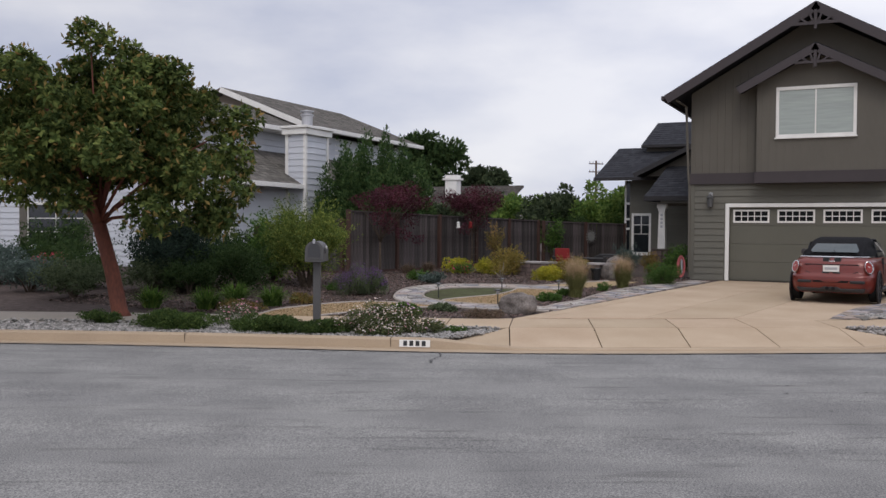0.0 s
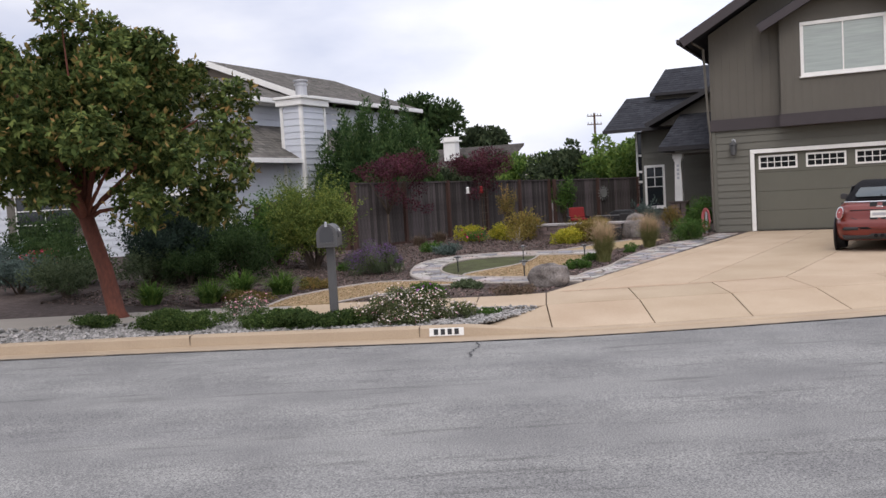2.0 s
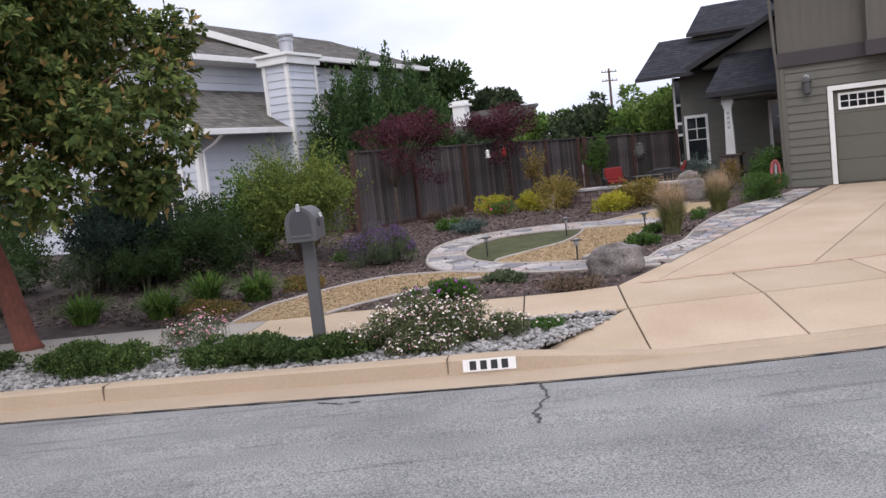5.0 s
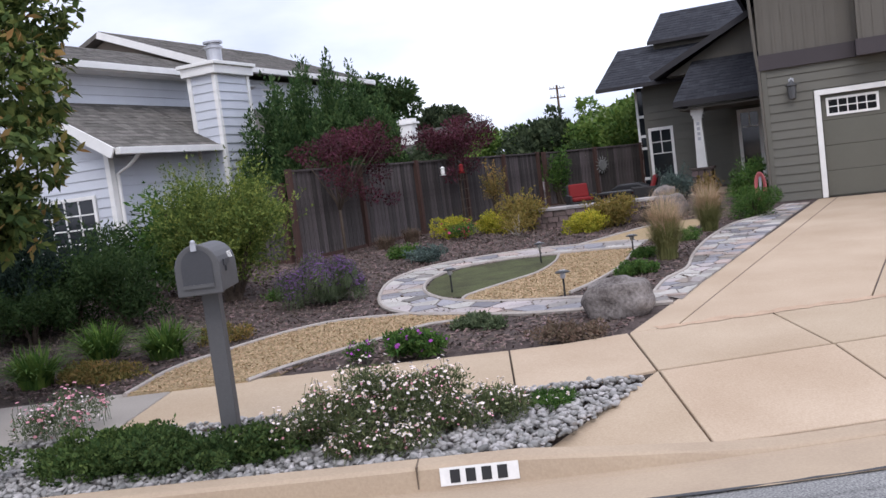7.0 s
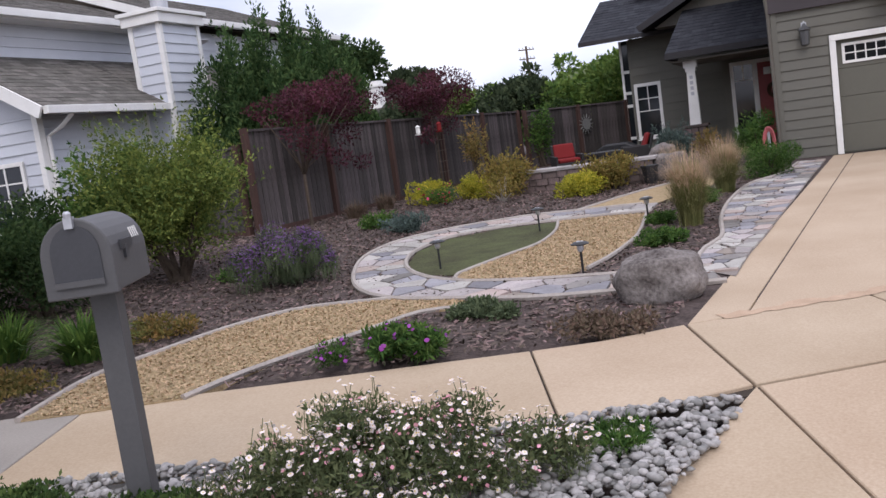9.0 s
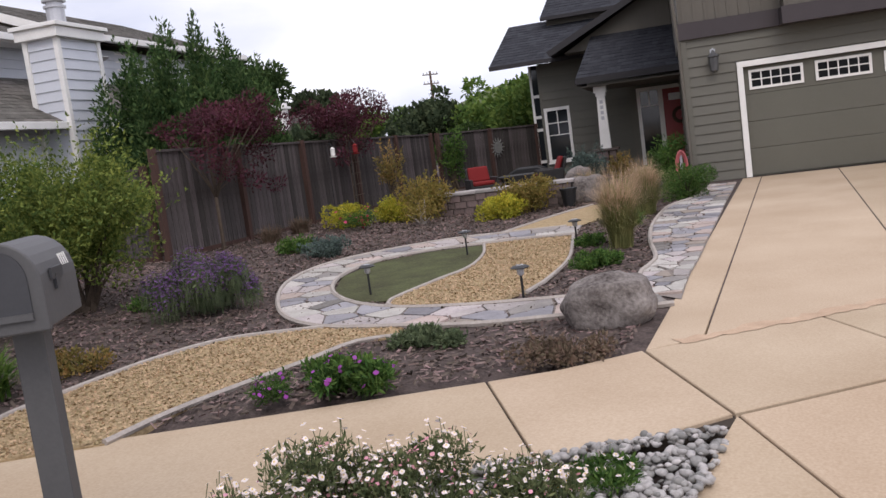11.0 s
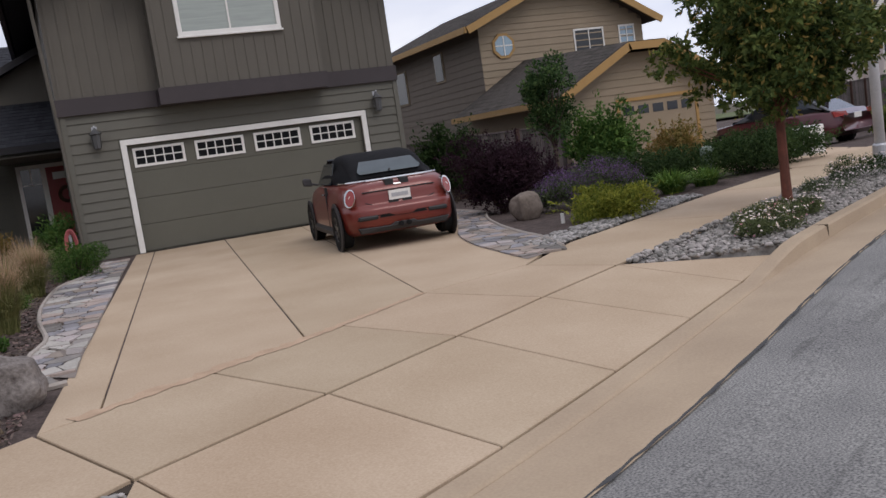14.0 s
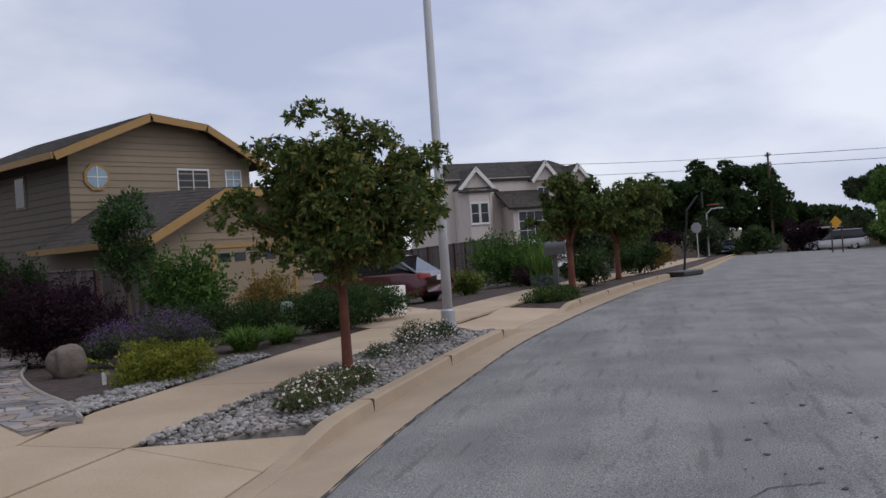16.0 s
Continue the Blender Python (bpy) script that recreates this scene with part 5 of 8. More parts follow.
# ---- tan house ----
tan = thing("tan_house", (16, 34.1, -0.15), "tan two-storey house with ochre trim and brown roof", "house")
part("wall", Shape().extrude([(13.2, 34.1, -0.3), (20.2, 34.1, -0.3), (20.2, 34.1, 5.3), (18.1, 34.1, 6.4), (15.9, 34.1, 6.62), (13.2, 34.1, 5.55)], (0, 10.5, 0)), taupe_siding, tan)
lap_siding(tan, "x", 34.1, 13.2, 20.2, 2.6, 5.15, 0.24, tan_siding, [(13.8, 14.4, 4.3, 4.95)])
for i in range(6):
    z0 = 5.15 + i * 0.22
    xa, xb = 13.2 + max(0, z0 + 0.2 - 5.5) * 2.45, 20.2 - max(0, z0 + 0.2 - 5.25) * 1.75
    lap_siding(tan, "x", 34.1, xa, xb, z0, z0 + 0.22, 0.24, tan_siding)
# Side boards are about half as bright as the front boards.
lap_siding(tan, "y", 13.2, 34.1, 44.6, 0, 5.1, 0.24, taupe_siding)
roof_slab(tan, [(12.45, 33.5, 5.33), (12.45, 44.8, 5.33), (16.9, 44.8, 7.13), (15.87, 33.5, 6.75)], 0.12, roof_taupe, "roof", 0.2)
roof_slab(tan, [(20.75, 33.5, 5.08), (20.75, 44.8, 5.08), (17.0, 44.8, 7.13), (18.1, 33.5, 6.5)], 0.12, roof_taupe, "roof", 0.2)
roof_slab(tan, [(15.87, 33.5, 6.75), (18.1, 33.5, 6.5), (17.0, 44.0, 7.12), (16.9, 44.0, 7.12)], 0.1, roof_taupe, "clipped_roof", 0.2)
for p, q in (((12.45, 33.47, 5.31), (15.87, 33.47, 6.74)), ((15.87, 33.47, 6.74), (18.1, 33.47, 6.49)), ((18.1, 33.47, 6.49), (20.75, 33.47, 5.07))):
    beam(tan, p, q, 0.06, 0.25, ochre_trim, "bargeboard")
part("fascia", Shape().box(12.4, 12.48, 33.5, 44.8, 5.12, 5.33), ochre_trim, tan)
pts8 = [(14.12 + 0.47 * math.cos(math.pi / 8 + i * math.pi / 4), 34.03, 4.62 + 0.47 * math.sin(math.pi / 8 + i * math.pi / 4)) for i in range(8)]
ow = part("octagon_window", Shape().extrude(pts8, (0, 0.08, 0)), ochre_trim, tan, "octagonal window with a pale frame")
pane8 = [(14.12 + (x - 14.12) * 0.78, 34.02, 4.62 + (z - 4.62) * 0.78) for x, _, z in pts8]
# The blue base colour stands in for sky reflected in these panes.
sky_glass = mat("painted_reflection_glass", (0.25, 0.36, 0.44), (0.2, 0.3, 0.38), 2, 5, 0.05, bump=0, coat=0.8)
part("pane", Shape().extrude(pane8, (0, 0.03, 0)), sky_glass, ow)
part("glazing_bar", Shape().box(14.1, 14.14, 34.005, 34.03, 4.27, 4.97).box(13.77, 14.47, 34.006, 34.03, 4.6, 4.64), white_paint, ow)
window(tan, 17.15, 18.35, 4.15, 4.9, 34.08, white_paint, 1, 0, 0.06, None, False, "window")
window(tan, 19.15, 19.75, 4.3, 4.9, 34.08, white_paint, 1, 1, 0.06, sky_glass, False, "window")
for y0, z0, h, w in ((37.3, 3.9, 1.0, 0.7), (41.2, 3.4, 1.3, 1.2), (43.6, 3.2, 1.0, 0.8)):
    sw = part("side_window", Shape().box(13.13, 13.2, y0 - 0.07, y0 + w + 0.07, z0 - 0.07, z0 + h + 0.07), tan_siding, tan)
    part("pane", Shape().box(13.11, 13.16, y0, y0 + w, z0, z0 + h), glass_dark, sw)
GY = 27.6
part("garage", Shape().extrude([(12.3, GY, -0.3), (17.6, GY, -0.3), (17.6, GY, 2.45), (15.8, GY, 3.35), (14.1, GY, 3.35), (12.3, GY, 2.45)], (0, 6.5, 0)), tan_siding, tan)
lap_siding(tan, "x", GY, 12.3, 17.6, 0, 2.4, 0.22, tan_siding, [(14.0, 16.95, -1, 2.05)])
for i in range(4):
    z0 = 2.4 + i * 0.22
    lap_siding(tan, "x", GY, 12.35 + i * 0.42, 17.55 - i * 0.42, z0, z0 + 0.22, 0.24, tan_siding)
roof_slab(tan, [(11.75, 27.1, 2.3), (11.75, 34.1, 2.3), (14.92, 34.1, 4.05), (14.3, 27.1, 3.62)], 0.12, roof_taupe, "garage_roof", 0.2)
roof_slab(tan, [(18.15, 27.1, 2.3), (18.15, 34.1, 2.3), (14.98, 34.1, 4.05), (15.6, 27.1, 3.62)], 0.12, roof_taupe, "garage_roof", 0.2)
roof_slab(tan, [(14.3, 27.1, 3.62), (15.6, 27.1, 3.62), (14.98, 34.1, 4.04), (14.92, 34.1, 4.04)], 0.1, roof_taupe, "garage_roof", 0.2)
for p, q in (((11.75, 27.07, 2.28), (14.3, 27.07, 3.6)), ((14.3, 27.07, 3.6), (15.6, 27.07, 3.6)), ((15.6, 27.07, 3.6), (18.15, 27.07, 2.28))):
    beam(tan, p, q, 0.06, 0.22, ochre_trim, "bargeboard")
part("fascia", Shape().box(11.7, 11.78, 27.1, 34.1, 2.12, 2.3), ochre_trim, tan)
tg = part("garage_door", Shape().box(14.1, 16.85, GY - 0.03, GY, -0.1, 1.95), tan_siding, tan, "tan garage door with small windows")
for i in range(5):
    part("pane", Shape().box(14.22 + i * 0.53, 14.6 + i * 0.53, GY - 0.04, GY, 1.55, 1.8), glass_dark, tg)
part("garage_trim", Shape().box(14.0, 14.1, GY - 0.06, GY, -0.1, 2.05).box(16.85, 16.95, GY - 0.06, GY, -0.1, 2.05).box(14.1, 16.85, GY - 0.062, GY, 1.95, 2.05), ochre_trim, tan)

# ---- pink house and far buildings ----
pk = thing("pink_house", (44, 42, 0), "pale pink two-storey house with gables and a gridded bay", "house")
part("wall", Shape().box(40.5, 56, 43, 54, -0.5, 6.2), pink_siding, pk)
part("wing", Shape().box(46.3, 50, 40.5, 44, -0.5, 4.2), pink_siding, pk)
bay = Shape().slab([(41.3, 43.1), (41.3, 42.2), (42.2, 41.4), (44.2, 41.4), (45.0, 42.2), (45.0, 43.1)], -0.5, 5.4)
part("bay", bay, pink_siding, pk)


def gable_roof(parent, x0, x1, y0, y1, ze, zr, m, trim):
    xm = (x0 + x1) / 2
    part("gable", Shape().extrude([(x0 + 0.3, y0 + 0.3, ze), (x1 - 0.3, y0 + 0.3, ze), (xm, y0 + 0.3, zr - 0.15)], (0, y1 - y0 - 0.6, 0)), pink_siding, parent)
    for e in (x0, x1):
        roof_slab(parent, [(e, y0, ze), (e, y1, ze), (xm, y1, zr), (xm, y0, zr)], 0.12, m, "roof", 0.25)
        beam(parent, (e, y0 - 0.02, ze), (xm, y0 - 0.02, zr), 0.06, 0.28, trim, "bargeboard")


gable_roof(pk, 41.2, 45.2, 41.6, 48, 5.5, 6.9, roof_taupe, white_paint)
gable_roof(pk, 49.5, 52.8, 42.2, 48, 5.9, 7.2, roof_taupe, white_paint)
gable_roof(pk, 53.3, 56.5, 42.2, 48, 5.7, 6.9, roof_taupe, white_paint)
roof_slab(pk, [(40, 42.8, 6.1), (57, 42.8, 6.1), (55, 48, 7.6), (42, 48, 7.6)], 0.15, roof_taupe, "roof", 0.25)
roof_slab(pk, [(45.7, 40.1, 4.1), (50.5, 40.1, 4.1), (50.5, 43.0, 5.3), (45.7, 43.0, 5.3)], 0.15, roof_taupe, "roof", 0.25)
roof_slab(pk, [(41.0, 41.2, 5.3), (45.3, 41.2, 5.3), (44.3, 42.8, 5.9), (42, 42.8, 5.9)], 0.1, roof_taupe, "bay_roof", 0.25)
window(pk, 46.9, 49.4, 2.0, 3.8, 40.48, white_paint, 2, 2, 0.12, None, True, "window", "large white gridded window")
window(pk, 46.9, 49.4, 0.4, 1.6, 40.48, white_paint, 2, 1, 0.12, None, True, "window")
for x0 in (42.35, 43.35):
    window(pk, x0, x0 + 0.75, 3.3, 4.5, 41.38, white_paint, 0, 1, 0.1, None, True, "window")
    window(pk, x0, x0 + 0.75, 0.6, 1.8, 41.38, white_paint, 0, 1, 0.1, None, True, "window")
window(pk, 50.6, 51.8, 4.0, 5.4, 42.98, white_paint, 1, 1, 0.1, None, True, "window")
window(pk, 54.2, 55.4, 3.8, 5.2, 42.98, white_paint, 1, 0, 0.1, None, True, "window")

pk.rotation_euler = (0, 0, radians(-30))
pk.scale = (0.64, 0.8, 1.0)

# ---- fences ----


def board_fence(p, q, z0, z1, label, posts=2.4, board=0.14, base=None, seed=1, name="fence"):
    """Upright boards, each one a piece, between posts, with a bottom board and a cap."""
    rnd = random.Random(seed)
    p, q = Vector((*p, 0)), Vector((*q, 0))
    d, n = (q - p).normalized(), int((q - p).length / board)
    ang = math.degrees(math.atan2(d.y, d.x))
    f = thing(name, (p.x, p.y, base[0] if base else 0.1), label, "fence")
    length = (q - p).length
    zb = lambda t: (base[0] + (base[1] - base[0]) * t) if base else 0.1
    zt = lambda t: z0 + (z1 - z0) * t
    for i in range(n):
        t = (i + 0.5) / n
        c = p.lerp(q, t)
        sh = Shape().obox(pose(c.x, c.y, zb(t) + 0.12, 0, rnd.uniform(-0.4, 0.4), ang), board - 0.012, 0.02, zt(t) - zb(t) - 0.14 - rnd.uniform(0, 0.02))
        part("board", sh, fence_wood, f)
    m = max(1, round(length / posts))
    side = Vector((d.y, -d.x, 0)) * 0.05
    for i in range(m + 1):
        c = p.lerp(q, i / m) + side
        part("post", Shape().obox(pose(c.x, c.y, zb(i / m) - 0.1, 0, 0, ang), 0.1, 0.1, zt(i / m) - zb(i / m) + 0.12), fence_rail, f, "reddish fence post")
    for lift, hh in ((0.0, 0.14),):
        a, b = p + side * 0.6, q + side * 0.6
        part("kickboard", Shape().extrude([(a.x, a.y, zb(0) + lift), (a.x + side.x * 0.5, a.y + side.y * 0.5, zb(0) + lift), (a.x + side.x * 0.5, a.y + side.y * 0.5, zb(0) + lift + hh), (a.x, a.y, zb(0) + lift + hh)], (b.x - a.x, b.y - a.y, zb(1) - zb(0))), fence_rail, f)
    part("cap", Shape().extrude([(p.x - side.x, p.y - side.y, zt(0)), (p.x + side.x, p.y + side.y, zt(0)), (p.x + side.x, p.y + side.y, zt(0) - 0.04), (p.x - side.x, p.y - side.y, zt(0) - 0.04)], (q.x - p.x, q.y - p.y, zt(1) - zt(0))), fence_wood, f)
    return f


board_fence((-9.35, 18.7), (-7.75, 30.0), 2.2, 2.04, "weathered dark redwood board fence with reddish posts", base=(0.34, 0.30), seed=2)
board_fence((-7.6, 30.2), (-5.35, 34.0), 2.02, 1.95, "reddish redwood board fence at the back of the patio", base=(0.28, 0.28), seed=3)
board_fence((-13.1, 19.5), (-9.5, 18.75), 1.75, 1.95, "dark redwood fence joining the neighbouring house", base=(0.3, 0.34), seed=5)
board_fence((6.1, 27.5), (13.0, 27.9), 1.65, 1.6, "grey weathered side fence between the houses", base=(0.0, -0.1), seed=6)
board_fence((24, 30.5), (44, 41), 1.5, 1.9, "dark board fence before the pink house", base=(0.0, 0.0), seed=7, board=0.2)

# ---- plants ----
green_tree = leafmat("street_tree_leaf", (0.092, 0.122, 0.032), (0.038, 0.058, 0.018), 0.55)
ceanothus_m = leafmat("dark_blue_green_leaf", (0.03, 0.048, 0.034), (0.014, 0.024, 0.017), 0.4)
greyblue_m = leafmat("blue_grey_leaf", (0.09, 0.12, 0.105), (0.05, 0.07, 0.06), 0.35)
yellowgreen_m = leafmat("yellow_green_leaf", (0.15, 0.185, 0.04), (0.055, 0.085, 0.022), 0.5)
midgreen_m = leafmat("mid_green_leaf", (0.075, 0.14, 0.03), (0.035, 0.07, 0.018), 0.4)
darkgreen_m = leafmat("dark_green_leaf", (0.04, 0.07, 0.022), (0.02, 0.035, 0.012), 0.4)
conifer_m = leafmat("bay_tree_leaf", (0.06, 0.105, 0.034), (0.022, 0.045, 0.016), 0.5)
maple_m = leafmat("red_maple_leaf", (0.095, 0.028, 0.036), (0.03, 0.013, 0.016), 0.5)
purple_m = leafmat("purple_black_leaf", (0.035, 0.016, 0.022), (0.016, 0.008, 0.012), 0.4)
mat_green = leafmat("carpet_shrub_leaf", (0.062, 0.098, 0.026), (0.03, 0.052, 0.016), 0.45)
mat_dry = leafmat("fleabane_leaf", (0.105, 0.125, 0.055), (0.05, 0.062, 0.028), 0.45)
gold_m = leafmat("golden_leaf", (0.40, 0.36, 0.035), (0.20, 0.20, 0.025), 0.4)
chart_m = leafmat("chartreuse_leaf", (0.215, 0.225, 0.035), (0.09, 0.115, 0.02), 0.4)
bronze_m = leafmat("bronze_leaf", (0.24, 0.19, 0.05), (0.12, 0.09, 0.025), 0.4)
lavender_m = leafmat("lavender_flower", (0.135, 0.066, 0.165), (0.065, 0.04, 0.078), 0.45)
lav_leaf_m = leafmat("lavender_leaf", (0.10, 0.125, 0.065), (0.055, 0.075, 0.038), 0.35)
magenta_m = leafmat("magenta_petal", (0.30, 0.075, 0.31), (0.22, 0.05, 0.23), 0.25)
white_petal = leafmat("white_petal", (0.66, 0.60, 0.58), (0.55, 0.46, 0.45), 0.15)
pink_petal = leafmat("pink_petal", (0.55, 0.27, 0.30), (0.42, 0.18, 0.22), 0.25)
red_petal = leafmat("red_petal", (0.42, 0.06, 0.09), (0.3, 0.04, 0.06), 0.25)
yellow_eye = leafmat("yellow_flower_eye", (0.62, 0.46, 0.05), (0.5, 0.36, 0.04), 0.1)
blade_green = leafmat("day_lily_blade", (0.105, 0.18, 0.035), (0.05, 0.09, 0.02), 0.4)
blade_straw = leafmat("feather_grass_blade", (0.20, 0.195, 0.075), (0.11, 0.12, 0.042), 0.4)
plume_m = leafmat("feather_plume", (0.46, 0.335, 0.225), (0.32, 0.225, 0.14), 0.35)
dry_m = leafmat("dry_brown_blade", (0.16, 0.115, 0.08), (0.09, 0.065, 0.045), 0.35)
orange_m = leafmat("orange_leaf", (0.21, 0.13, 0.04), (0.075, 0.095, 0.03), 0.5)
rust_m = leafmat("rusty_green_leaf", (0.24, 0.15, 0.05), (0.10, 0.10, 0.03), 0.4)


def tree(x, y, z, top, centre, radii, n, leaf, material, bark, label, seed, trunk_r=0.1, clumps=60, size=0.3, extra=(), lean=(0, 0), group="street trees", name="street_tree", tips=None, whorl=False):
    """A trunk that forks into limbs, with a broken crown of leaf clumps round their ends."""
    rng = np.random.default_rng(seed)
    t = thing(name, (x, y, z), label, "tree", group)
    fx, fy = x + lean[0], y + lean[1]
    part("trunk", Shape().tube([(x, y, z - 0.05), (x + lean[0] * 0.12, y + lean[1] * 0.12, z + 0.12), (x + lean[0] * 0.45, y + lean[1] * 0.45, z + (top - z) * 0.5), (fx, fy, top)], [trunk_r * 1.45, trunk_r * 1.08, trunk_r * 0.95, trunk_r * 0.9], 12), bark, t, smooth=True)
    c, r = blobs_in(rng, centre, radii, clumps, size, -0.7)
    for e in extra:
        c = np.vstack([c, np.array(e[:3])[None]])
        r = np.vstack([r, np.array([[e[3], e[3], e[3] * 0.8]])])
    limbs = np.argsort(rng.random(len(c)))[: min(22, len(c))]
    for k, i in enumerate(limbs):
        q = c[i]
        mid = np.array([fx, fy, top]) * 0.5 + q * 0.5 + np.array([0, 0, 0.12 * radii[2]])
        w = trunk_r * (0.55 if k < 7 else 0.3)
        part("limb", Shape().tube([(fx, fy, top - 0.05), tuple(np.array([fx, fy, top]) * 0.78 + mid * 0.22 + [0, 0, 0.05]), tuple(mid), tuple(q)], [w, w * 0.85, w * 0.5, 0.008], 7), bark, t, smooth=True)
    if whorl:
        v = np.concatenate([rosettes(rng, (c, r), n // 9, 9, leaf), leaf_cloud(rng, (c, r * 0.8), n // 6, leaf, 0.4, 0.25, 0.1)])
    else:
        v = leaf_cloud(rng, (c, r), n, leaf, 0.4, 0.25, 0.3)
    crown = mesh_from("crown", v, 4, material, t)
    if tips:
        mesh_from("young_leaves", leaf_cloud(rng, (c, r * 1.04), n // 18, leaf, 0.4, 0.5, 0.8), 4, tips, t, "bronze young leaves")
    return t


tree(-7.72, 8.85, 0.1, 1.75, (-8.35, 8.85, 3.28), (2.7, 2.5, 1.58), 90000, 0.112, green_tree, bark_red, "broad evergreen street tree with a leaning reddish trunk", 21, 0.13, 130, 0.19, [(-6.1, 9.2, 1.95, 0.45), (-5.95, 8.7, 2.5, 0.5), (-6.4, 8.2, 1.9, 0.5), (-5.8, 9.5, 2.3, 0.35), (-8.2, 8.6, 4.95, 0.4), (-7.6, 8.8, 4.65, 0.35), (-6.7, 8.9, 4.2, 0.35), (-6.0, 9.3, 1.85, 0.4), (-6.3, 9.6, 1.75, 0.35)], (-0.45, -0.1), tips=rust_m, whorl=True)
tree(7.25, 14.58, 0.1, 1.2, (7.4, 14.8, 2.2), (1.42, 1.38, 1.04), 34000, 0.088, green_tree, bark_red, "young evergreen street tree with a straight reddish trunk", 22, 0.062, 130, 0.2, [(6.6, 14.4, 3.2, 0.16), (7.0, 14.6, 3.35, 0.14), (7.8, 14.9, 3.25, 0.16), (7.45, 14.7, 3.3, 0.12), (8.2, 15.1, 1.6, 0.3), (6.5, 14.4, 1.55, 0.3), (7.0, 14.3, 1.4, 0.25)], tips=bronze_m, whorl=True)
tree(19.3, 19.25, 0.1, 1.35, (19.3, 19.2, 2.35), (1.15, 1.1, 0.9), 11000, 0.13, green_tree, bark_red, "evergreen street tree farther down the street", 23, 0.09, 44, 0.27, whorl=True)
tree(25.6, 21.6, 0.1, 1.3, (25.8, 21.6, 2.45), (1.6, 1.5, 1.15), 12000, 0.15, green_tree, bark_red, "evergreen street tree farther down the street", 24, 0.09, 44, 0.27, whorl=True)
tree(84, 27.6, 0.1, 2.6, (84.4, 27.6, 5.4), (3.2, 3.0, 2.8), 9000, 0.34, midgreen_m, bark_grey, "bright green tree on the opposite kerb", 25, 0.1, 40, 0.3)
# maples and the tall evergreen by the fence
tree(-8.85, 19.7, 0.3, 1.3, (-8.85, 20.3, 2.55), (1.0, 1.3, 0.34), 7000, 0.075, maple_m, bark_grey, "red-leaved Japanese maple before the fence", 26, 0.035, 40, 0.28, [(-8.6, 19.8, 1.75, 0.3), (-8.5, 20.9, 1.95, 0.3), (-8.5, 20.5, 1.5, 0.24), (-8.45, 21.3, 1.35, 0.22), (-8.6, 19.3, 2.0, 0.3)], group="maples", name="maple")
tree(-8.3, 25.0, 0.3, 1.5, (-8.25, 24.7, 2.6), (0.9, 1.5, 0.5), 6500, 0.08, maple_m, bark_grey, "red-leaved Japanese maple before the fence", 27, 0.035, 36, 0.28, [(-8.0, 25.2, 1.9, 0.28), (-8.0, 24.3, 2.0, 0.3), (-8.0, 23.7, 1.7, 0.22)], group="maples", name="maple")
rng = np.random.default_rng(30)
ever = thing("evergreen_tree", (-10.9, 22.3, 0.3), "dense dark evergreen with upright shoots behind the fence", "tree")
part("trunk", Shape().tube([(-10.9, 22.3, 0.2), (-10.9, 22.3, 2.6)], [0.12, 0.06], 8), bark_grey, ever)
cs, rs = [], []
for dx, dy, top in ((-0.9, -1.2, 3.7), (-0.75, -0.45, 4.55), (-0.2, -0.9, 4.2), (0.05, -0.2, 4.85), (-0.6, 0.4, 4.6), (0.3, 0.6, 4.95), (-0.2, 1.1, 4.4), (0.75, 0.1, 4.2), (0.6, 1.3, 4.7), (0.15, 1.9, 4.3), (0.95, 0.9, 4.1), (0.9, 2.0, 4.15), (0.5, 2.6, 3.7), (-1.1, 0.3, 3.9), (0.6, -0.7, 3.6)):
    for h in np.arange(0.8, top, 0.12):
        u = (top - h) / 1.9
        cs.append((-10.9 + dx + rng.normal() * 0.07, 22.5 + dy + rng.normal() * 0.07, h))
        rs.append((0.09 + 0.36 * min(1, u),) * 2 + (0.2,))
mesh_from("crown", leaf_cloud(rng, (np.array(cs), np.array(rs)), 105000, 0.115, 0.36, 1.3, 0.3), 4, conifer_m, ever)

shrub("ceanothus", -10.35, 12.9, 1.25, 1.85, ceanothus_m, "large dark blue-green ceanothus bush", 24000, 0.065, 70, 41)
shrub("shrub", -9.6, 13.3, 0.85, 1.05, darkgreen_m, "dark green rounded shrub in the front garden", 5000, 0.06, 30, 42)
shrub("shrub", -8.6, 13.2, 0.8, 1.15, darkgreen_m, "dark green shrub with fine leaves", 6000, 0.06, 30, 43)
shrub("shrub", -9.35, 12.35, 0.75, 0.85, darkgreen_m, "dark green twiggy shrub beside the day lilies", 6000, 0.05, 30, 55)
shrub("shrub", -10.3, 12.2, 0.8, 0.8, lav_leaf_m, "dull green bushy herb near the pavement", 6000, 0.05, 30, 56)
shrub("shrub", -10.4, 15.2, 1.1, 1.3, darkgreen_m, "dark green shrub in the shade", 6000, 0.07, 30, 44)
shrub("yellow_green_shrub", -8.0, 14.8, 1.12, 2.02, yellowgreen_m, "large yellow-green shrub with airy branches", 22000, 0.058, 70, 45, lift=0.12, shoots=240)
shrub("light_green_shrub", -9.3, 15.3, 0.75, 1.65, midgreen_m, "light green shrub beside the fence", 6000, 0.085, 30, 46, shoots=90)
shrub("shrub", -14.6, 11.6, 1.0, 0.95, greyblue_m, "grey-green bush with pink flowers", 6000, 0.06, 36, 47)
shrub("shrub", -12.6, 10.9, 0.75, 0.8, greyblue_m, "grey-green lavender bush beside the pavement", 4500, 0.06, 30, 48)
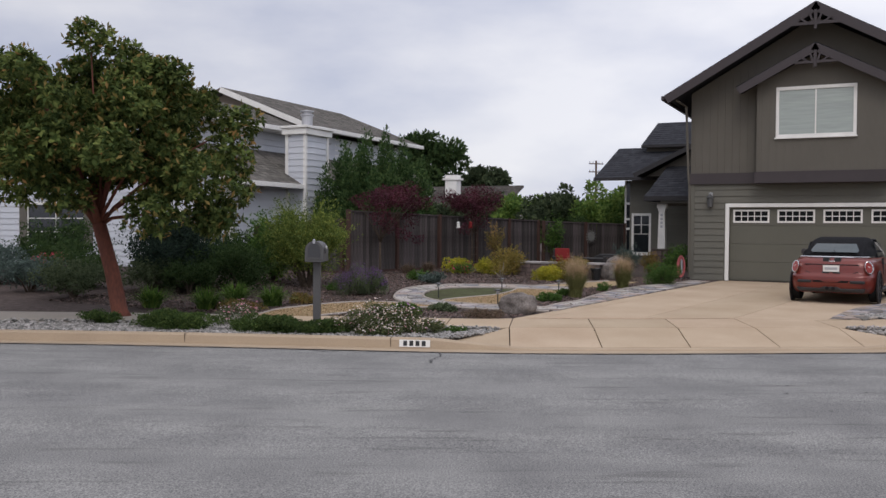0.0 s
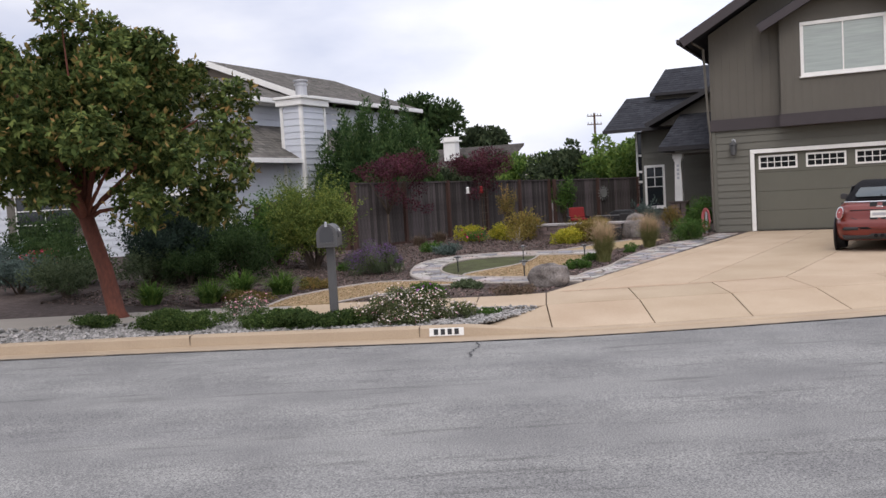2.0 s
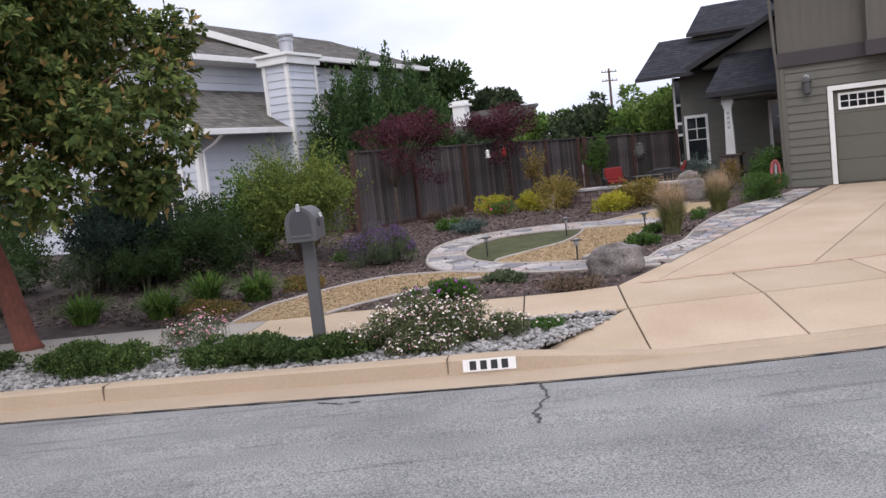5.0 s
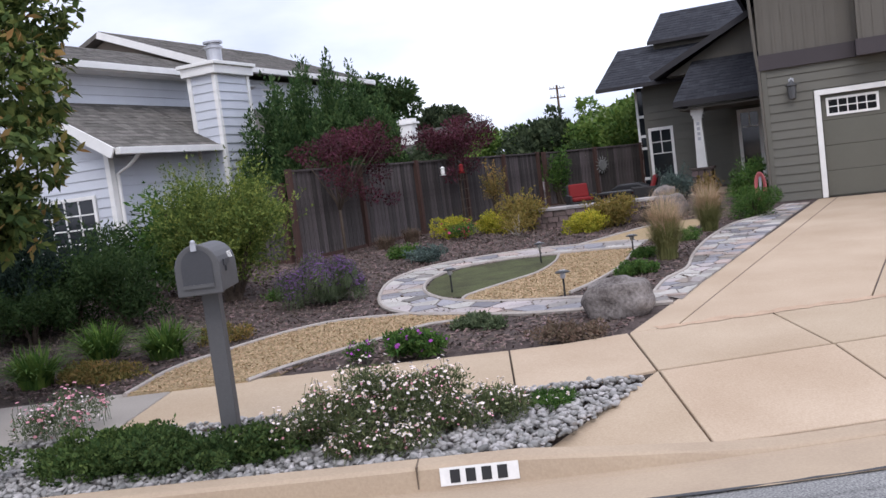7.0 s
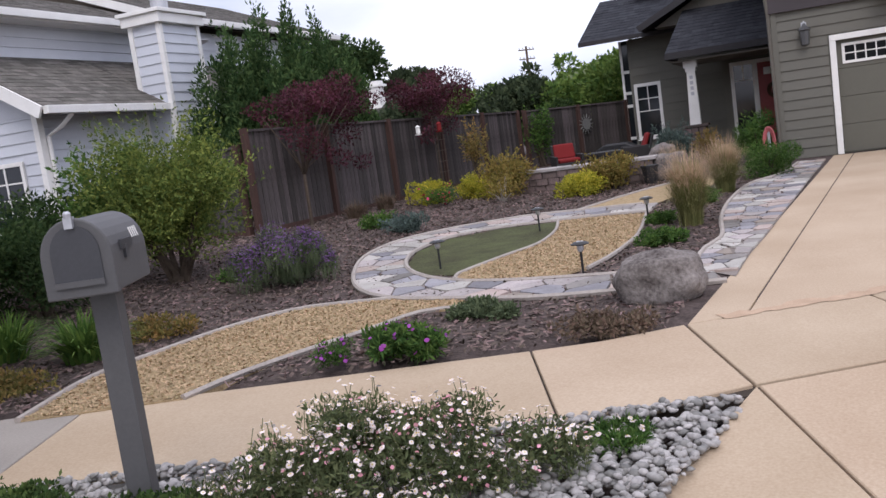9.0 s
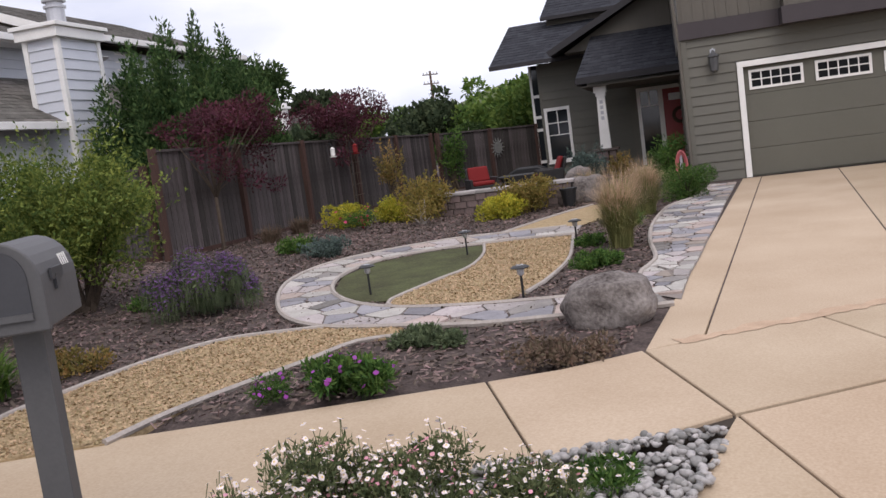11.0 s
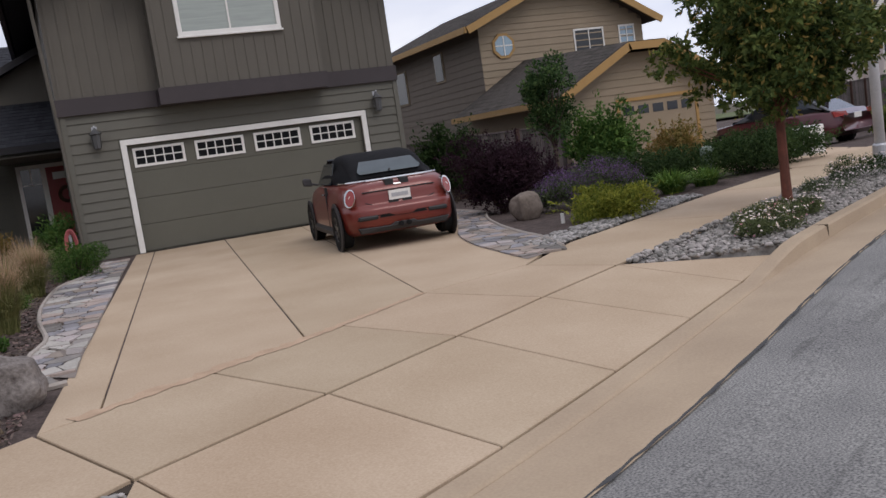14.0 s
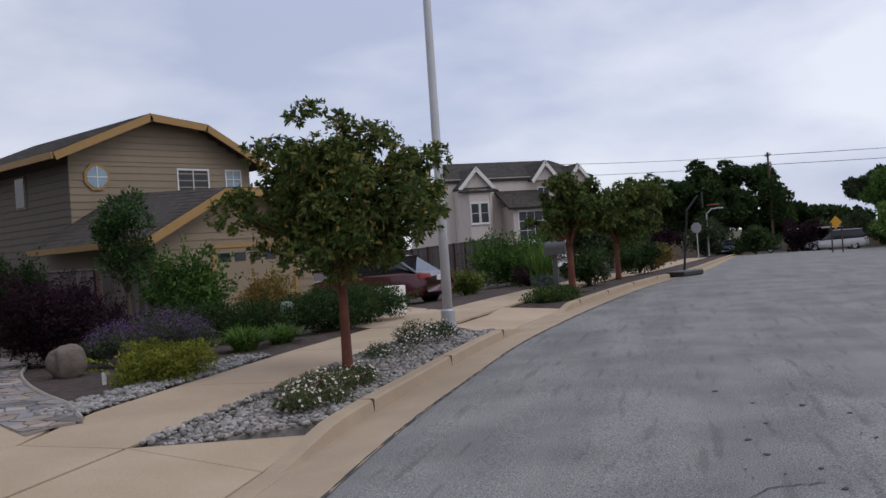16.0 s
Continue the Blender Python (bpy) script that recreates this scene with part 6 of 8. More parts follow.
shrub("shrub", -10.9, 10.6, 0.85, 0.85, lav_leaf_m, "grey-green bushy herb beside the pavement", 5500, 0.06, 30, 49)
shrub("shrub", -13.8, 12.7, 1.0, 1.15, darkgreen_m, "dark green shrub with dense leaves near the pavement", 6000, 0.06, 30, 155)
shrub("shrub", -12.1, 12.0, 0.85, 0.9, darkgreen_m, "dark green shrub with dense leaves near the pavement", 5000, 0.06, 30, 156)
shrub("shrub", -16.4, 11.9, 1.0, 1.0, midgreen_m, "mid green shrub below the house window", 5000, 0.07, 30, 157)
shrub("shrub", -15.6, 14.2, 1.3, 1.5, darkgreen_m, "dark green shrub under the window", 6000, 0.08, 30, 50)
shrub("shrub", -18.0, 12.8, 1.2, 1.0, midgreen_m, "green shrub under the window", 5000, 0.08, 30, 51)
shrub("shrub", -17.0, 9.8, 1.2, 0.75, darkgreen_m, "low dark shrub beside the pavement", 4500, 0.07, 30, 52)
shrub("shrub", -20.5, 10.5, 1.4, 1.1, greyblue_m, "grey-green shrub beside the pavement", 4500, 0.08, 30, 53)


def flowers(parent, blobs, n, size, material, eye=None, seed=1, upward=0.9, lift=0.0, name="flower_mass"):
    """Small open flowers as six-sided discs facing up and out."""
    rng = np.random.default_rng(seed)
    c, r = blobs
    pick = rng.integers(0, len(c), n)
    d = unit(rng.normal(size=(n, 3)) + [0, 0, 0.45])
    p = c[pick] + d * r[pick] * rng.uniform(0.9, 1.15, (n, 1)) + np.array([0, 0, lift]) * rng.random((n, 1))
    nrm = unit(d + np.array([0, 0, upward]) + rng.normal(size=(n, 3)) * 0.35)
    a = unit(np.cross(nrm, rng.normal(size=(n, 3))))
    b = np.cross(nrm, a)
    s = size * rng.uniform(0.7, 1.2, (n, 1))
    ang = [2 * np.pi * i / 8 for i in range(8)]
    v = np.stack([p + (a * np.cos(t) + b * np.sin(t)) * s / 2 * (1 if i % 2 else 0.86) for i, t in enumerate(ang)], 1)
    f = tagged(mesh_from(name, v, 8, material, parent), kind="stuff")
    if eye is not None:
        v2 = np.stack([p + nrm * 0.004 + (a * np.cos(t) + b * np.sin(t)) * s / 6.5 for t in ang[::2]], 1)
        tagged(mesh_from(name + "_eyes", v2, 4, eye, parent), kind="stuff")
    return p


def flower_bush(name, x, y, radius, height, leaf_m, petal_m, label, leaves_n, flowers_n, flower_size, seed, eye=None, second=None, lift=0.0, wide=None, leaf=0.035, ang=0.0, clumps=26):
    rng = np.random.default_rng(seed)
    z = ground_at(x, y)
    t = thing(name, (x, y, z), label, "flowers")
    rx, ry = radius, wide or radius
    c, r = blobs_in(rng, (0, 0, height * 0.42), (rx * 0.9, ry * 0.9, height * 0.45), clumps, 0.34, -0.3)
    r[:, 2] = np.minimum(r[:, 2], height * 0.4)
    ca, sa = math.cos(ang), math.sin(ang)
    c = np.stack([x + c[:, 0] * ca - c[:, 1] * sa, y + c[:, 0] * sa + c[:, 1] * ca, z + np.maximum(c[:, 2], 0.05)], 1)
    v = leaf_cloud(rng, (c, r), leaves_n, leaf, 0.3, 0.5, 0.2)
    v[..., 2] = np.maximum(v[..., 2], z + 0.004)
    mesh_from("leaves", v, 4, leaf_m, t)
    p = flowers(t, (c, r), flowers_n, flower_size, petal_m, eye, seed + 1, 0.9, lift)
    if second is not None:
        flowers(t, (c, r), flowers_n // 2, flower_size * 0.75, second, None, seed + 2, 0.7, 0.0, "faded_flower_mass")
    if lift > 0:
        q = p[: len(p) // 2]
        side = np.array([0.0012, 0.0012, 0])
        low = q - np.array([0, 0, 1]) * (lift + 0.06) + rng.normal(size=q.shape) * 0.02
        tagged(mesh_from("stalk_mass", np.stack([low - side, low + side, q + side, q - side], 1), 4, leaf_m, t), kind="stuff")
    return t


ST = math.radians(24)
for x, y, r, w, h, n_l, n_f, sd in ((-2.66, 9.12, 0.62, 0.42, 0.5, 14000, 760, 60), (-3.2, 8.82, 0.36, 0.26, 0.26, 4200, 260, 160), (-2.1, 9.34, 0.4, 0.28, 0.27, 4600, 260, 161), (-2.55, 8.78, 0.4, 0.2, 0.2, 3600, 220, 162)):
    flower_bush("fleabane_bush", x, y, r, h, mat_dry, white_petal, "mound of white and pink fleabane daisies", n_l, n_f, 0.025, sd, yellow_eye, pink_petal, 0.08, w, 0.034, ST, 30)
flower_bush("fleabane_bush", -1.75, 9.75, 0.2, 0.1, midgreen_m, white_petal, "small tuft of fleabane among the pebbles", 1800, 25, 0.03, 61, yellow_eye, None, 0.05)
flower_bush("fleabane_bush", -5.3, 9.0, 0.4, 0.35, lav_leaf_m, pink_petal, "pale pink fleabane tuft beside the pavement", 2200, 160, 0.03, 62, None, white_petal, 0.08)
flower_bush("fleabane_bush", 5.75, 13.35, 1.4, 0.22, mat_dry, white_petal, "spreading white fleabane on the pebbles", 11000, 420, 0.034, 63, yellow_eye, pink_petal, 0.06, 0.35, 0.045, math.radians(29))
flower_bush("fleabane_bush", 9.6, 15.5, 0.55, 0.4, darkgreen_m, white_petal, "fleabane clump at the foot of the lamp post", 4000, 160, 0.035, 64, None, None, 0.05)
flower_bush("fleabane_bush", 8.4, 15.1, 0.45, 0.2, lav_leaf_m, white_petal, "low fleabane on the pebbles", 2000, 60, 0.035, 65)
flower_bush("geranium", -3.5, 11.3, 0.42, 0.26, midgreen_m, magenta_m, "green cranesbill with magenta flowers", 4200, 60, 0.036, 66, None, None, 0.05, 0.3, 0.06)
flower_bush("geranium", -3.95, 11.15, 0.18, 0.22, midgreen_m, magenta_m, "small cranesbill with magenta flowers", 900, 40, 0.034, 67)
flower_bush("lavender", -6.2, 14.3, 0.58, 0.66, lav_leaf_m, lavender_m, "round lavender bush in purple flower", 4500, 11000, 0.022, 68, None, None, 0.1, None, 0.06, 0, 34)
flower_bush("lavender", 7.3, 19.0, 0.8, 0.75, lav_leaf_m, lavender_m, "lavender bush in purple flower", 5000, 5000, 0.024, 69, None, None, 0.15, None, 0.06)
flower_bush("lavender", 6.3, 18.6, 0.5, 0.6, lav_leaf_m, lavender_m, "lavender bush beside the boulder", 3000, 2600, 0.024, 70, None, None, 0.12, None, 0.06)
flower_bush("rose_shrub", -6.9, 21.3, 0.5, 0.5, midgreen_m, red_petal, "green shrub with a few pinkish-red flowers", 3000, 40, 0.06, 71)
flower_bush("valerian", -13.2, 12.1, 0.6, 1.0, midgreen_m, red_petal, "red-flowering valerian beside the house", 2500, 350, 0.05, 72)
flower_bush("valerian", -15.6, 10.6, 0.6, 0.9, midgreen_m, red_petal, "red-flowering valerian beside the pavement", 2500, 350, 0.05, 73)
for x, y, r, h, n, sd in ((-4.2, 8.42, 0.9, 0.25, 15000, 80), (-3.5, 8.58, 0.5, 0.2, 6000, 81), (-5.75, 8.05, 0.95, 0.28, 14000, 82), (-7.3, 8.0, 0.5, 0.18, 3500, 83), (-10.0, 7.0, 0.7, 0.2, 3500, 84), (-13.5, 5.5, 0.8, 0.25, 3500, 85)):
    shrub("carpet_shrub", x, y, r, h, mat_green, "low dense green shrub creeping over the pebbles", int(n * 1.7), 0.03, 44, sd, "shrub", "carpet shrubs", 0.6, min(0.48, r * 0.55))
for i, (x, y) in enumerate(((-7.5, 11.6), (-6.55, 11.55), (-7.25, 10.45), (-8.35, 10.2))):
    tuft("day_lily", x, y, 0.52, 0.55, blade_green, "clump of arching bright green day lily leaves", 300, 0.03, 90 + i, 0.6, 0.12, "plant", "day lilies")
for i, (x, y, h) in enumerate(((-1.98, 16.55, 0.95), (-1.75, 19.8, 0.85))):
    tuft("feather_grass", x, y, h, 0.4, blade_straw, "tall tan feather grass with pinkish plumes", 1900, 0.0055, 95 + i, 0.62, 0.1, "grass", "feather grasses", plume_m)
tuft("feather_grass", -3.0, 24.0, 0.6, 0.3, blade_straw, "small tan feather grass near the patio", 500, 0.006, 97, 0.35, 0.12, "grass", "feather grasses", plume_m)
for i, (x, y) in enumerate(((-8.25, 20.3), (-8.2, 21.5))):
    tuft("dry_grass", x, y, 0.38, 0.25, dry_m, "tuft of dry brown sedge", 500, 0.008, 98 + i, 0.4, 0.14, "grass", "dry tufts")
shrub("round_shrub", -2.17, 15.3, 0.27, 0.19, midgreen_m, "small clipped bright green shrub", 3000, 0.035, 20, 101, group="round shrubs")
shrub("round_shrub", -2.35, 16.95, 0.22, 0.18, midgreen_m, "small clipped bright green shrub", 2000, 0.035, 20, 102, group="round shrubs")
shrub("round_shrub", -1.95, 18.6, 0.22, 0.2, midgreen_m, "small clipped bright green shrub", 1500, 0.035, 16, 103, group="round shrubs")
shrub("golden_shrub", -4.35, 21.4, 0.55, 0.42, gold_m, "low golden-yellow shrub in the mulch bed", 5000, 0.05, 30, 104, group="golden shrubs")
shrub("golden_shrub", -7.35, 21.9, 0.5, 0.45, gold_m, "low golden-yellow shrub in the mulch bed", 3500, 0.05, 26, 105, group="golden shrubs")
shrub("golden_shrub", -6.6, 22.4, 0.5, 0.45, gold_m, "low golden-yellow shrub in the mulch bed", 3500, 0.05, 26, 106, group="golden shrubs")
shrub("golden_shrub", 5.85, 16.5, 0.84, 0.46, chart_m, "mound of chartreuse yellow shrub beside the pavement", 12000, 0.05, 34, 107, group="golden shrubs")
shrub("bronze_shrub", -3.95, 22.2, 0.65, 0.65, bronze_m, "bronze-leaved shrub before the stone wall", 4500, 0.06, 30, 108)
shrub("bronze_shrub", -5.95, 22.4, 0.6, 0.85, bronze_m, "twiggy bronze shrub before the stone wall", 3000, 0.06, 30, 109)
shrub("twig_shrub", -5.75, 21.4, 0.45, 0.55, bronze_m, "half-bare pale twiggy shrub", 500, 0.05, 20, 110, twig=edge_m)
shrub("fine_shrub", -1.15, 21.6, 0.55, 0.6, midgreen_m, "fine-leaved green bush beside the path", 6000, 0.06, 30, 111, width=0.2)
shrub("fine_shrub", -1.35, 24.8, 0.45, 1.0, midgreen_m, "tall green plant beside the garage corner", 3000, 0.1, 24, 112, width=0.2)
shrub("grey_shrub", -6.3, 17.9, 0.4, 0.3, greyblue_m, "low blue-grey cushion plant", 2200, 0.05, 20, 113)
shrub("grey_shrub", -7.0, 18.6, 0.3, 0.3, midgreen_m, "low green cushion plant", 1500, 0.05, 20, 114)
shrub("grey_shrub", -3.05, 25.3, 0.5, 1.0, greyblue_m, "grey-blue bushy plant beside the porch plinth", 3500, 0.06, 26, 158)
shrub("rusty_shrub", -2.35, 25.6, 0.35, 0.8, rust_m, "rusty flowering plant beside the porch", 1600, 0.05, 20, 159)
shrub("low_shrub", -3.2, 12.35, 0.35, 0.14, lav_leaf_m, "low dark green cushion beside the path", 2200, 0.045, 20, 115, wide=0.22)
shrub("low_shrub", -2.2, 11.75, 0.4, 0.14, dry_m, "low drying herb beside the boulder", 1800, 0.04, 20, 116, wide=0.22)
shrub("low_shrub", -7.2, 14.7, 0.25, 0.18, midgreen_m, "small green seedling in the mulch", 700, 0.045, 14, 117)
shrub("orange_groundcover", -6.3, 12.2, 0.35, 0.18, orange_m, "low orange-tipped ground cover", 1600, 0.04, 20, 118)
shrub("orange_groundcover", -6.7, 10.7, 0.8, 0.14, orange_m, "low orange and green ground cover beside the pavement", 4000, 0.04, 30, 119, wide=0.4)
shrub("climber", -7.15, 24.3, 0.35, 1.6, rust_m, "thin climber on the trellis", 900, 0.06, 30, 120, lift=0.5)
shrub("climber", -7.3, 30.6, 0.45, 1.9, midgreen_m, "green climber at the corner of the fence", 2200, 0.08, 30, 121)
flower_bush("white_rose", -6.9, 33.2, 0.6, 2.4, darkgreen_m, white_petal, "rambling rose with white flowers over the fence", 4000, 60, 0.09, 122, None, None, 0, None, 0.09)
# beside the driveway and before the tan house
shrub("purple_shrub", 6.15, 20.4, 1.05, 1.5, purple_m, "dark purple-leaved shrub beside the flagstone path", 18000, 0.062, 60, 130)
shrub("purple_shrub", 7.6, 21.6, 0.7, 1.1, purple_m, "dark purple-leaved shrub beside the flagstone path", 4000, 0.07, 30, 131)
shrub("ivy", 8.2, 27.0, 1.15, 2.0, darkgreen_m, "dark green climber covering the side fence", 10000, 0.1, 50, 132, wide=0.4)
tree(8.6, 22.3, 0.0, 1.1, (8.55, 22.3, 2.2), (0.55, 0.55, 1.05), 5000, 0.1, conifer_m, bark_grey, "slender dark green tree before the garage", 133, 0.05, 26, 0.35, group="", name="slender_tree")
shrub("green_shrub", 10.6, 23.4, 1.05, 2.1, midgreen_m, "tall glossy green shrub before the garage", 9000, 0.11, 50, 134)
shrub("rusty_shrub", 13.9, 25.0, 0.85, 1.35, rust_m, "orange and green shrub before the garage", 6000, 0.09, 36, 135)
shrub("hedge", 11.0, 19.3, 1.7, 0.85, darkgreen_m, "broad dark green rounded hedge beside the pavement", 16000, 0.06, 80, 136, wide=0.9)
shrub("hedge", 12.6, 19.9, 1.1, 0.8, darkgreen_m, "broad dark green rounded hedge beside the pavement", 8000, 0.06, 40, 137)
shrub("hedge", 9.7, 20.0, 0.9, 0.75, darkgreen_m, "broad dark green rounded hedge beside the pavement", 7000, 0.06, 40, 141)
shrub("green_shrub", 9.0, 20.8, 1.0, 0.8, darkgreen_m, "loose dark green shrub near the hedge", 5000, 0.08, 36, 138)
tuft("day_lily", 8.3, 18.2, 0.5, 0.65, blade_green, "clump of arching green leaves beside the pavement", 520, 0.026, 139, 0.6, 0.15, "plant", "day lilies")
tuft("day_lily", 9.2, 18.4, 0.42, 0.55, blade_green, "clump of arching green leaves beside the pavement", 380, 0.026, 140, 0.6, 0.15, "plant", "day lilies")
# gardens farther down
shrub("carpet_shrub", 17.3, 18.5, 1.2, 0.3, mat_green, "low dark green mat under the second mailbox", 5000, 0.07, 30, 142, wide=0.6, group="carpet shrubs")
shrub("golden_shrub", 20.8, 24.2, 0.7, 0.75, yellowgreen_m, "yellow-green shrub beside the neighbouring driveway", 3500, 0.09, 30, 143)
shrub("green_shrub", 25.5, 25.8, 1.8, 1.9, midgreen_m, "large round green shrub before the fence", 9000, 0.12, 50, 144)
shrub("green_shrub", 22.4, 20.7, 0.9, 1.1, darkgreen_m, "dark green shrub beside the pavement", 4000, 0.1, 30, 145)
shrub("rusty_shrub", 23.0, 23.3, 0.9, 0.6, purple_m, "low purple-brown shrub near the fence", 2500, 0.09, 24, 146)
tuft("flax", 21.8, 22.0, 1.5, 0.7, blade_green, "tall spiky green flax near the pavement", 160, 0.06, 147, 0.3, 0.25)
shrub("green_shrub", 29.5, 23.0, 1.0, 1.1, darkgreen_m, "dark shrub beside the pavement", 2500, 0.12, 24, 148)
shrub("green_shrub", 33.5, 24.6, 1.0, 1.0, rust_m, "brownish shrub beside the pavement", 2500, 0.12, 24, 149)
shrub("green_shrub", 21.0, 21.3, 0.5, 0.4, greyblue_m, "grey cushion plant near the pavement", 1200, 0.08, 14, 150)
shrub("rusty_shrub", 28.0, 27.5, 1.2, 1.6, purple_m, "dark red shrub before the fence", 4000, 0.12, 24, 151)

# ---- distant trees, hill and roofs ----
far_green = leafmat("distant_foliage", (0.055, 0.075, 0.035), (0.025, 0.036, 0.02), 0.4)
far_bright = leafmat("distant_bright_foliage", (0.12, 0.19, 0.04), (0.06, 0.10, 0.025), 0.4)


def far_tree(x, y, top, radius, material, n, leaf, seed, label, low=0.15, name="distant_tree", clumps=40, size=0.3, flat=1.0):
    rng = np.random.default_rng(seed)
    t = thing(name, (x, y, -0.3), label, "tree", "distant trees")
    zc = top * (0.5 + low / 2)
    part("trunk", Shape().tube([(x, y, -0.4), (x, y, zc)], [0.05 * top, 0.02 * top], 7), bark_grey, t)
    c, r = blobs_in(rng, (x, y, zc), (radius, radius, (top - zc) * 0.82 * flat), clumps, size, -0.9)
    mesh_from("crown", leaf_cloud(rng, (c, r), n, leaf, 0.55, 0.3, 0.4), 4, material, t)
    return t


far_tree(-6.9, 38.5, 4.5, 2.2, far_bright, 9000, 0.22, 201, "bright green tree behind the back fence")
far_tree(-9.6, 39.0, 4.0, 2.0, far_green, 7000, 0.22, 202, "grey-green tree behind the back fence")
far_tree(-12.5, 41.0, 3.7, 2.0, far_bright, 6000, 0.22, 203, "green tree behind the back fence")
far_tree(-15.3, 42.5, 3.6, 2.0, far_green, 6000, 0.22, 204, "green tree behind the back fence")
far_tree(-18.0, 45.0, 3.8, 2.0, far_green, 6000, 0.24, 205, "green tree behind the back fence")
far_tree(-33.5, 69.5, 10.6, 4.2, darkgreen_m, 12000, 0.4, 206, "tall dark rounded pine far behind the houses", 0.35)
far_tree(-27.6, 72.0, 7.4, 1.9, far_green, 3000, 0.5, 207, "feathery pale palm far behind the houses", 0.55)
hill = Shape()
for i in range(40):
    for j in range(8):
        x, y = -90 + i * 6, 120 + j * 12
        hill.v.append((x, y, -1 + 13 * math.exp(-((x + 22) / 32) ** 2 - ((j - 4) / 2.4) ** 2) + 4 * math.exp(-((x - 30) / 40) ** 2 - ((j - 5) / 2.4) ** 2)))
hill.f = [(i * 8 + j, i * 8 + 8 + j, i * 8 + 9 + j, i * 8 + j + 1) for i in range(39) for j in range(7)]
setting("backdrop_hill", hill, mat("hill_grass", (0.12, 0.14, 0.06), (0.07, 0.09, 0.04), 0.05, 0.6, 0.95, object_space=False), "low green hill in the distance", "hill", True)
cot = thing("far_cottage", (-27, 60, 0), "small distant house with a pale chimney behind the trees", "house")
part("wall", Shape().box(-31, -22, 60, 68, -0.5, 3.4), pink_siding, cot)
roof_slab(cot, [(-31.8, 59.5, 3.3), (-21.2, 59.5, 3.3), (-21.2, 64, 5.2), (-31.8, 64, 5.2)], 0.15, roof_taupe, "roof", 0.3)
part("chimney", Shape().box(-27.0, -26.0, 61.5, 62.3, 4, 6.0).box(-27.2, -25.8, 61.4, 62.4, 5.6, 5.75), white_paint, cot)
for i, (x, y, top, rad, sd) in enumerate(((84, 51, 9.4, 4.0, 210), (88, 47, 10.5, 4.5, 211), (93, 45.5, 11.5, 4.5, 212), (97, 43.5, 6.0, 3.0, 213), (80, 53, 7.0, 3.5, 214), (99, 38.5, 5.5, 3.4, 215), (104, 34, 8.2, 3.6, 216), (108, 36, 8.8, 3.2, 217), (78, 57, 6.0, 3.5, 218), (90, 52, 8.0, 4, 219), (112, 31, 6.5, 3.5, 220), (110, 26, 6.0, 4.0, 221))):
    far_tree(x, y, top, rad, darkgreen_m if i not in (6, 7) else far_green, 15000, 0.45, sd, "tall dark cypress at the end of the street", 0.05 if i not in (6, 7) else 0.45, size=0.26)
for i in range(9):
    far_tree(64 + i * 4.5, 46 - i * 2.6, 2.6 + (i * 7 % 3) * 0.5, 2.2, [darkgreen_m, purple_m, far_green][i % 3], 3000, 0.3, 230 + i, "dark roadside bush at the end of the street", 0.0, "distant_bush")
for i in range(5):
    far_tree(36 + i * 5.5, 29.5 + i * 2.6, 3.4, 2.0, [far_green, green_tree][i % 2], 3500, 0.25, 245 + i, "green garden tree farther down the street", 0.2)
far_tree(70, 24.5, 3.6, 2.0, far_bright, 3500, 0.25, 255, "bright green tree at the far corner", 0.2)
far_tree(14.5, 60, 7.5, 4, darkgreen_m, 5000, 0.4, 256, "dark tree behind the tan house", 0.3)

# ---- kerbside things ----
mail_m = mat("grey_mailbox_plastic", (0.082, 0.079, 0.078), (0.066, 0.064, 0.064), 4, 60, 0.6, bump=0.1)
mail_dark = mat("dark_mailbox_door", (0.045, 0.045, 0.049), None, 4, 60, 0.5, bump=0.05)


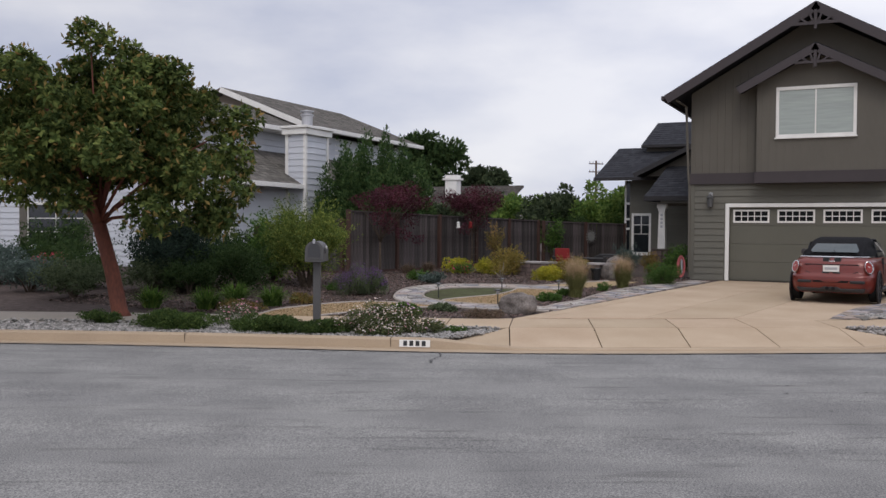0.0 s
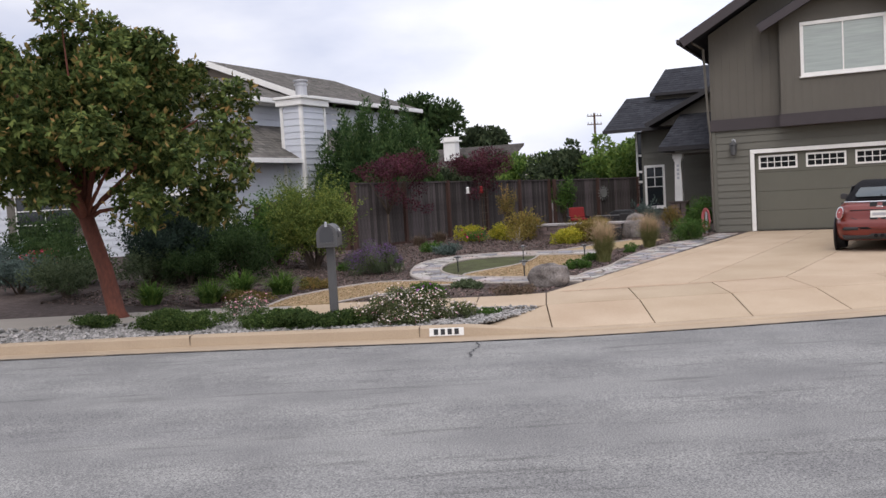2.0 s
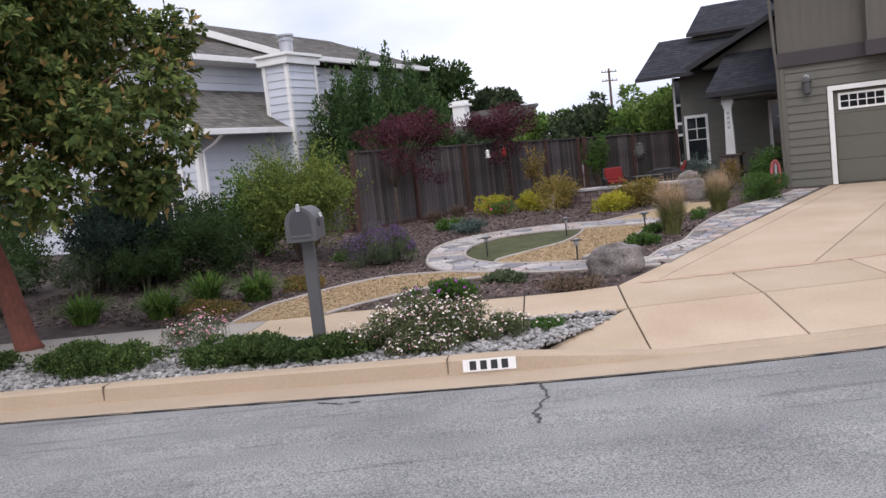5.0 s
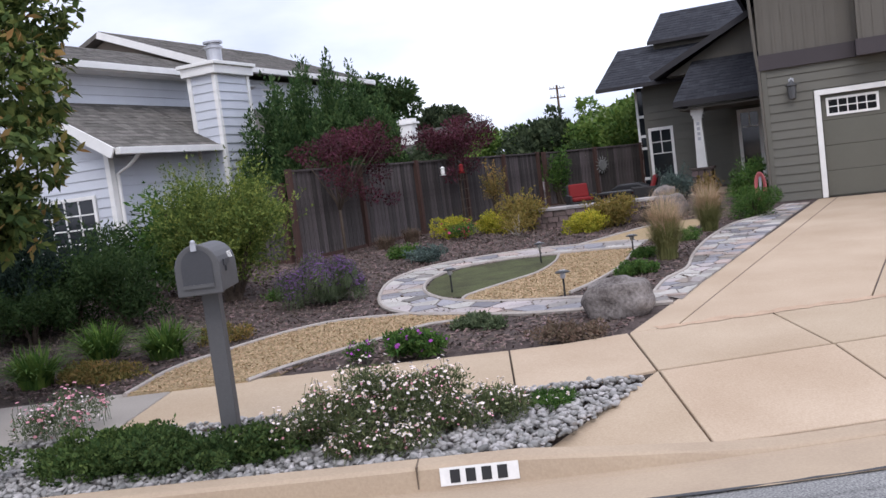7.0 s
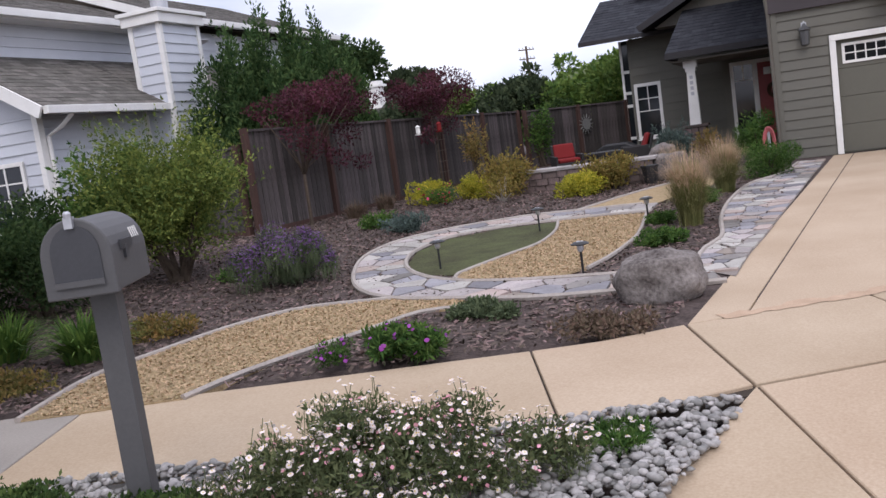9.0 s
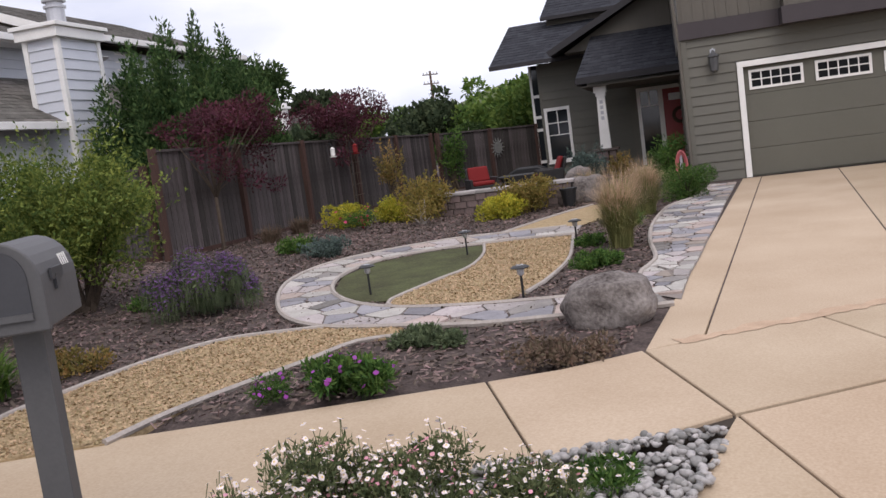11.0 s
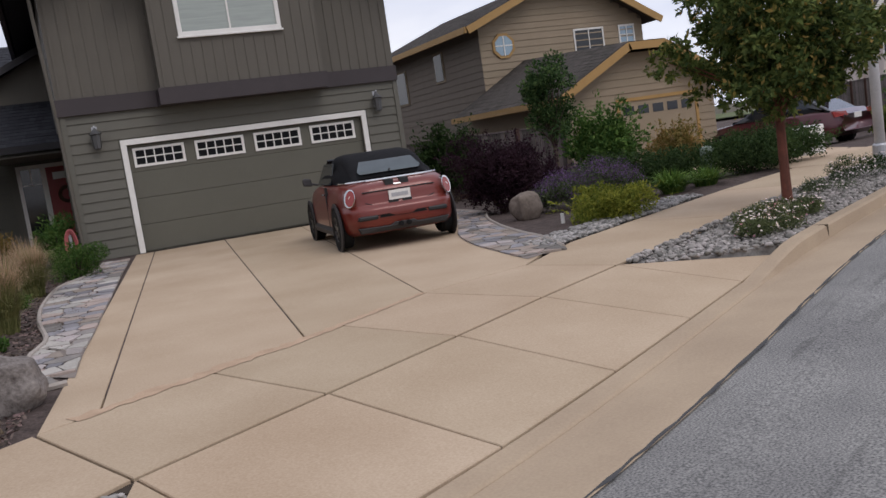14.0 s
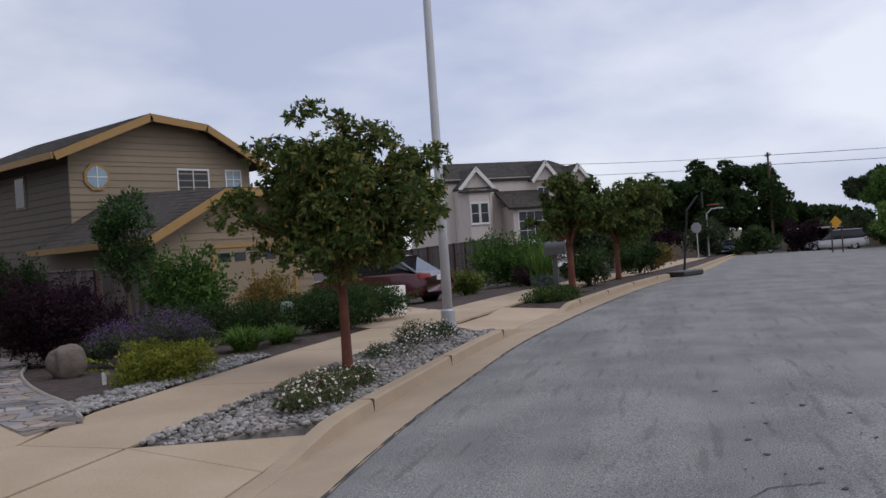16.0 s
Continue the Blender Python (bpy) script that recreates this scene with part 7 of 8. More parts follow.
def mailbox(x, y, turn, label, marks=True):
    """Built at the origin with its front towards -y, then placed."""
    t = thing("mailbox", (0, 0, 0), label, "mailbox")
    part("post", Shape().box(-0.058, 0.058, -0.05, 0.066, -0.4, 1.04), mail_m, t, "square grey post", bevel=0.006)
    prof = [(-0.145, 1.03), (0.145, 1.03), (0.145, 1.2)] + [(0.145 * math.cos(a), 1.2 + 0.165 * math.sin(a)) for a in np.linspace(0.2, math.pi - 0.2, 12)] + [(-0.145, 1.2)]
    part("body", Shape().extrude([(px, -0.24, pz) for px, pz in prof], (0, 0.5, 0)), mail_m, t, "", bevel=0.008)
    rim = [(px * 1.06, 1.03 + (pz - 1.03) * 1.04 - 0.006) for px, pz in prof]
    door = part("door", Shape().extrude([(px, -0.275, pz) for px, pz in rim], (0, 0.035, 0)), mail_m, t, "", bevel=0.008)
    inner = [(px * 0.72, 1.1 + (pz - 1.03) * 0.72) for px, pz in prof]
    part("panel", Shape().extrude([(px, -0.282, pz) for px, pz in inner], (0, 0.01, 0)), mail_dark, door, "dark recessed door panel")
    part("ledge", Shape().box(-0.105, 0.105, -0.29, -0.27, 1.075, 1.1), mail_m, door)
    part("catch", Shape().box(-0.018, 0.018, -0.3, -0.26, 1.33, 1.38).lathe([(0.016, 0), (0.018, 0.02), (0.01, 0.03)], (0, -0.29, 1.375), 8), galv, door, "bright metal catch")
    part("flag", Shape().box(0.146, 0.158, -0.1, -0.06, 1.16, 1.22).box(0.146, 0.156, -0.14, 0.02, 1.2, 1.245), mail_dark, t)
    if marks:
        for i in range(4):
            part("numeral_bar", Shape().obox(pose(0.141, 0.08 + i * 0.03, 1.235, 0, -14, 0), 0.004, 0.012, 0.05), white_paint, t)
    t.matrix_basis = pose(x, y, 0.255, 0, 0, turn)
    t.scale = (0.92, 0.92, 0.91)
    return t


mailbox(-3.64, 8.78, 24, "large grey mailbox on a square grey post beside the kerb")
mailbox(17.6, 18.55, 26, "dark mailbox on a post farther down the street", False)
plate = thing("kerb_plate", (-1.8, 8.43, 0.03), "white painted number panel on the kerb face", "sign")
a, b = along(-2.02, 8.36)[0] + 0.02, along(-1.6, 8.5)[0] + 0.02
pl = Shape()
for i in range(6):
    s = a + (b - a) * i / 5
    pl.v += [(*street(s, 0.008), 0.025), (*street(s, 0.024), 0.125)]
pl.f = [(i * 2 + 2, i * 2, i * 2 + 1, i * 2 + 3) for i in range(5)]
part("panel", pl, white_paint, plate)
for i in range(4):
    s0 = a + (b - a) * (0.13 + 0.2 * i)
    bar = Shape().add([(*street(s0, 0.006), 0.04), (*street(s0 + 0.055, 0.006), 0.04), (*street(s0 + 0.055, 0.018), 0.112), (*street(s0, 0.018), 0.112)], [(0, 1, 2, 3)])
    part("numeral_bar", bar, black_plastic, plate)
pole_grey = mat("dull_zinc_pole", (0.60, 0.60, 0.61), (0.48, 0.48, 0.50), 2, 30, 0.6, metal=0.15, bump=0.05)
lamp_post = thing("street_lamp", (11.72, 16.87, 0.1), "tall weathered galvanised steel street lamp post", "street lamp")
part("pole", Shape().tube([(11.72, 16.87, 0.05), (11.72, 16.87, 3), (11.72, 16.87, 6.2), (11.72, 16.87, 9)], [0.088, 0.08, 0.068, 0.055], 16), pole_grey, lamp_post, smooth=True)
part("base", Shape().lathe([(0.17, 0), (0.17, 0.03), (0.13, 0.06), (0.125, 0.35), (0.11, 0.38)], (11.72, 16.87, 0.08), 16), galv, lamp_post)
part("arm", Shape().tube([(11.72, 16.87, 8.8), (11.4, 16.3, 9.2), (10.6, 15.0, 9.3)], [0.05, 0.045, 0.04], 8), galv, lamp_post)
part("lamp_head", Shape().box(10.3, 10.7, 14.5, 15.2, 9.22, 9.36), galv, lamp_post)
box_m = mat("pale_green_utility_box", (0.20, 0.25, 0.20), (0.16, 0.20, 0.16), 3, 40, 0.6)
ub = thing("utility_pedestal", (10.1, 19.35, 0.0), "pale green utility pedestal among the plants", "utility box")
part("body", Shape().lathe([(0.13, 0), (0.13, 0.74), (0.105, 0.8), (0.02, 0.82)], (10.1, 19.35, -0.05), 14), box_m, ub)
ub2 = thing("utility_pedestal", (14.2, 20.8, 0), "pale utility box beside the neighbouring drive", "utility box")
part("body", Shape().box(13.9, 14.5, 20.6, 21.0, -0.3, 0.75), white_paint, ub2, bevel=0.03)


def rock(name, x, y, sx, sy, sz, material, label, seed, sink=0.12):
    """A rounded boulder with facets and pits."""
    rng = np.random.default_rng(seed)
    bm = bmesh.new()
    bmesh.ops.create_icosphere(bm, subdivisions=4, radius=1.0)
    off = Vector(rng.uniform(-20, 20, 3))
    for v in bm.verts:
        d = v.co.normalized()
        k = 1 + 0.3 * noise.noise(d * 1.3 + off) + 0.09 * noise.noise(d * 3.4 + off) + 0.03 * noise.noise(d * 9 + off)
        p = d * k
        box = max(abs(p.x), abs(p.y), abs(p.z) * 1.05)
        p = p * (0.62 + 0.38 / max(box, 0.3) * 0.9)
        v.co = Vector((p.x * sx / 2, p.y * sy / 2, p.z * sz / 2 + sz / 2 - sink * sz))
    me = bpy.data.meshes.new(name)
    bm.to_mesh(me)
    bm.free()
    me.materials.append(material)
    me.shade_smooth()
    ob = new(name, me)
    ob.location = (x, y, ground_at(x, y))
    WL[ob] = Vector(ob.location)
    return tagged(ob, label, "boulder")


lichen_m = mat("lichened_rock", (0.29, 0.258, 0.236), (0.05, 0.039, 0.035), 3.4, 34, 0.9, bump=1.0)
rock("boulder", -1.88, 12.72, 0.72, 0.55, 0.46, lichen_m, "rounded grey boulder with pale lichen beside the path", 5, 0.17)
rock("boulder", 5.45, 18.2, 0.5, 0.42, 0.5, mat("tan_rock", (0.22, 0.18, 0.15), (0.12, 0.095, 0.08), 5, 26, 0.9, bump=0.6), "tan boulder among the shrubs", 6)
rock("boulder", -2.9, 23.1, 0.75, 0.6, 0.6, lichen_m, "grey boulder at the end of the stone wall", 7)
rock("boulder", -3.2, 24.4, 0.6, 0.5, 0.75, lichen_m, "grey boulder near the patio", 8)


def path_lamp(x, y, turn, label):
    t = thing("path_lamp", (x, y, ground_at(x, y)), label, "garden lamp", "path lamps")
    z = ground_at(x, y)
    part("stake", Shape().tube([(x, y, z - 0.05), (x, y, z + 0.24)], 0.012, 8), black_plastic, t)
    part("lens", Shape().lathe([(0.018, 0), (0.03, 0.015), (0.035, 0.06), (0.03, 0.07)], (x, y, z + 0.24), 12), galv, t, "clear ribbed lens")
    cap = part("cap", Shape().lathe([(0.085, 0), (0.088, 0.008), (0.06, 0.022), (0.015, 0.03)], (x, y, z + 0.308), 16), black_plastic, t, "flat black cap")
    part("solar_cell", Shape().obox(pose(x, y, z + 0.332, 0, 0, turn), 0.06, 0.06, 0.006), galv, cap)
    return t


for x, y, a in ((-2.72, 13.78, 20), (-4.5, 14.72, 40), (-3.98, 17.1, 10), (-2.56, 17.1, 60)):
    path_lamp(x, y, a, "black solar path lamp on a stake")
stub = thing("pipe_stub", (5.3, 16.9, 0.2), "short white pipe standing in the mulch", "pipe")
part("pipe", Shape().tube([(5.3, 16.9, 0.1), (5.3, 16.9, 0.3)], 0.028, 10), white_paint, stub)

# ---- patio ----
wall_cap = mat("wall_cap_stone", (0.36, 0.33, 0.31), (0.25, 0.23, 0.22), 4, 30, 0.85, bump=0.3, piece=0.2)
gw = thing("garden_wall", (-4.5, 22.8, 0.2), "low stone-faced garden wall with a flat cap", "wall")
part("core", Shape().box(-5.9, -3.2, 22.75, 23.05, 0.1, 0.66), joint_dark, gw)
rnd = random.Random(9)
for k, z0 in enumerate(np.arange(0.16, 0.6, 0.125)):
    x = -5.92
    while x < -3.22:
        w = rnd.uniform(0.14, 0.34)
        part("stone", Shape().box(x, min(x + w - 0.015, -3.18), 22.7 - rnd.uniform(0, 0.03), 22.8, z0, z0 + 0.115), stone_m, gw)
        x += w
x = -5.98
while x < -3.2:
    w = rnd.uniform(0.4, 0.6)
    part("capstone", Shape().box(x, min(x + w - 0.008, -3.12), 22.66, 23.12, 0.66, 0.72), wall_cap, gw, bevel=0.008)
    x += w
pat = Shape().slab([(-7.3, 25.0), (-3.2, 24.2), (-3.3, 33.5), (-5.3, 33.6), (-7.3, 30.2)], 0.05, 0.22)
setting("patio", pat, mortar_m, "raised patio paved in grey", "patio")
wicker = mat("dark_wicker", (0.022, 0.019, 0.018), (0.012, 0.01, 0.01), 8, 60, 0.7, bump=0.6)
cushion = mat("red_cushion", (0.20, 0.022, 0.022), (0.15, 0.016, 0.016), 3, 50, 0.85, bump=0.2)


def patio_chair(x, y, turn, label):
    t = thing("patio_chair", (0, 0, 0), label, "chair", "patio chairs")
    part("seat", Shape().box(-0.32, 0.32, -0.32, 0.32, 0.22, 0.34), wicker, t, bevel=0.02)
    part("backrest", Shape().extrude([(-0.32, 0.26, 0.3), (0.32, 0.26, 0.3), (0.3, 0.4, 0.78), (-0.3, 0.4, 0.78)], (0, 0.07, 0)), wicker, t, bevel=0.02)
    for sx in (-0.36, 0.3):
        part("armrest", Shape().box(sx, sx + 0.07, -0.32, 0.34, 0.2, 0.52), wicker, t, bevel=0.02)
    for sx in (-0.28, 0.28):
        for sy in (-0.28, 0.28):
            part("leg", Shape().box(sx - 0.025, sx + 0.025, sy - 0.025, sy + 0.025, 0, 0.24), wicker, t)
    part("seat_cushion", Shape().box(-0.28, 0.28, -0.3, 0.24, 0.34, 0.44), cushion, t, "thick red seat cushion", bevel=0.04)
    part("back_cushion", Shape().extrude([(-0.27, 0.16, 0.44), (0.27, 0.16, 0.44), (0.26, 0.3, 0.8), (-0.26, 0.3, 0.8)], (0, 0.09, 0)), cushion, t, "red back cushion", bevel=0.04)
    t.matrix_basis = pose(x, y, 0.22, 0, 0, turn)


patio_chair(-5.9, 27.6, 25, "dark wicker patio chair with red cushions")
patio_chair(-4.3, 28.2, -75, "dark wicker patio chair turned aside with red cushions")
tb = thing("patio_table", (-5.0, 28.6, 0.22), "low dark patio table", "table")
part("tabletop", Shape().box(-5.6, -4.4, 28.2, 29.0, 0.62, 0.67), wicker, tb, bevel=0.01)
for sx in (-5.5, -4.5):
    for sy in (28.3, 28.9):
        part("leg", Shape().box(sx - 0.03, sx + 0.03, sy - 0.03, sy + 0.03, 0.22, 0.62), wicker, tb)
grill = thing("covered_barbecue", (-5.3, 31.5, 0.22), "barbecue under a dark cover on the patio", "barbecue")
part("cover", Shape().extrude([(-5.9, 31.2, 0.22), (-4.7, 31.2, 0.22), (-4.75, 31.2, 0.62), (-5.0, 31.2, 0.74), (-5.6, 31.2, 0.74), (-5.85, 31.2, 0.62)], (0, 0.6, 0)), black_plastic, grill, bevel=0.04)
pot = thing("plant_pot", (-3.2, 22.4, 0.25), "black plastic pot beside the wall", "pot", "pots")
part("pot", Shape().lathe([(0.11, 0), (0.15, 0.3), (0.165, 0.3), (0.165, 0.34), (0.14, 0.34)], (-3.2, 22.4, 0.24), 14), black_plastic, pot)
sun_m = mat("weathered_metal_ornament", (0.28, 0.28, 0.26), (0.18, 0.18, 0.17), 6, 30, 0.6, metal=0.4)
sunburst = thing("sun_ornament", (-6.35, 32.4, 1.35), "round metal sun ornament on the fence", "ornament")
d = Vector((2.25, 3.8, 0)).normalized()
nv = Vector((d.y, -d.x, 0))
cpt = Vector((-6.35, 32.3, 1.4)) + nv * 0.1
disc = [tuple(cpt + d * 0.17 * math.cos(t) + Vector((0, 0, 0.17 * math.sin(t)))) for t in np.linspace(0, 2 * math.pi, 16, endpoint=False)]
part("disc", Shape().extrude(disc, nv * 0.03), sun_m, sunburst)
for i in range(14):
    t = 2 * math.pi * i / 14
    r0, r1 = (cpt + d * k * math.cos(t) + Vector((0, 0, k * math.sin(t))) for k in (0.19, 0.3))
    part("ray", Shape().tube([tuple(r0), tuple(r1)], [0.022, 0.005], 5), sun_m, sunburst)
tre = thing("trellis", (-7.3, 24.4, 0.3), "thin wooden trellis against the fence", "trellis")
for i in range(4):
    y0 = 24.1 + i * 0.2
    part("upright", Shape().tube([(-8.0, y0, 0.3), (-8.0, y0, 2.15)], 0.008, 6), mat("weathered_trellis_wood", (0.13, 0.10, 0.08), (0.08, 0.06, 0.05), 5, 30, 0.9), tre)
for i in range(7):
    part("rung", Shape().tube([(-7.985, 24.05, 0.6 + i * 0.24), (-7.985, 24.75, 0.6 + i * 0.24)], 0.006, 6), mat("weathered_trellis_wood", (0.13, 0.10, 0.08), (0.08, 0.06, 0.05), 5, 30, 0.9), tre)
for x, y, m, lab in ((-7.4, 22.6, cushion, "red hummingbird feeder hanging on a hook"), (-8.15, 23.3, white_paint, "pale hanging bird feeder")):
    fd = thing("bird_feeder", (x, y, 0.3), lab, "bird feeder", "bird feeders")
    part("hook", Shape().tube([(x, y, 0.2), (x, y, 1.95), (x + 0.06, y, 2.02), (x + 0.12, y, 1.95)], 0.008, 6), black_plastic, fd)
    part("bottle", Shape().lathe([(0.02, 0), (0.05, 0.02), (0.045, 0.14), (0.06, 0.15), (0.01, 0.19)], (x + 0.12, y, 1.74), 10), m, fd)
    part("tray", Shape().lathe([(0.07, 0), (0.08, 0.02), (0.03, 0.025)], (x + 0.12, y, 1.72), 10), m, fd)
hose = thing("garden_hose", (-1.15, 24.35, 0.25), "pale red coiled hose hanging on a stand by the garage corner", "hose")
hose_m = mat("faded_red_hose", (0.46, 0.12, 0.12), (0.38, 0.09, 0.095), 6, 30, 0.6)
for i in range(4):
    w = 0.07 + i * 0.014
    ring = [(-1.12 + w * math.sin(t), 24.22 - i * 0.018, 0.62 - (0.24 + i * 0.025) * math.cos(t)) for t in np.linspace(0, 2 * math.pi, 24)]
    part("coil", Shape().tube(ring, 0.014, 6, False), hose_m, hose)
part("stand", Shape().box(-1.15, -1.1, 24.26, 24.32, 0.2, 0.92), galv, hose)

# ---- cars ----


def ring_pts(y, half, z0, z1, top_half, r=0.1, n=5):
    """A rounded cross-section of a car's body at y: wide below, narrower above."""
    pts = []
    for cx, cz, a0 in ((half - r, z0 + r, -90), (top_half - r, z1 - r, 0)):
        for i in range(n + 1):
            a = math.radians(a0 + 90 * i / n)
            pts.append((cx + r * math.cos(a), y, cz + r * math.sin(a)))
    mid = [((half + 0.02), y, (z0 * 0.45 + z1 * 0.55))]
    pts = pts[: n + 1] + mid + pts[n + 1:]
    return pts + [(-x, yy, z) for x, yy, z in reversed(pts)]


def loft(rings):
    sh, n = Shape(), len(rings[0])
    for r in rings:
        sh.v += r
    for i in range(len(rings) - 1):
        for j in range(n):
            q = (j + 1) % n
            sh.f.append((i * n + j, i * n + q, (i + 1) * n + q, (i + 1) * n + j))
    sh.f.append(tuple(range(n)))
    sh.f.append(tuple((len(rings) - 1) * n + j for j in reversed(range(n))))
    return sh


def turned_x(profile, cx, cy, cz, seg=28):
    """Turned about an axle along x: (radius, offset) pairs."""
    sh = Shape()
    for r, o in profile:
        for j in range(seg):
            t = 2 * math.pi * j / seg
            sh.v.append((cx + o, cy + r * math.cos(t), cz + r * math.sin(t)))
    for i in range(len(profile) - 1):
        for j in range(seg):
            q = (j + 1) % seg
            sh.f.append((i * seg + j, i * seg + q, (i + 1) * seg + q, (i + 1) * seg + j))
    return sh


tyre_m = mat("tyre_rubber", (0.018, 0.018, 0.018), (0.012, 0.012, 0.012), 8, 60, 0.85, bump=0.2)
rim_m = mat("dark_alloy", (0.10, 0.10, 0.105), None, 4, 30, 0.35, metal=0.8)
alloy_m = mat("silver_alloy", (0.45, 0.45, 0.46), None, 4, 30, 0.3, metal=0.9)
chrome = mat("chrome", (0.75, 0.75, 0.76), None, 4, 30, 0.12, metal=1.0, bump=0)
tail_m = mat("red_lamp_lens", (0.34, 0.06, 0.055), (0.26, 0.04, 0.04), 20, 60, 0.15, bump=0, coat=0.5)
fabric_m = mat("black_soft_top", (0.014, 0.014, 0.016), (0.009, 0.009, 0.01), 10, 90, 0.9, bump=0.25)
rear_glass = mat("soft_top_window", (0.05, 0.068, 0.075), (0.035, 0.05, 0.056), 2, 6, 0.08, bump=0, coat=0.6)


def wheel(parent, x, y, r, w, rim):
    s = 1 if x > 0 else -1
    wh = part("wheel", turned_x([(r * 0.62, -w / 2), (r * 0.93, -w / 2), (r, -w * 0.36), (r, w * 0.36), (r * 0.93, w / 2), (r * 0.62, w / 2)], x, y, r), tyre_m, parent, "black tyre", smooth=False)
    part("rim", turned_x([(r * 0.64, s * w * 0.3), (r * 0.64, s * w * 0.48), (r * 0.56, s * w * 0.42), (r * 0.2, s * w * 0.3), (0.001, s * w * 0.34)], x, y, r), rim, wh)
    for i in range(5):
        t = 2 * math.pi * i / 5
        part("spoke", Shape().obox(pose(x + s * w * 0.36, y, r) @ pose(0, 0, 0, math.degrees(t), 0, 0), 0.03, 0.05, r * 0.6), rim, wh)
    return wh


def convertible(x, y, z, turn):
    paint = mat("copper_red_paint", (0.165, 0.024, 0.016), (0.135, 0.019, 0.012), 3, 200, 0.32, metal=0.15, bump=0.0, coat=0.3)
    flare = mat("dark_wheel_flare", (0.03, 0.027, 0.028), None, 4, 50, 0.6)
    under_m = mat("matt_black_skirt", (0.014, 0.013, 0.013), None, 4, 50, 0.9)
    t = thing("convertible_car", (0, 0, 0), "small copper-red convertible with a closed black soft top on the drive", "car")
    levels = [(0.19, 0.78, -1.70, 1.75), (0.25, 0.82, -1.82, 1.84), (0.33, 0.835, -1.872, 1.87), (0.42, 0.84, -1.885, 1.875), (0.53, 0.842, -1.885, 1.875), (0.58, 0.84, -1.868, 1.86), (0.60, 0.835, -1.82, 1.85),
              (0.64, 0.832, -1.80, 1.83), (0.72, 0.826, -1.795, 1.79), (0.80, 0.81, -1.775, 1.70), (0.86, 0.79, -1.745, 1.55), (0.905, 0.76, -1.70, 1.32), (0.935, 0.725, -1.635, 1.08), (0.952, 0.68, -1.55, 0.95), (0.96, 0.6, -1.45, 0.85)]
    shell, seg = Shape(), 72
    for z_l, w_l, r_l, f_l in levels:
        for k in range(seg):
            ca, sa = math.cos(2 * math.pi * k / seg), math.sin(2 * math.pi * k / seg)
            e = 2 / (6.5 if sa < 0 else 4.5)
            shell.v.append((w_l * math.copysign(abs(ca) ** e, ca), (f_l + r_l) / 2 + (f_l - r_l) / 2 * math.copysign(abs(sa) ** e, sa), z_l))
    for a in range(len(levels) - 1):
        shell.f += [(a * seg + k, a * seg + (k + 1) % seg, (a + 1) * seg + (k + 1) % seg, (a + 1) * seg + k) for k in range(seg)]
    shell.f += [tuple(reversed(range(seg))), tuple((len(levels) - 1) * seg + k for k in range(seg))]
    body = part("body", shell, paint, t, "copper-red bodywork", smooth=True)
    roof = [(-1.42, 0.62, 0.72, 1.0, 0.60), (-1.32, 0.64, 0.72, 1.1, 0.585), (-1.05, 0.67, 0.72, 1.27, 0.575), (-0.75, 0.685, 0.72, 1.36, 0.57), (-0.3, 0.69, 0.72, 1.395, 0.57), (0.15, 0.69, 0.72, 1.38, 0.565), (0.42, 0.69, 0.72, 1.31, 0.56)]
    top = part("soft_top", loft([ring_pts(*s, r=0.15) for s in roof]), fabric_m, t, "black fabric soft top", smooth=True)
    part("rear_window", Shape().extrude([(-0.44, -1.375, 1.05), (0.44, -1.375, 1.05), (0.47, -1.345, 1.09), (0.39, -1.17, 1.235), (-0.39, -1.17, 1.235), (-0.47, -1.345, 1.09)], (0, -0.03, 0.015)), rear_glass, top, "grey plastic rear window")
    part("windscreen", Shape().extrude([(-0.66, 0.88, 0.92), (0.66, 0.88, 0.92), (0.56, 0.45, 1.33), (-0.56, 0.45, 1.33)], (0, 0.02, 0.02)), glass_dark, t)
    for s in (-1, 1):
        part("side_window", Shape().extrude([(s * 0.72, 0.7, 0.95), (s * 0.72, -0.55, 0.95), (s * 0.63, -0.5, 1.28), (s * 0.62, 0.4, 1.28)], (s * 0.015, 0, 0.004)), glass_dark, t)
        part("door_line", Shape().box(min(s * 0.8, s * 0.843), max(s * 0.8, s * 0.843), -0.56, -0.55, 0.3, 0.93), black_plastic, t)
        part("door_handle", Shape().box(min(s * 0.83, s * 0.865), max(s * 0.83, s * 0.865), -0.48, -0.34, 0.8, 0.825), chrome, t, bevel=0.005)
        mir = part("mirror", Shape().extrude([(s * 0.86, 0.45, 0.95), (s * 1.0, 0.43, 0.97), (s * 1.01, 0.44, 1.07), (s * 0.97, 0.45, 1.1), (s * 0.87, 0.46, 1.08)], (0, 0.1, 0)), flare, t, bevel=0.02)
        part("arm", Shape().tube([(s * 0.76, 0.52, 0.96), (s * 0.9, 0.5, 1.0)], 0.018, 6), flare, mir)
        for wy in (-1.22, 1.24):
            wheel(t, s * 0.765, wy, 0.305, 0.2, rim_m)
            part("wheel_well", turned_x([(0.001, s * 0.085), (0.33, s * 0.085), (0.345, s * 0.05)], s * 0.765, wy, 0.315), under_m, t, "black wheel housing")
            part("wheel_flare", turned_x([(0.32, s * 0.05), (0.375, s * 0.07), (0.38, s * 0.088), (0.325, s * 0.1), (0.32, s * 0.05)], s * 0.765, wy, 0.315), flare, t)
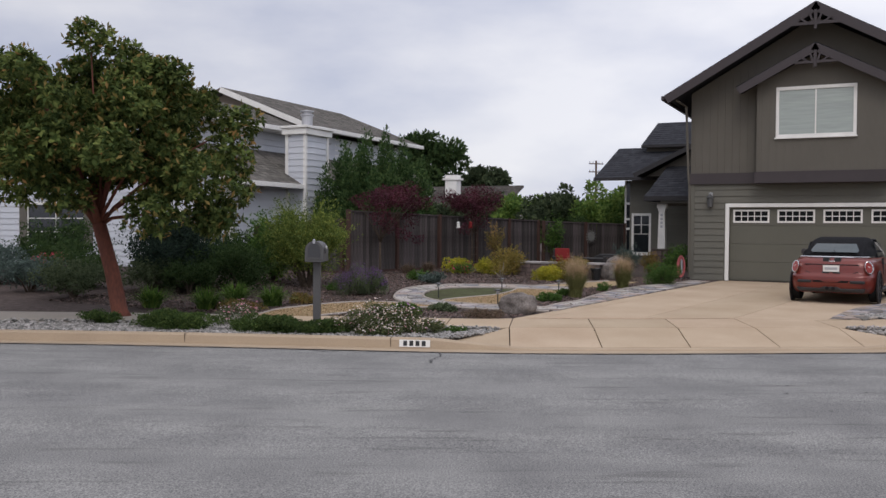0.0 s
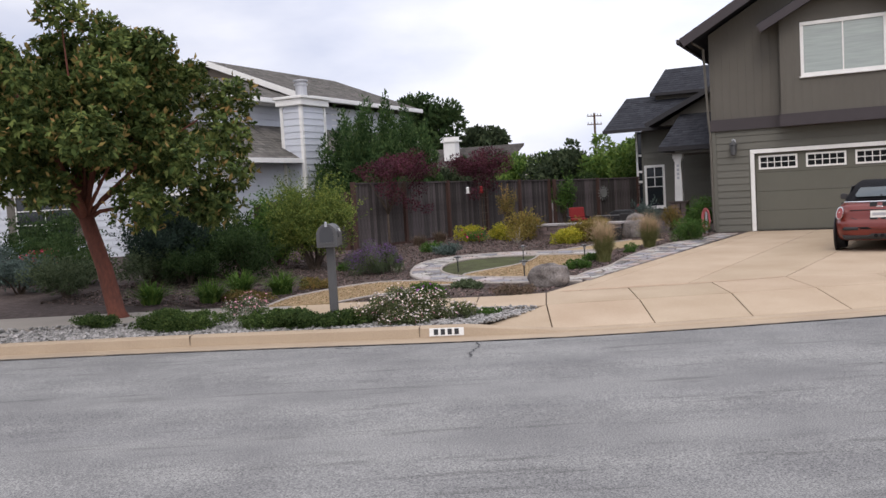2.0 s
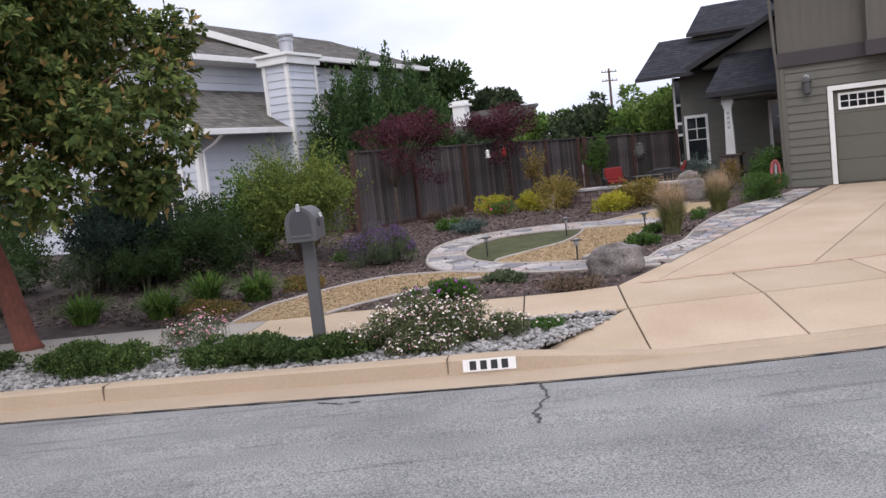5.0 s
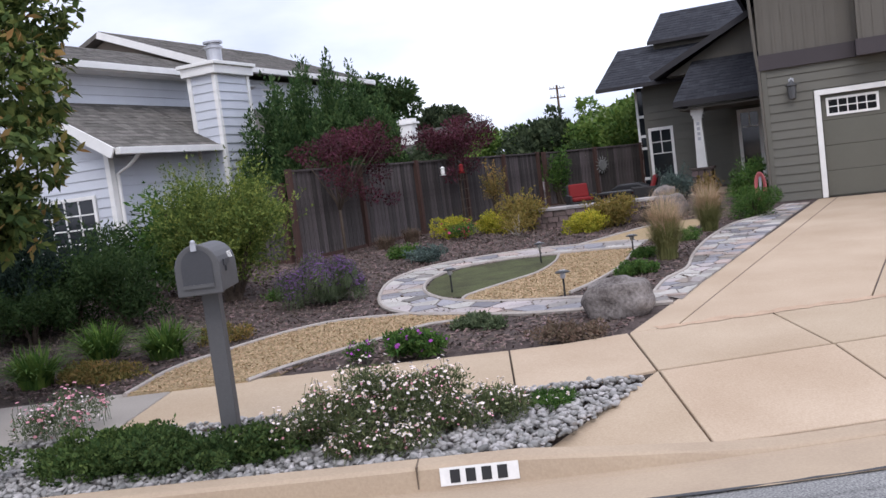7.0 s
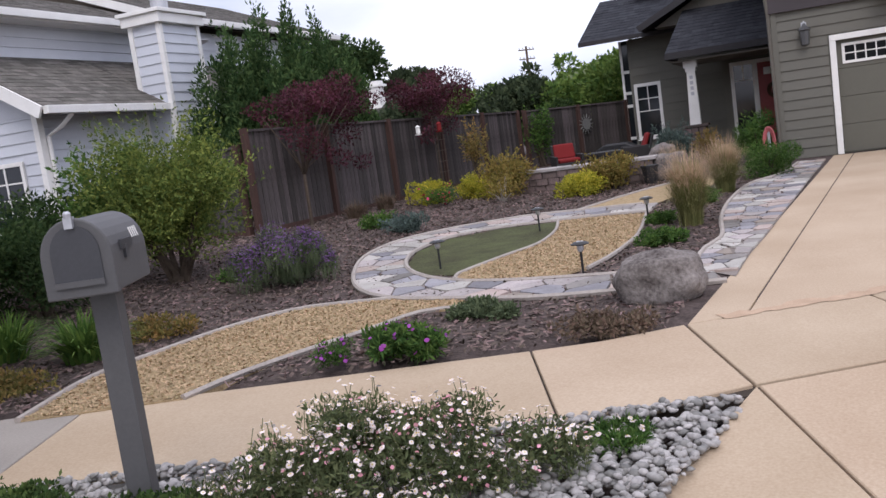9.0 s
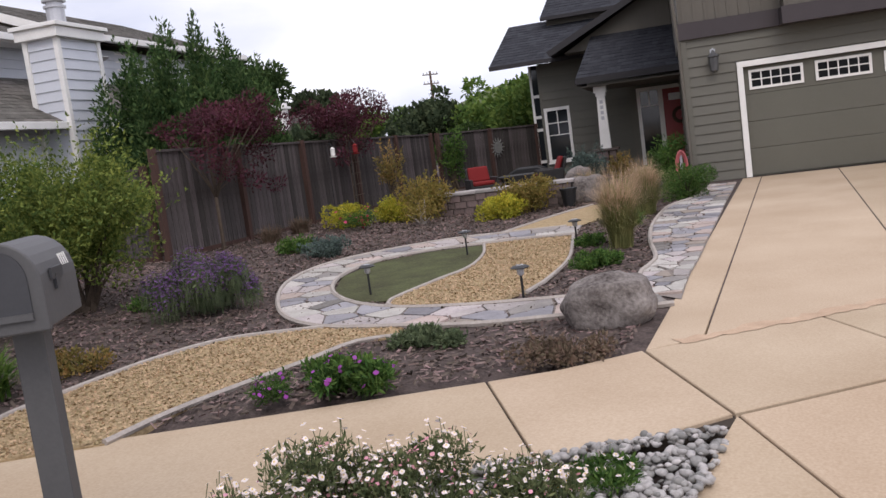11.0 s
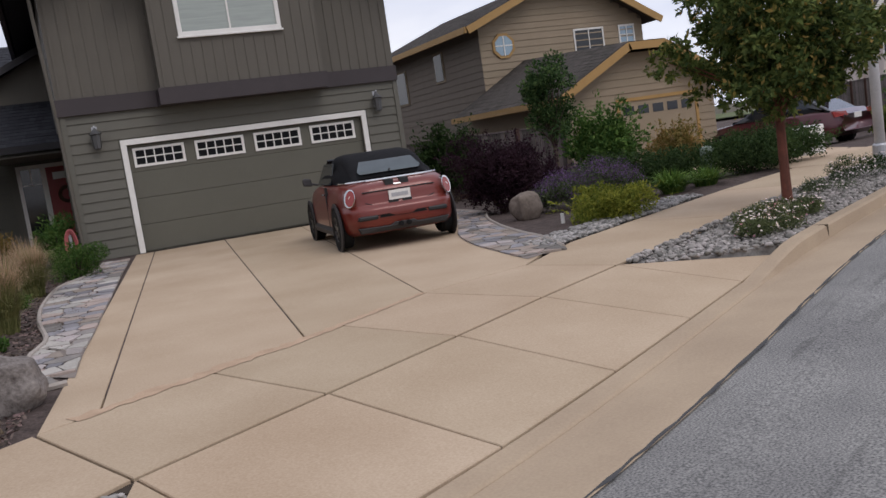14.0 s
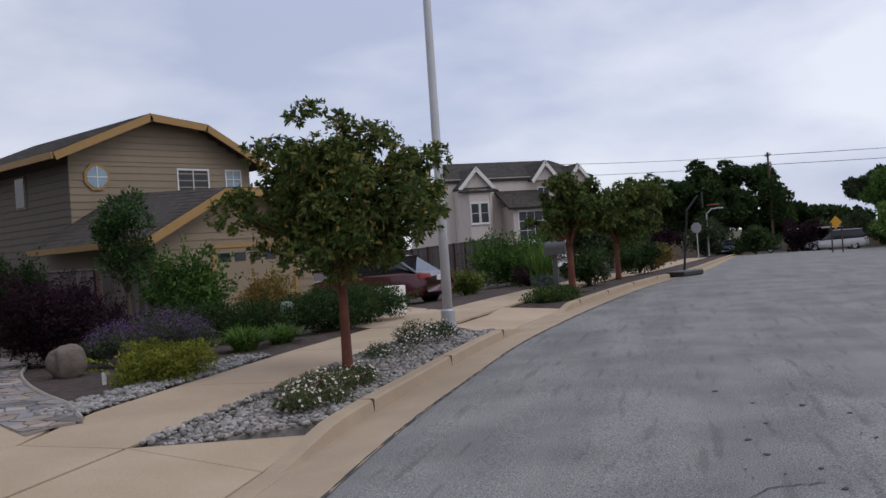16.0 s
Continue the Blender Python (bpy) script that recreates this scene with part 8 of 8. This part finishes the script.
        bez = [(s * (0.69 + 0.075 * math.cos(a) - 0.02 * math.sin(a)), -1.665 + 0.05 * math.cos(a), 0.755 + 0.135 * math.sin(a)) for a in np.linspace(0, 2 * math.pi, 18, endpoint=False)]
        tl = part("tail_lamp", Shape().extrude(bez, (s * 0.02, -0.1, 0)), chrome, t, "chrome-ringed rear lamp", bevel=0.01)
        lens = [(s * (0.7 + 0.057 * math.cos(a) - 0.018 * math.sin(a)), -1.76 + 0.04 * math.cos(a), 0.755 + 0.112 * math.sin(a)) for a in np.linspace(0, 2 * math.pi, 16, endpoint=False)]
        part("lens", Shape().extrude(lens, (s * 0.005, -0.022, 0)), tail_m, tl, "red lens")
        white = [(s * (0.693 + 0.034 * math.cos(a)), -1.775 + 0.02 * math.cos(a), 0.745 + 0.045 * math.sin(a)) for a in np.linspace(0, 2 * math.pi, 14, endpoint=False)]
        part("reversing_lens", Shape().extrude(white, (0, -0.012, 0)), white_paint, tl)
        part("stripe", Shape().box(min(s * 0.05, s * 0.17), max(s * 0.05, s * 0.17), -1.735, -1.5, 0.83, 0.953), black_plastic, t)
        part("bumper_vent", Shape().box(min(s * 0.36, s * 0.64), max(s * 0.36, s * 0.64), -1.897, -1.75, 0.41, 0.475), black_plastic, t, bevel=0.02)
        part("exhaust", Shape().tube([(s * 0.055, -1.7, 0.3), (s * 0.055, -1.92, 0.3)], 0.036, 12), under_m, t)
    part("boot_step", Shape().tube([(-0.5, -1.798, 0.66), (-0.38, -1.803, 0.612), (0.38, -1.803, 0.612), (0.5, -1.798, 0.66)], 0.006, 6), black_plastic, t, "dark seam round the boot lid")
    part("bumper_insert", Shape().extrude([(-0.66, -1.86, 0.42), (0.66, -1.86, 0.42), (0.6, -1.885, 0.47), (0.2, -1.892, 0.47), (0.12, -1.9, 0.43), (-0.12, -1.9, 0.43), (-0.2, -1.892, 0.47), (-0.6, -1.885, 0.47)], (0, 0.12, 0)), under_m, t, "dark mesh strip across the bumper")
    part("diffuser", Shape().extrude([(-0.62, -1.84, 0.22), (0.62, -1.84, 0.22), (0.66, -1.86, 0.31), (0.2, -1.875, 0.3), (0.14, -1.88, 0.34), (-0.14, -1.88, 0.34), (-0.2, -1.875, 0.3), (-0.66, -1.86, 0.31)], (0, 0.3, 0)), flare, t, "dark grey lower valance", bevel=0.015)
    part("sill", loft([ring_pts(-1.2, 0.845, 0.17, 0.33, 0.84, 0.04), ring_pts(1.2, 0.845, 0.17, 0.33, 0.84, 0.04)]), flare, t, "dark lower sill")
    part("aerial", Shape().tube([(0, -1.3, 1.06), (0, -1.42, 1.1)], 0.012, 6), black_plastic, t)
    part("boot_line", Shape().box(-0.52, 0.52, -1.784, -1.7, 0.80, 0.815), black_plastic, t)
    part("plate_recess", Shape().box(-0.17, -0.03, -1.812, -1.7, 0.605, 0.655).box(0.03, 0.17, -1.812, -1.7, 0.605, 0.655), black_plastic, t)
    pl = part("number_plate", Shape().box(-0.155, 0.155, -1.818, -1.76, 0.655, 0.79), white_paint, t, "white number plate")
    part("number_bar", Shape().box(-0.12, 0.12, -1.822, -1.815, 0.695, 0.75), galv, pl)
    part("badge", Shape().box(-0.06, 0.06, -1.752, -1.7, 0.862, 0.885), chrome, t, bevel=0.008)
    part("beltline_trim", Shape().tube([(-0.7, -1.0, 0.965), (-0.66, -1.42, 0.965), (-0.4, -1.58, 0.965), (0.4, -1.58, 0.965), (0.66, -1.42, 0.965), (0.7, -1.0, 0.965)], 0.016, 8), chrome, t, "bright belt trim round the hood")
    t.matrix_basis = pose(x, y, z, 0, 0, turn)
    t.scale = (1.02, 1.0, 0.98)
    return t


convertible(3.42, 19.55, 0.21, -7)


def sedan(x, y, z, turn, colour, label, length=4.85, high=1.46, suv=0.0):
    """A four-door car, plain enough for the distance."""
    m = mat("car_paint_" + "_".join(str(int(c * 1000)) for c in colour), colour, None, 3, 100, 0.3, metal=0.2, bump=0, coat=0.7)
    h, half = high, 0.9
    t = thing("parked_car", (0, 0, 0), label, "car")
    L = length / 2
    part("body", loft([ring_pts(*s, r=0.14) for s in ((-L, 0.7, 0.4, 0.85 + suv * 0.2, 0.62), (-L + 0.2, 0.85, 0.27, 0.98 + suv * 0.1, 0.74), (-L + 0.9, half, 0.22, 1.0, 0.8), (0, half, 0.2, 0.96, 0.8), (L - 1.3, half, 0.22, 0.92, 0.78), (L - 0.3, 0.82, 0.28, 0.8, 0.66), (L, 0.66, 0.4, 0.66, 0.5))]), m, t, "", smooth=True)
    part("cabin", loft([ring_pts(*s, r=0.1) for s in ((-L + 0.35 - suv * 0.2, 0.7, 0.88, 0.96 + suv * 0.35, 0.66), (-L + 1.1 - suv * 0.7, 0.74, 0.88, h - 0.06, 0.6), (-L + 1.9, 0.76, 0.88, h, 0.6), (0.1, 0.76, 0.88, h - 0.02, 0.6), (1.15, 0.74, 0.88, 0.94, 0.66))]), glass_dark, t, "dark glazed cabin", smooth=True)
    part("roof", loft([ring_pts(*s, r=0.04) for s in ((-L + 1.15 - suv * 0.7, 0.6, h - 0.08, h + 0.005, 0.57), (-L + 1.9, 0.63, h - 0.06, h + 0.02, 0.58), (0.15, 0.62, h - 0.08, h + 0.005, 0.57))]), m, t, "", smooth=True)
    for s in (-1, 1):
        for wy in (-L + 0.95, L - 0.95):
            wheel(t, s * 0.8, wy, 0.33, 0.21, alloy_m)
        part("tail_lamp", Shape().extrude([(s * 0.45, -L + 0.02, 0.82), (s * 0.84, -L + 0.16, 0.8), (s * 0.85, -L + 0.2, 0.95), (s * 0.5, -L + 0.05, 0.94)], (0, -0.05, 0)), tail_m, t)
    part("number_plate", Shape().box(-0.16, 0.16, -L - 0.02, -L + 0.03, 0.72, 0.86), white_paint, t)
    t.matrix_basis = pose(x, y, z, 0, 0, turn)
    return t


sedan(18.55, 25.9, lot_z(18.5, 25.4) + 0.03, 8, (0.09, 0.012, 0.02), "dark burgundy saloon parked on the neighbouring drive")
sedan(81.6, 42.7, 0.06, 115, (0.05, 0.08, 0.11), "dark blue car facing down the street at the kerb", 4.6)
sedan(80.8, 39.6, 0.06, 20, (0.03, 0.03, 0.032), "black car crossing at the far junction", 4.6)
sedan(84.4, 37.0, 0.06, -70, (0.75, 0.75, 0.75), "white car at the far junction", 4.5, 1.6, 1.0)
sedan(82.3, 32.8, 0.06, 10, (0.5, 0.5, 0.5), "pale pickup parked beyond the junction", 5.2, 1.8, 1.0)
sedan(32, 29.8, 0.1, -10, (0.7, 0.7, 0.7), "white car on a drive behind the shrubs", 4.5, 1.5)

# ---- far street furniture ----
sign_y = mat("yellow_sign", (0.75, 0.38, 0.02), (0.68, 0.33, 0.02), 2, 30, 0.5)
ds = thing("warning_sign", (65, 27.2, 0.1), "yellow diamond warning sign on two posts", "road sign")
part("panel", Shape().extrude([(65.2, 27.2 + 0.48, 2.2), (65.0, 27.2, 2.68), (64.8, 27.2 - 0.48, 2.2), (65, 27.2, 1.72)], (0.04, 0, 0)), sign_y, ds)
for dy in (-0.35, 0.35):
    part("post", Shape().tube([(65.1, 27.2 + dy, 0), (65.1, 27.2 + dy, 2.2)], 0.05, 6), bark_grey, ds)
ss = thing("stop_sign", (56.5, 33.6, 0.1), "stop sign seen from behind on a pole", "road sign")
part("pole", Shape().tube([(56.5, 33.6, 0), (56.5, 33.6, 2.6)], 0.04, 6), galv, ss)
part("panel", Shape().extrude([(56.46, 33.6 + 0.38 * math.cos(math.pi / 8 + i * math.pi / 4), 2.3 + 0.38 * math.sin(math.pi / 8 + i * math.pi / 4)) for i in range(8)], (-0.03, 0.01, 0)), galv, ss)
for x, y, h, dx, dy in ((70.0, 44.0, 6.5, 0.3, -0.9), (72.5, 40.3, 4.2, 0.5, -0.9)):
    fl = thing("street_lamp", (x, y, 0.1), "distant street lamp with a curved arm", "street lamp", "far street lamps")
    part("pole", Shape().tube([(x, y, 0), (x, y, h * 0.9), (x + dx * 0.4, y + dy * 0.4, h), (x + dx, y + dy, h * 1.02)], [0.08, 0.06, 0.05, 0.05], 8), galv, fl)
    part("lamp_head", Shape().box(x + dx - 0.2, x + dx + 0.2, y + dy - 0.35, y + dy, h, h + 0.12), galv, fl)
pole_m = mat("utility_pole_wood", (0.13, 0.085, 0.06), (0.09, 0.06, 0.045), 3, 20, 0.9)
ups = []
for x, y, h in ((92, 42.2, 10.5), (-23.5, 92.5, 9.3), (150, 0, 12)):
    up = thing("utility_pole", (x, y, 0), "brown wooden utility pole with cross-arms", "utility pole", "utility poles")
    part("pole", Shape().tube([(x, y, -0.5), (x, y, h)], [0.17, 0.11], 8), pole_m, up)
    for zz in (h - 0.4, h - 1.3):
        part("cross_arm", Shape().obox(pose(x, y, zz, 0, 0, 40), 1.7, 0.1, 0.1), pole_m, up)
        for k in (-0.75, -0.35, 0.35, 0.75):
            part("insulator", Shape().tube([(x + k * 0.766, y + k * 0.643, zz + 0.1), (x + k * 0.766, y + k * 0.643, zz + 0.3)], 0.05, 6), galv, up)
wires = thing("overhead_wires", (92, 42.2, 8), "thin dark overhead wires strung between poles", "wires")
for z0, z1 in ((10.2, 12.0), (9.2, 10.6)):
    pts = [(92 + (150 - 92) * t, 42.2 - 42.2 * t, z0 + (z1 - z0) * t - 1.2 * t * (1 - t)) for t in np.linspace(0, 1, 12)]
    part("wire", Shape().tube(pts, 0.03, 5), black_plastic, wires)
    pts = [(92 - 52 * t, 42.2 + 10 * t, z0 - 1.2 * t - 1.5 * t * (1 - t)) for t in np.linspace(0, 1, 12)]
    part("wire", Shape().tube(pts, 0.02, 5), black_plastic, wires)
hoop = thing("basketball_hoop", (28.6, 20.9, 0.05), "portable basketball hoop standing at the kerb", "basketball hoop")
part("base", Shape().box(27.7, 29.2, 20.3, 21.0, 0.03, 0.22), black_plastic, hoop, bevel=0.05)
part("pole", Shape().tube([(28.7, 20.8, 0.1), (28.8, 20.6, 2.3), (29.1, 20.3, 2.8)], 0.04, 8), black_plastic, hoop)
part("backboard", Shape().obox(pose(29.2, 20.2, 2.35, 0, 0, 27), 0.9, 0.05, 0.55), glass_dark, hoop)
ringp = [(29.4 + 0.22 * math.cos(t), 19.9 + 0.22 * math.sin(t), 2.45) for t in np.linspace(0, 2 * math.pi, 16)]
part("ring", Shape().tube(ringp, 0.015, 6, False), tail_m, hoop)
fw = thing("far_wall", (78, 48, 0), "long low grey boundary wall beyond the junction", "wall")
part("wall", Shape().extrude([(66, 53, -0.3), (100, 30, -0.3), (100, 30, 1.3), (66, 53, 1.3)], (0.2, 0.3, 0)), taupe_siding, fw)
fh = thing("far_house", (92, 24, 0), "distant pale house at the far corner of the junction", "house")
part("wall", Shape().box(90, 100, 20, 30, -0.5, 3.4), pink_siding, fh)
roof_slab(fh, [(89.3, 19.5, 3.3), (89.3, 30.5, 3.3), (95, 30.5, 5.6), (95, 19.5, 5.6)], 0.15, roof_taupe, "roof", 0.3)
garage_far = thing("far_garage", (84, 33, 0), "low open carport beyond the junction", "carport")
part("roof", Shape().box(82, 90, 33, 37, 2.1, 2.22), pink_siding, garage_far)
for x, y in ((82.3, 33.3), (82.3, 36.7), (89.7, 33.3), (89.7, 36.7)):
    part("post", Shape().box(x - 0.08, x + 0.08, y - 0.08, y + 0.08, -0.3, 2.1), bark_grey, garage_far)
# marks in the asphalt
seal_m = mat("asphalt_patch", (0.085, 0.084, 0.085), (0.055, 0.055, 0.056), 6, 60, 0.9, bump=0.3, object_space=False)
rnd = random.Random(31)


def road_z(n):
    return 0.022 + (0.05 - 0.022) * min(1, max(0, (-n - 0.5) / 1.5)) + 0.008 * max(0, -n - 2)


def crack(pts, width):
    sh = Shape()
    fine = []
    for (s0, n0), (s1, n1) in zip(pts, pts[1:]):
        for k in range(8):
            t = k / 8
            fine.append((s0 + (s1 - s0) * t + rnd.uniform(-0.02, 0.02), n0 + (n1 - n0) * t + rnd.uniform(-0.015, 0.015)))
    for i, (s, n) in enumerate(fine):
        w = width * rnd.uniform(0.4, 1.2)
        x, y = street(s, n)
        x2, y2 = street(s + w, n + w * 0.3)
        sh.v += [(x, y, road_z(n) + 0.006), (x2, y2, road_z(n) + 0.006)]
    sh.f = [(i * 2, i * 2 + 1, i * 2 + 3, i * 2 + 2) for i in range(len(fine) - 1)]
    return tagged(part("road_mark_crack", sh, seal_m), "dark crack in the asphalt beside the gutter", "road mark", kind="structure")


crack([(0.45, -0.5), (0.5, -0.9), (0.4, -1.3), (0.45, -1.6)], 0.02)
crack([(-1.25, -0.62), (-1.05, -0.7), (-0.9, -0.66)], 0.05)
crack([(5.5, -3.0), (5.9, -3.2), (6.0, -3.6)], 0.015)
for i in range(70):
    s, n = rnd.uniform(3.5, 9.5), rnd.uniform(-4.8, -3.0)
    x, y = street(s, n)
    r = 0.01 + 0.03 * rnd.random() ** 3
    blot = Shape().add([(x + r * rnd.uniform(0.6, 1.2) * math.cos(t), y + r * rnd.uniform(0.5, 1.1) * math.sin(t), road_z(n) + 0.006) for t in np.linspace(0, 2 * math.pi, 8, endpoint=False)], [tuple(range(8))])
    tagged(part("road_mark_spot", blot, seal_m), "dark oil spot on the asphalt", "road mark", kind="structure")
edge_line = Shape()
for i, s in enumerate(np.arange(-30, 40, 0.12)):
    w = rnd.uniform(0.005, 0.03)
    edge_line.v += [(*street(s, -0.5 - w), 0.034), (*street(s, -0.505 + rnd.uniform(0, 0.012)), 0.036)]
edge_line.f = [(i * 2, i * 2 + 1, i * 2 + 3, i * 2 + 2) for i in range(len(edge_line.v) // 2 - 1)]
setting("road_mark_edge", edge_line, seal_m, "ragged dark seam between asphalt and gutter", "road mark")

# ---- the street falls gently towards the junction ----


def fall(x):
    return 0.021 * min(max(0.0, x - 26), 70)


bpy.context.view_layer.update()
for ob in list(bpy.data.objects):
    if ob.parent is not None or ob.type == "LIGHT" or ob.name in ("ground", "backdrop_hill") or ob == cam:
        continue
    if ob.type == "MESH" and ob.get("kind") == "structure":
        for sheet in [ob, *ob.children]:
            base_x = sheet.matrix_world.translation.x
            if max(corner[0] for corner in sheet.bound_box) + base_x > 26:
                for vert in sheet.data.vertices:
                    vert.co.z -= fall(base_x + vert.co.x)
    elif ob.location.x > 26:
        ob.location.z -= fall(ob.location.x)
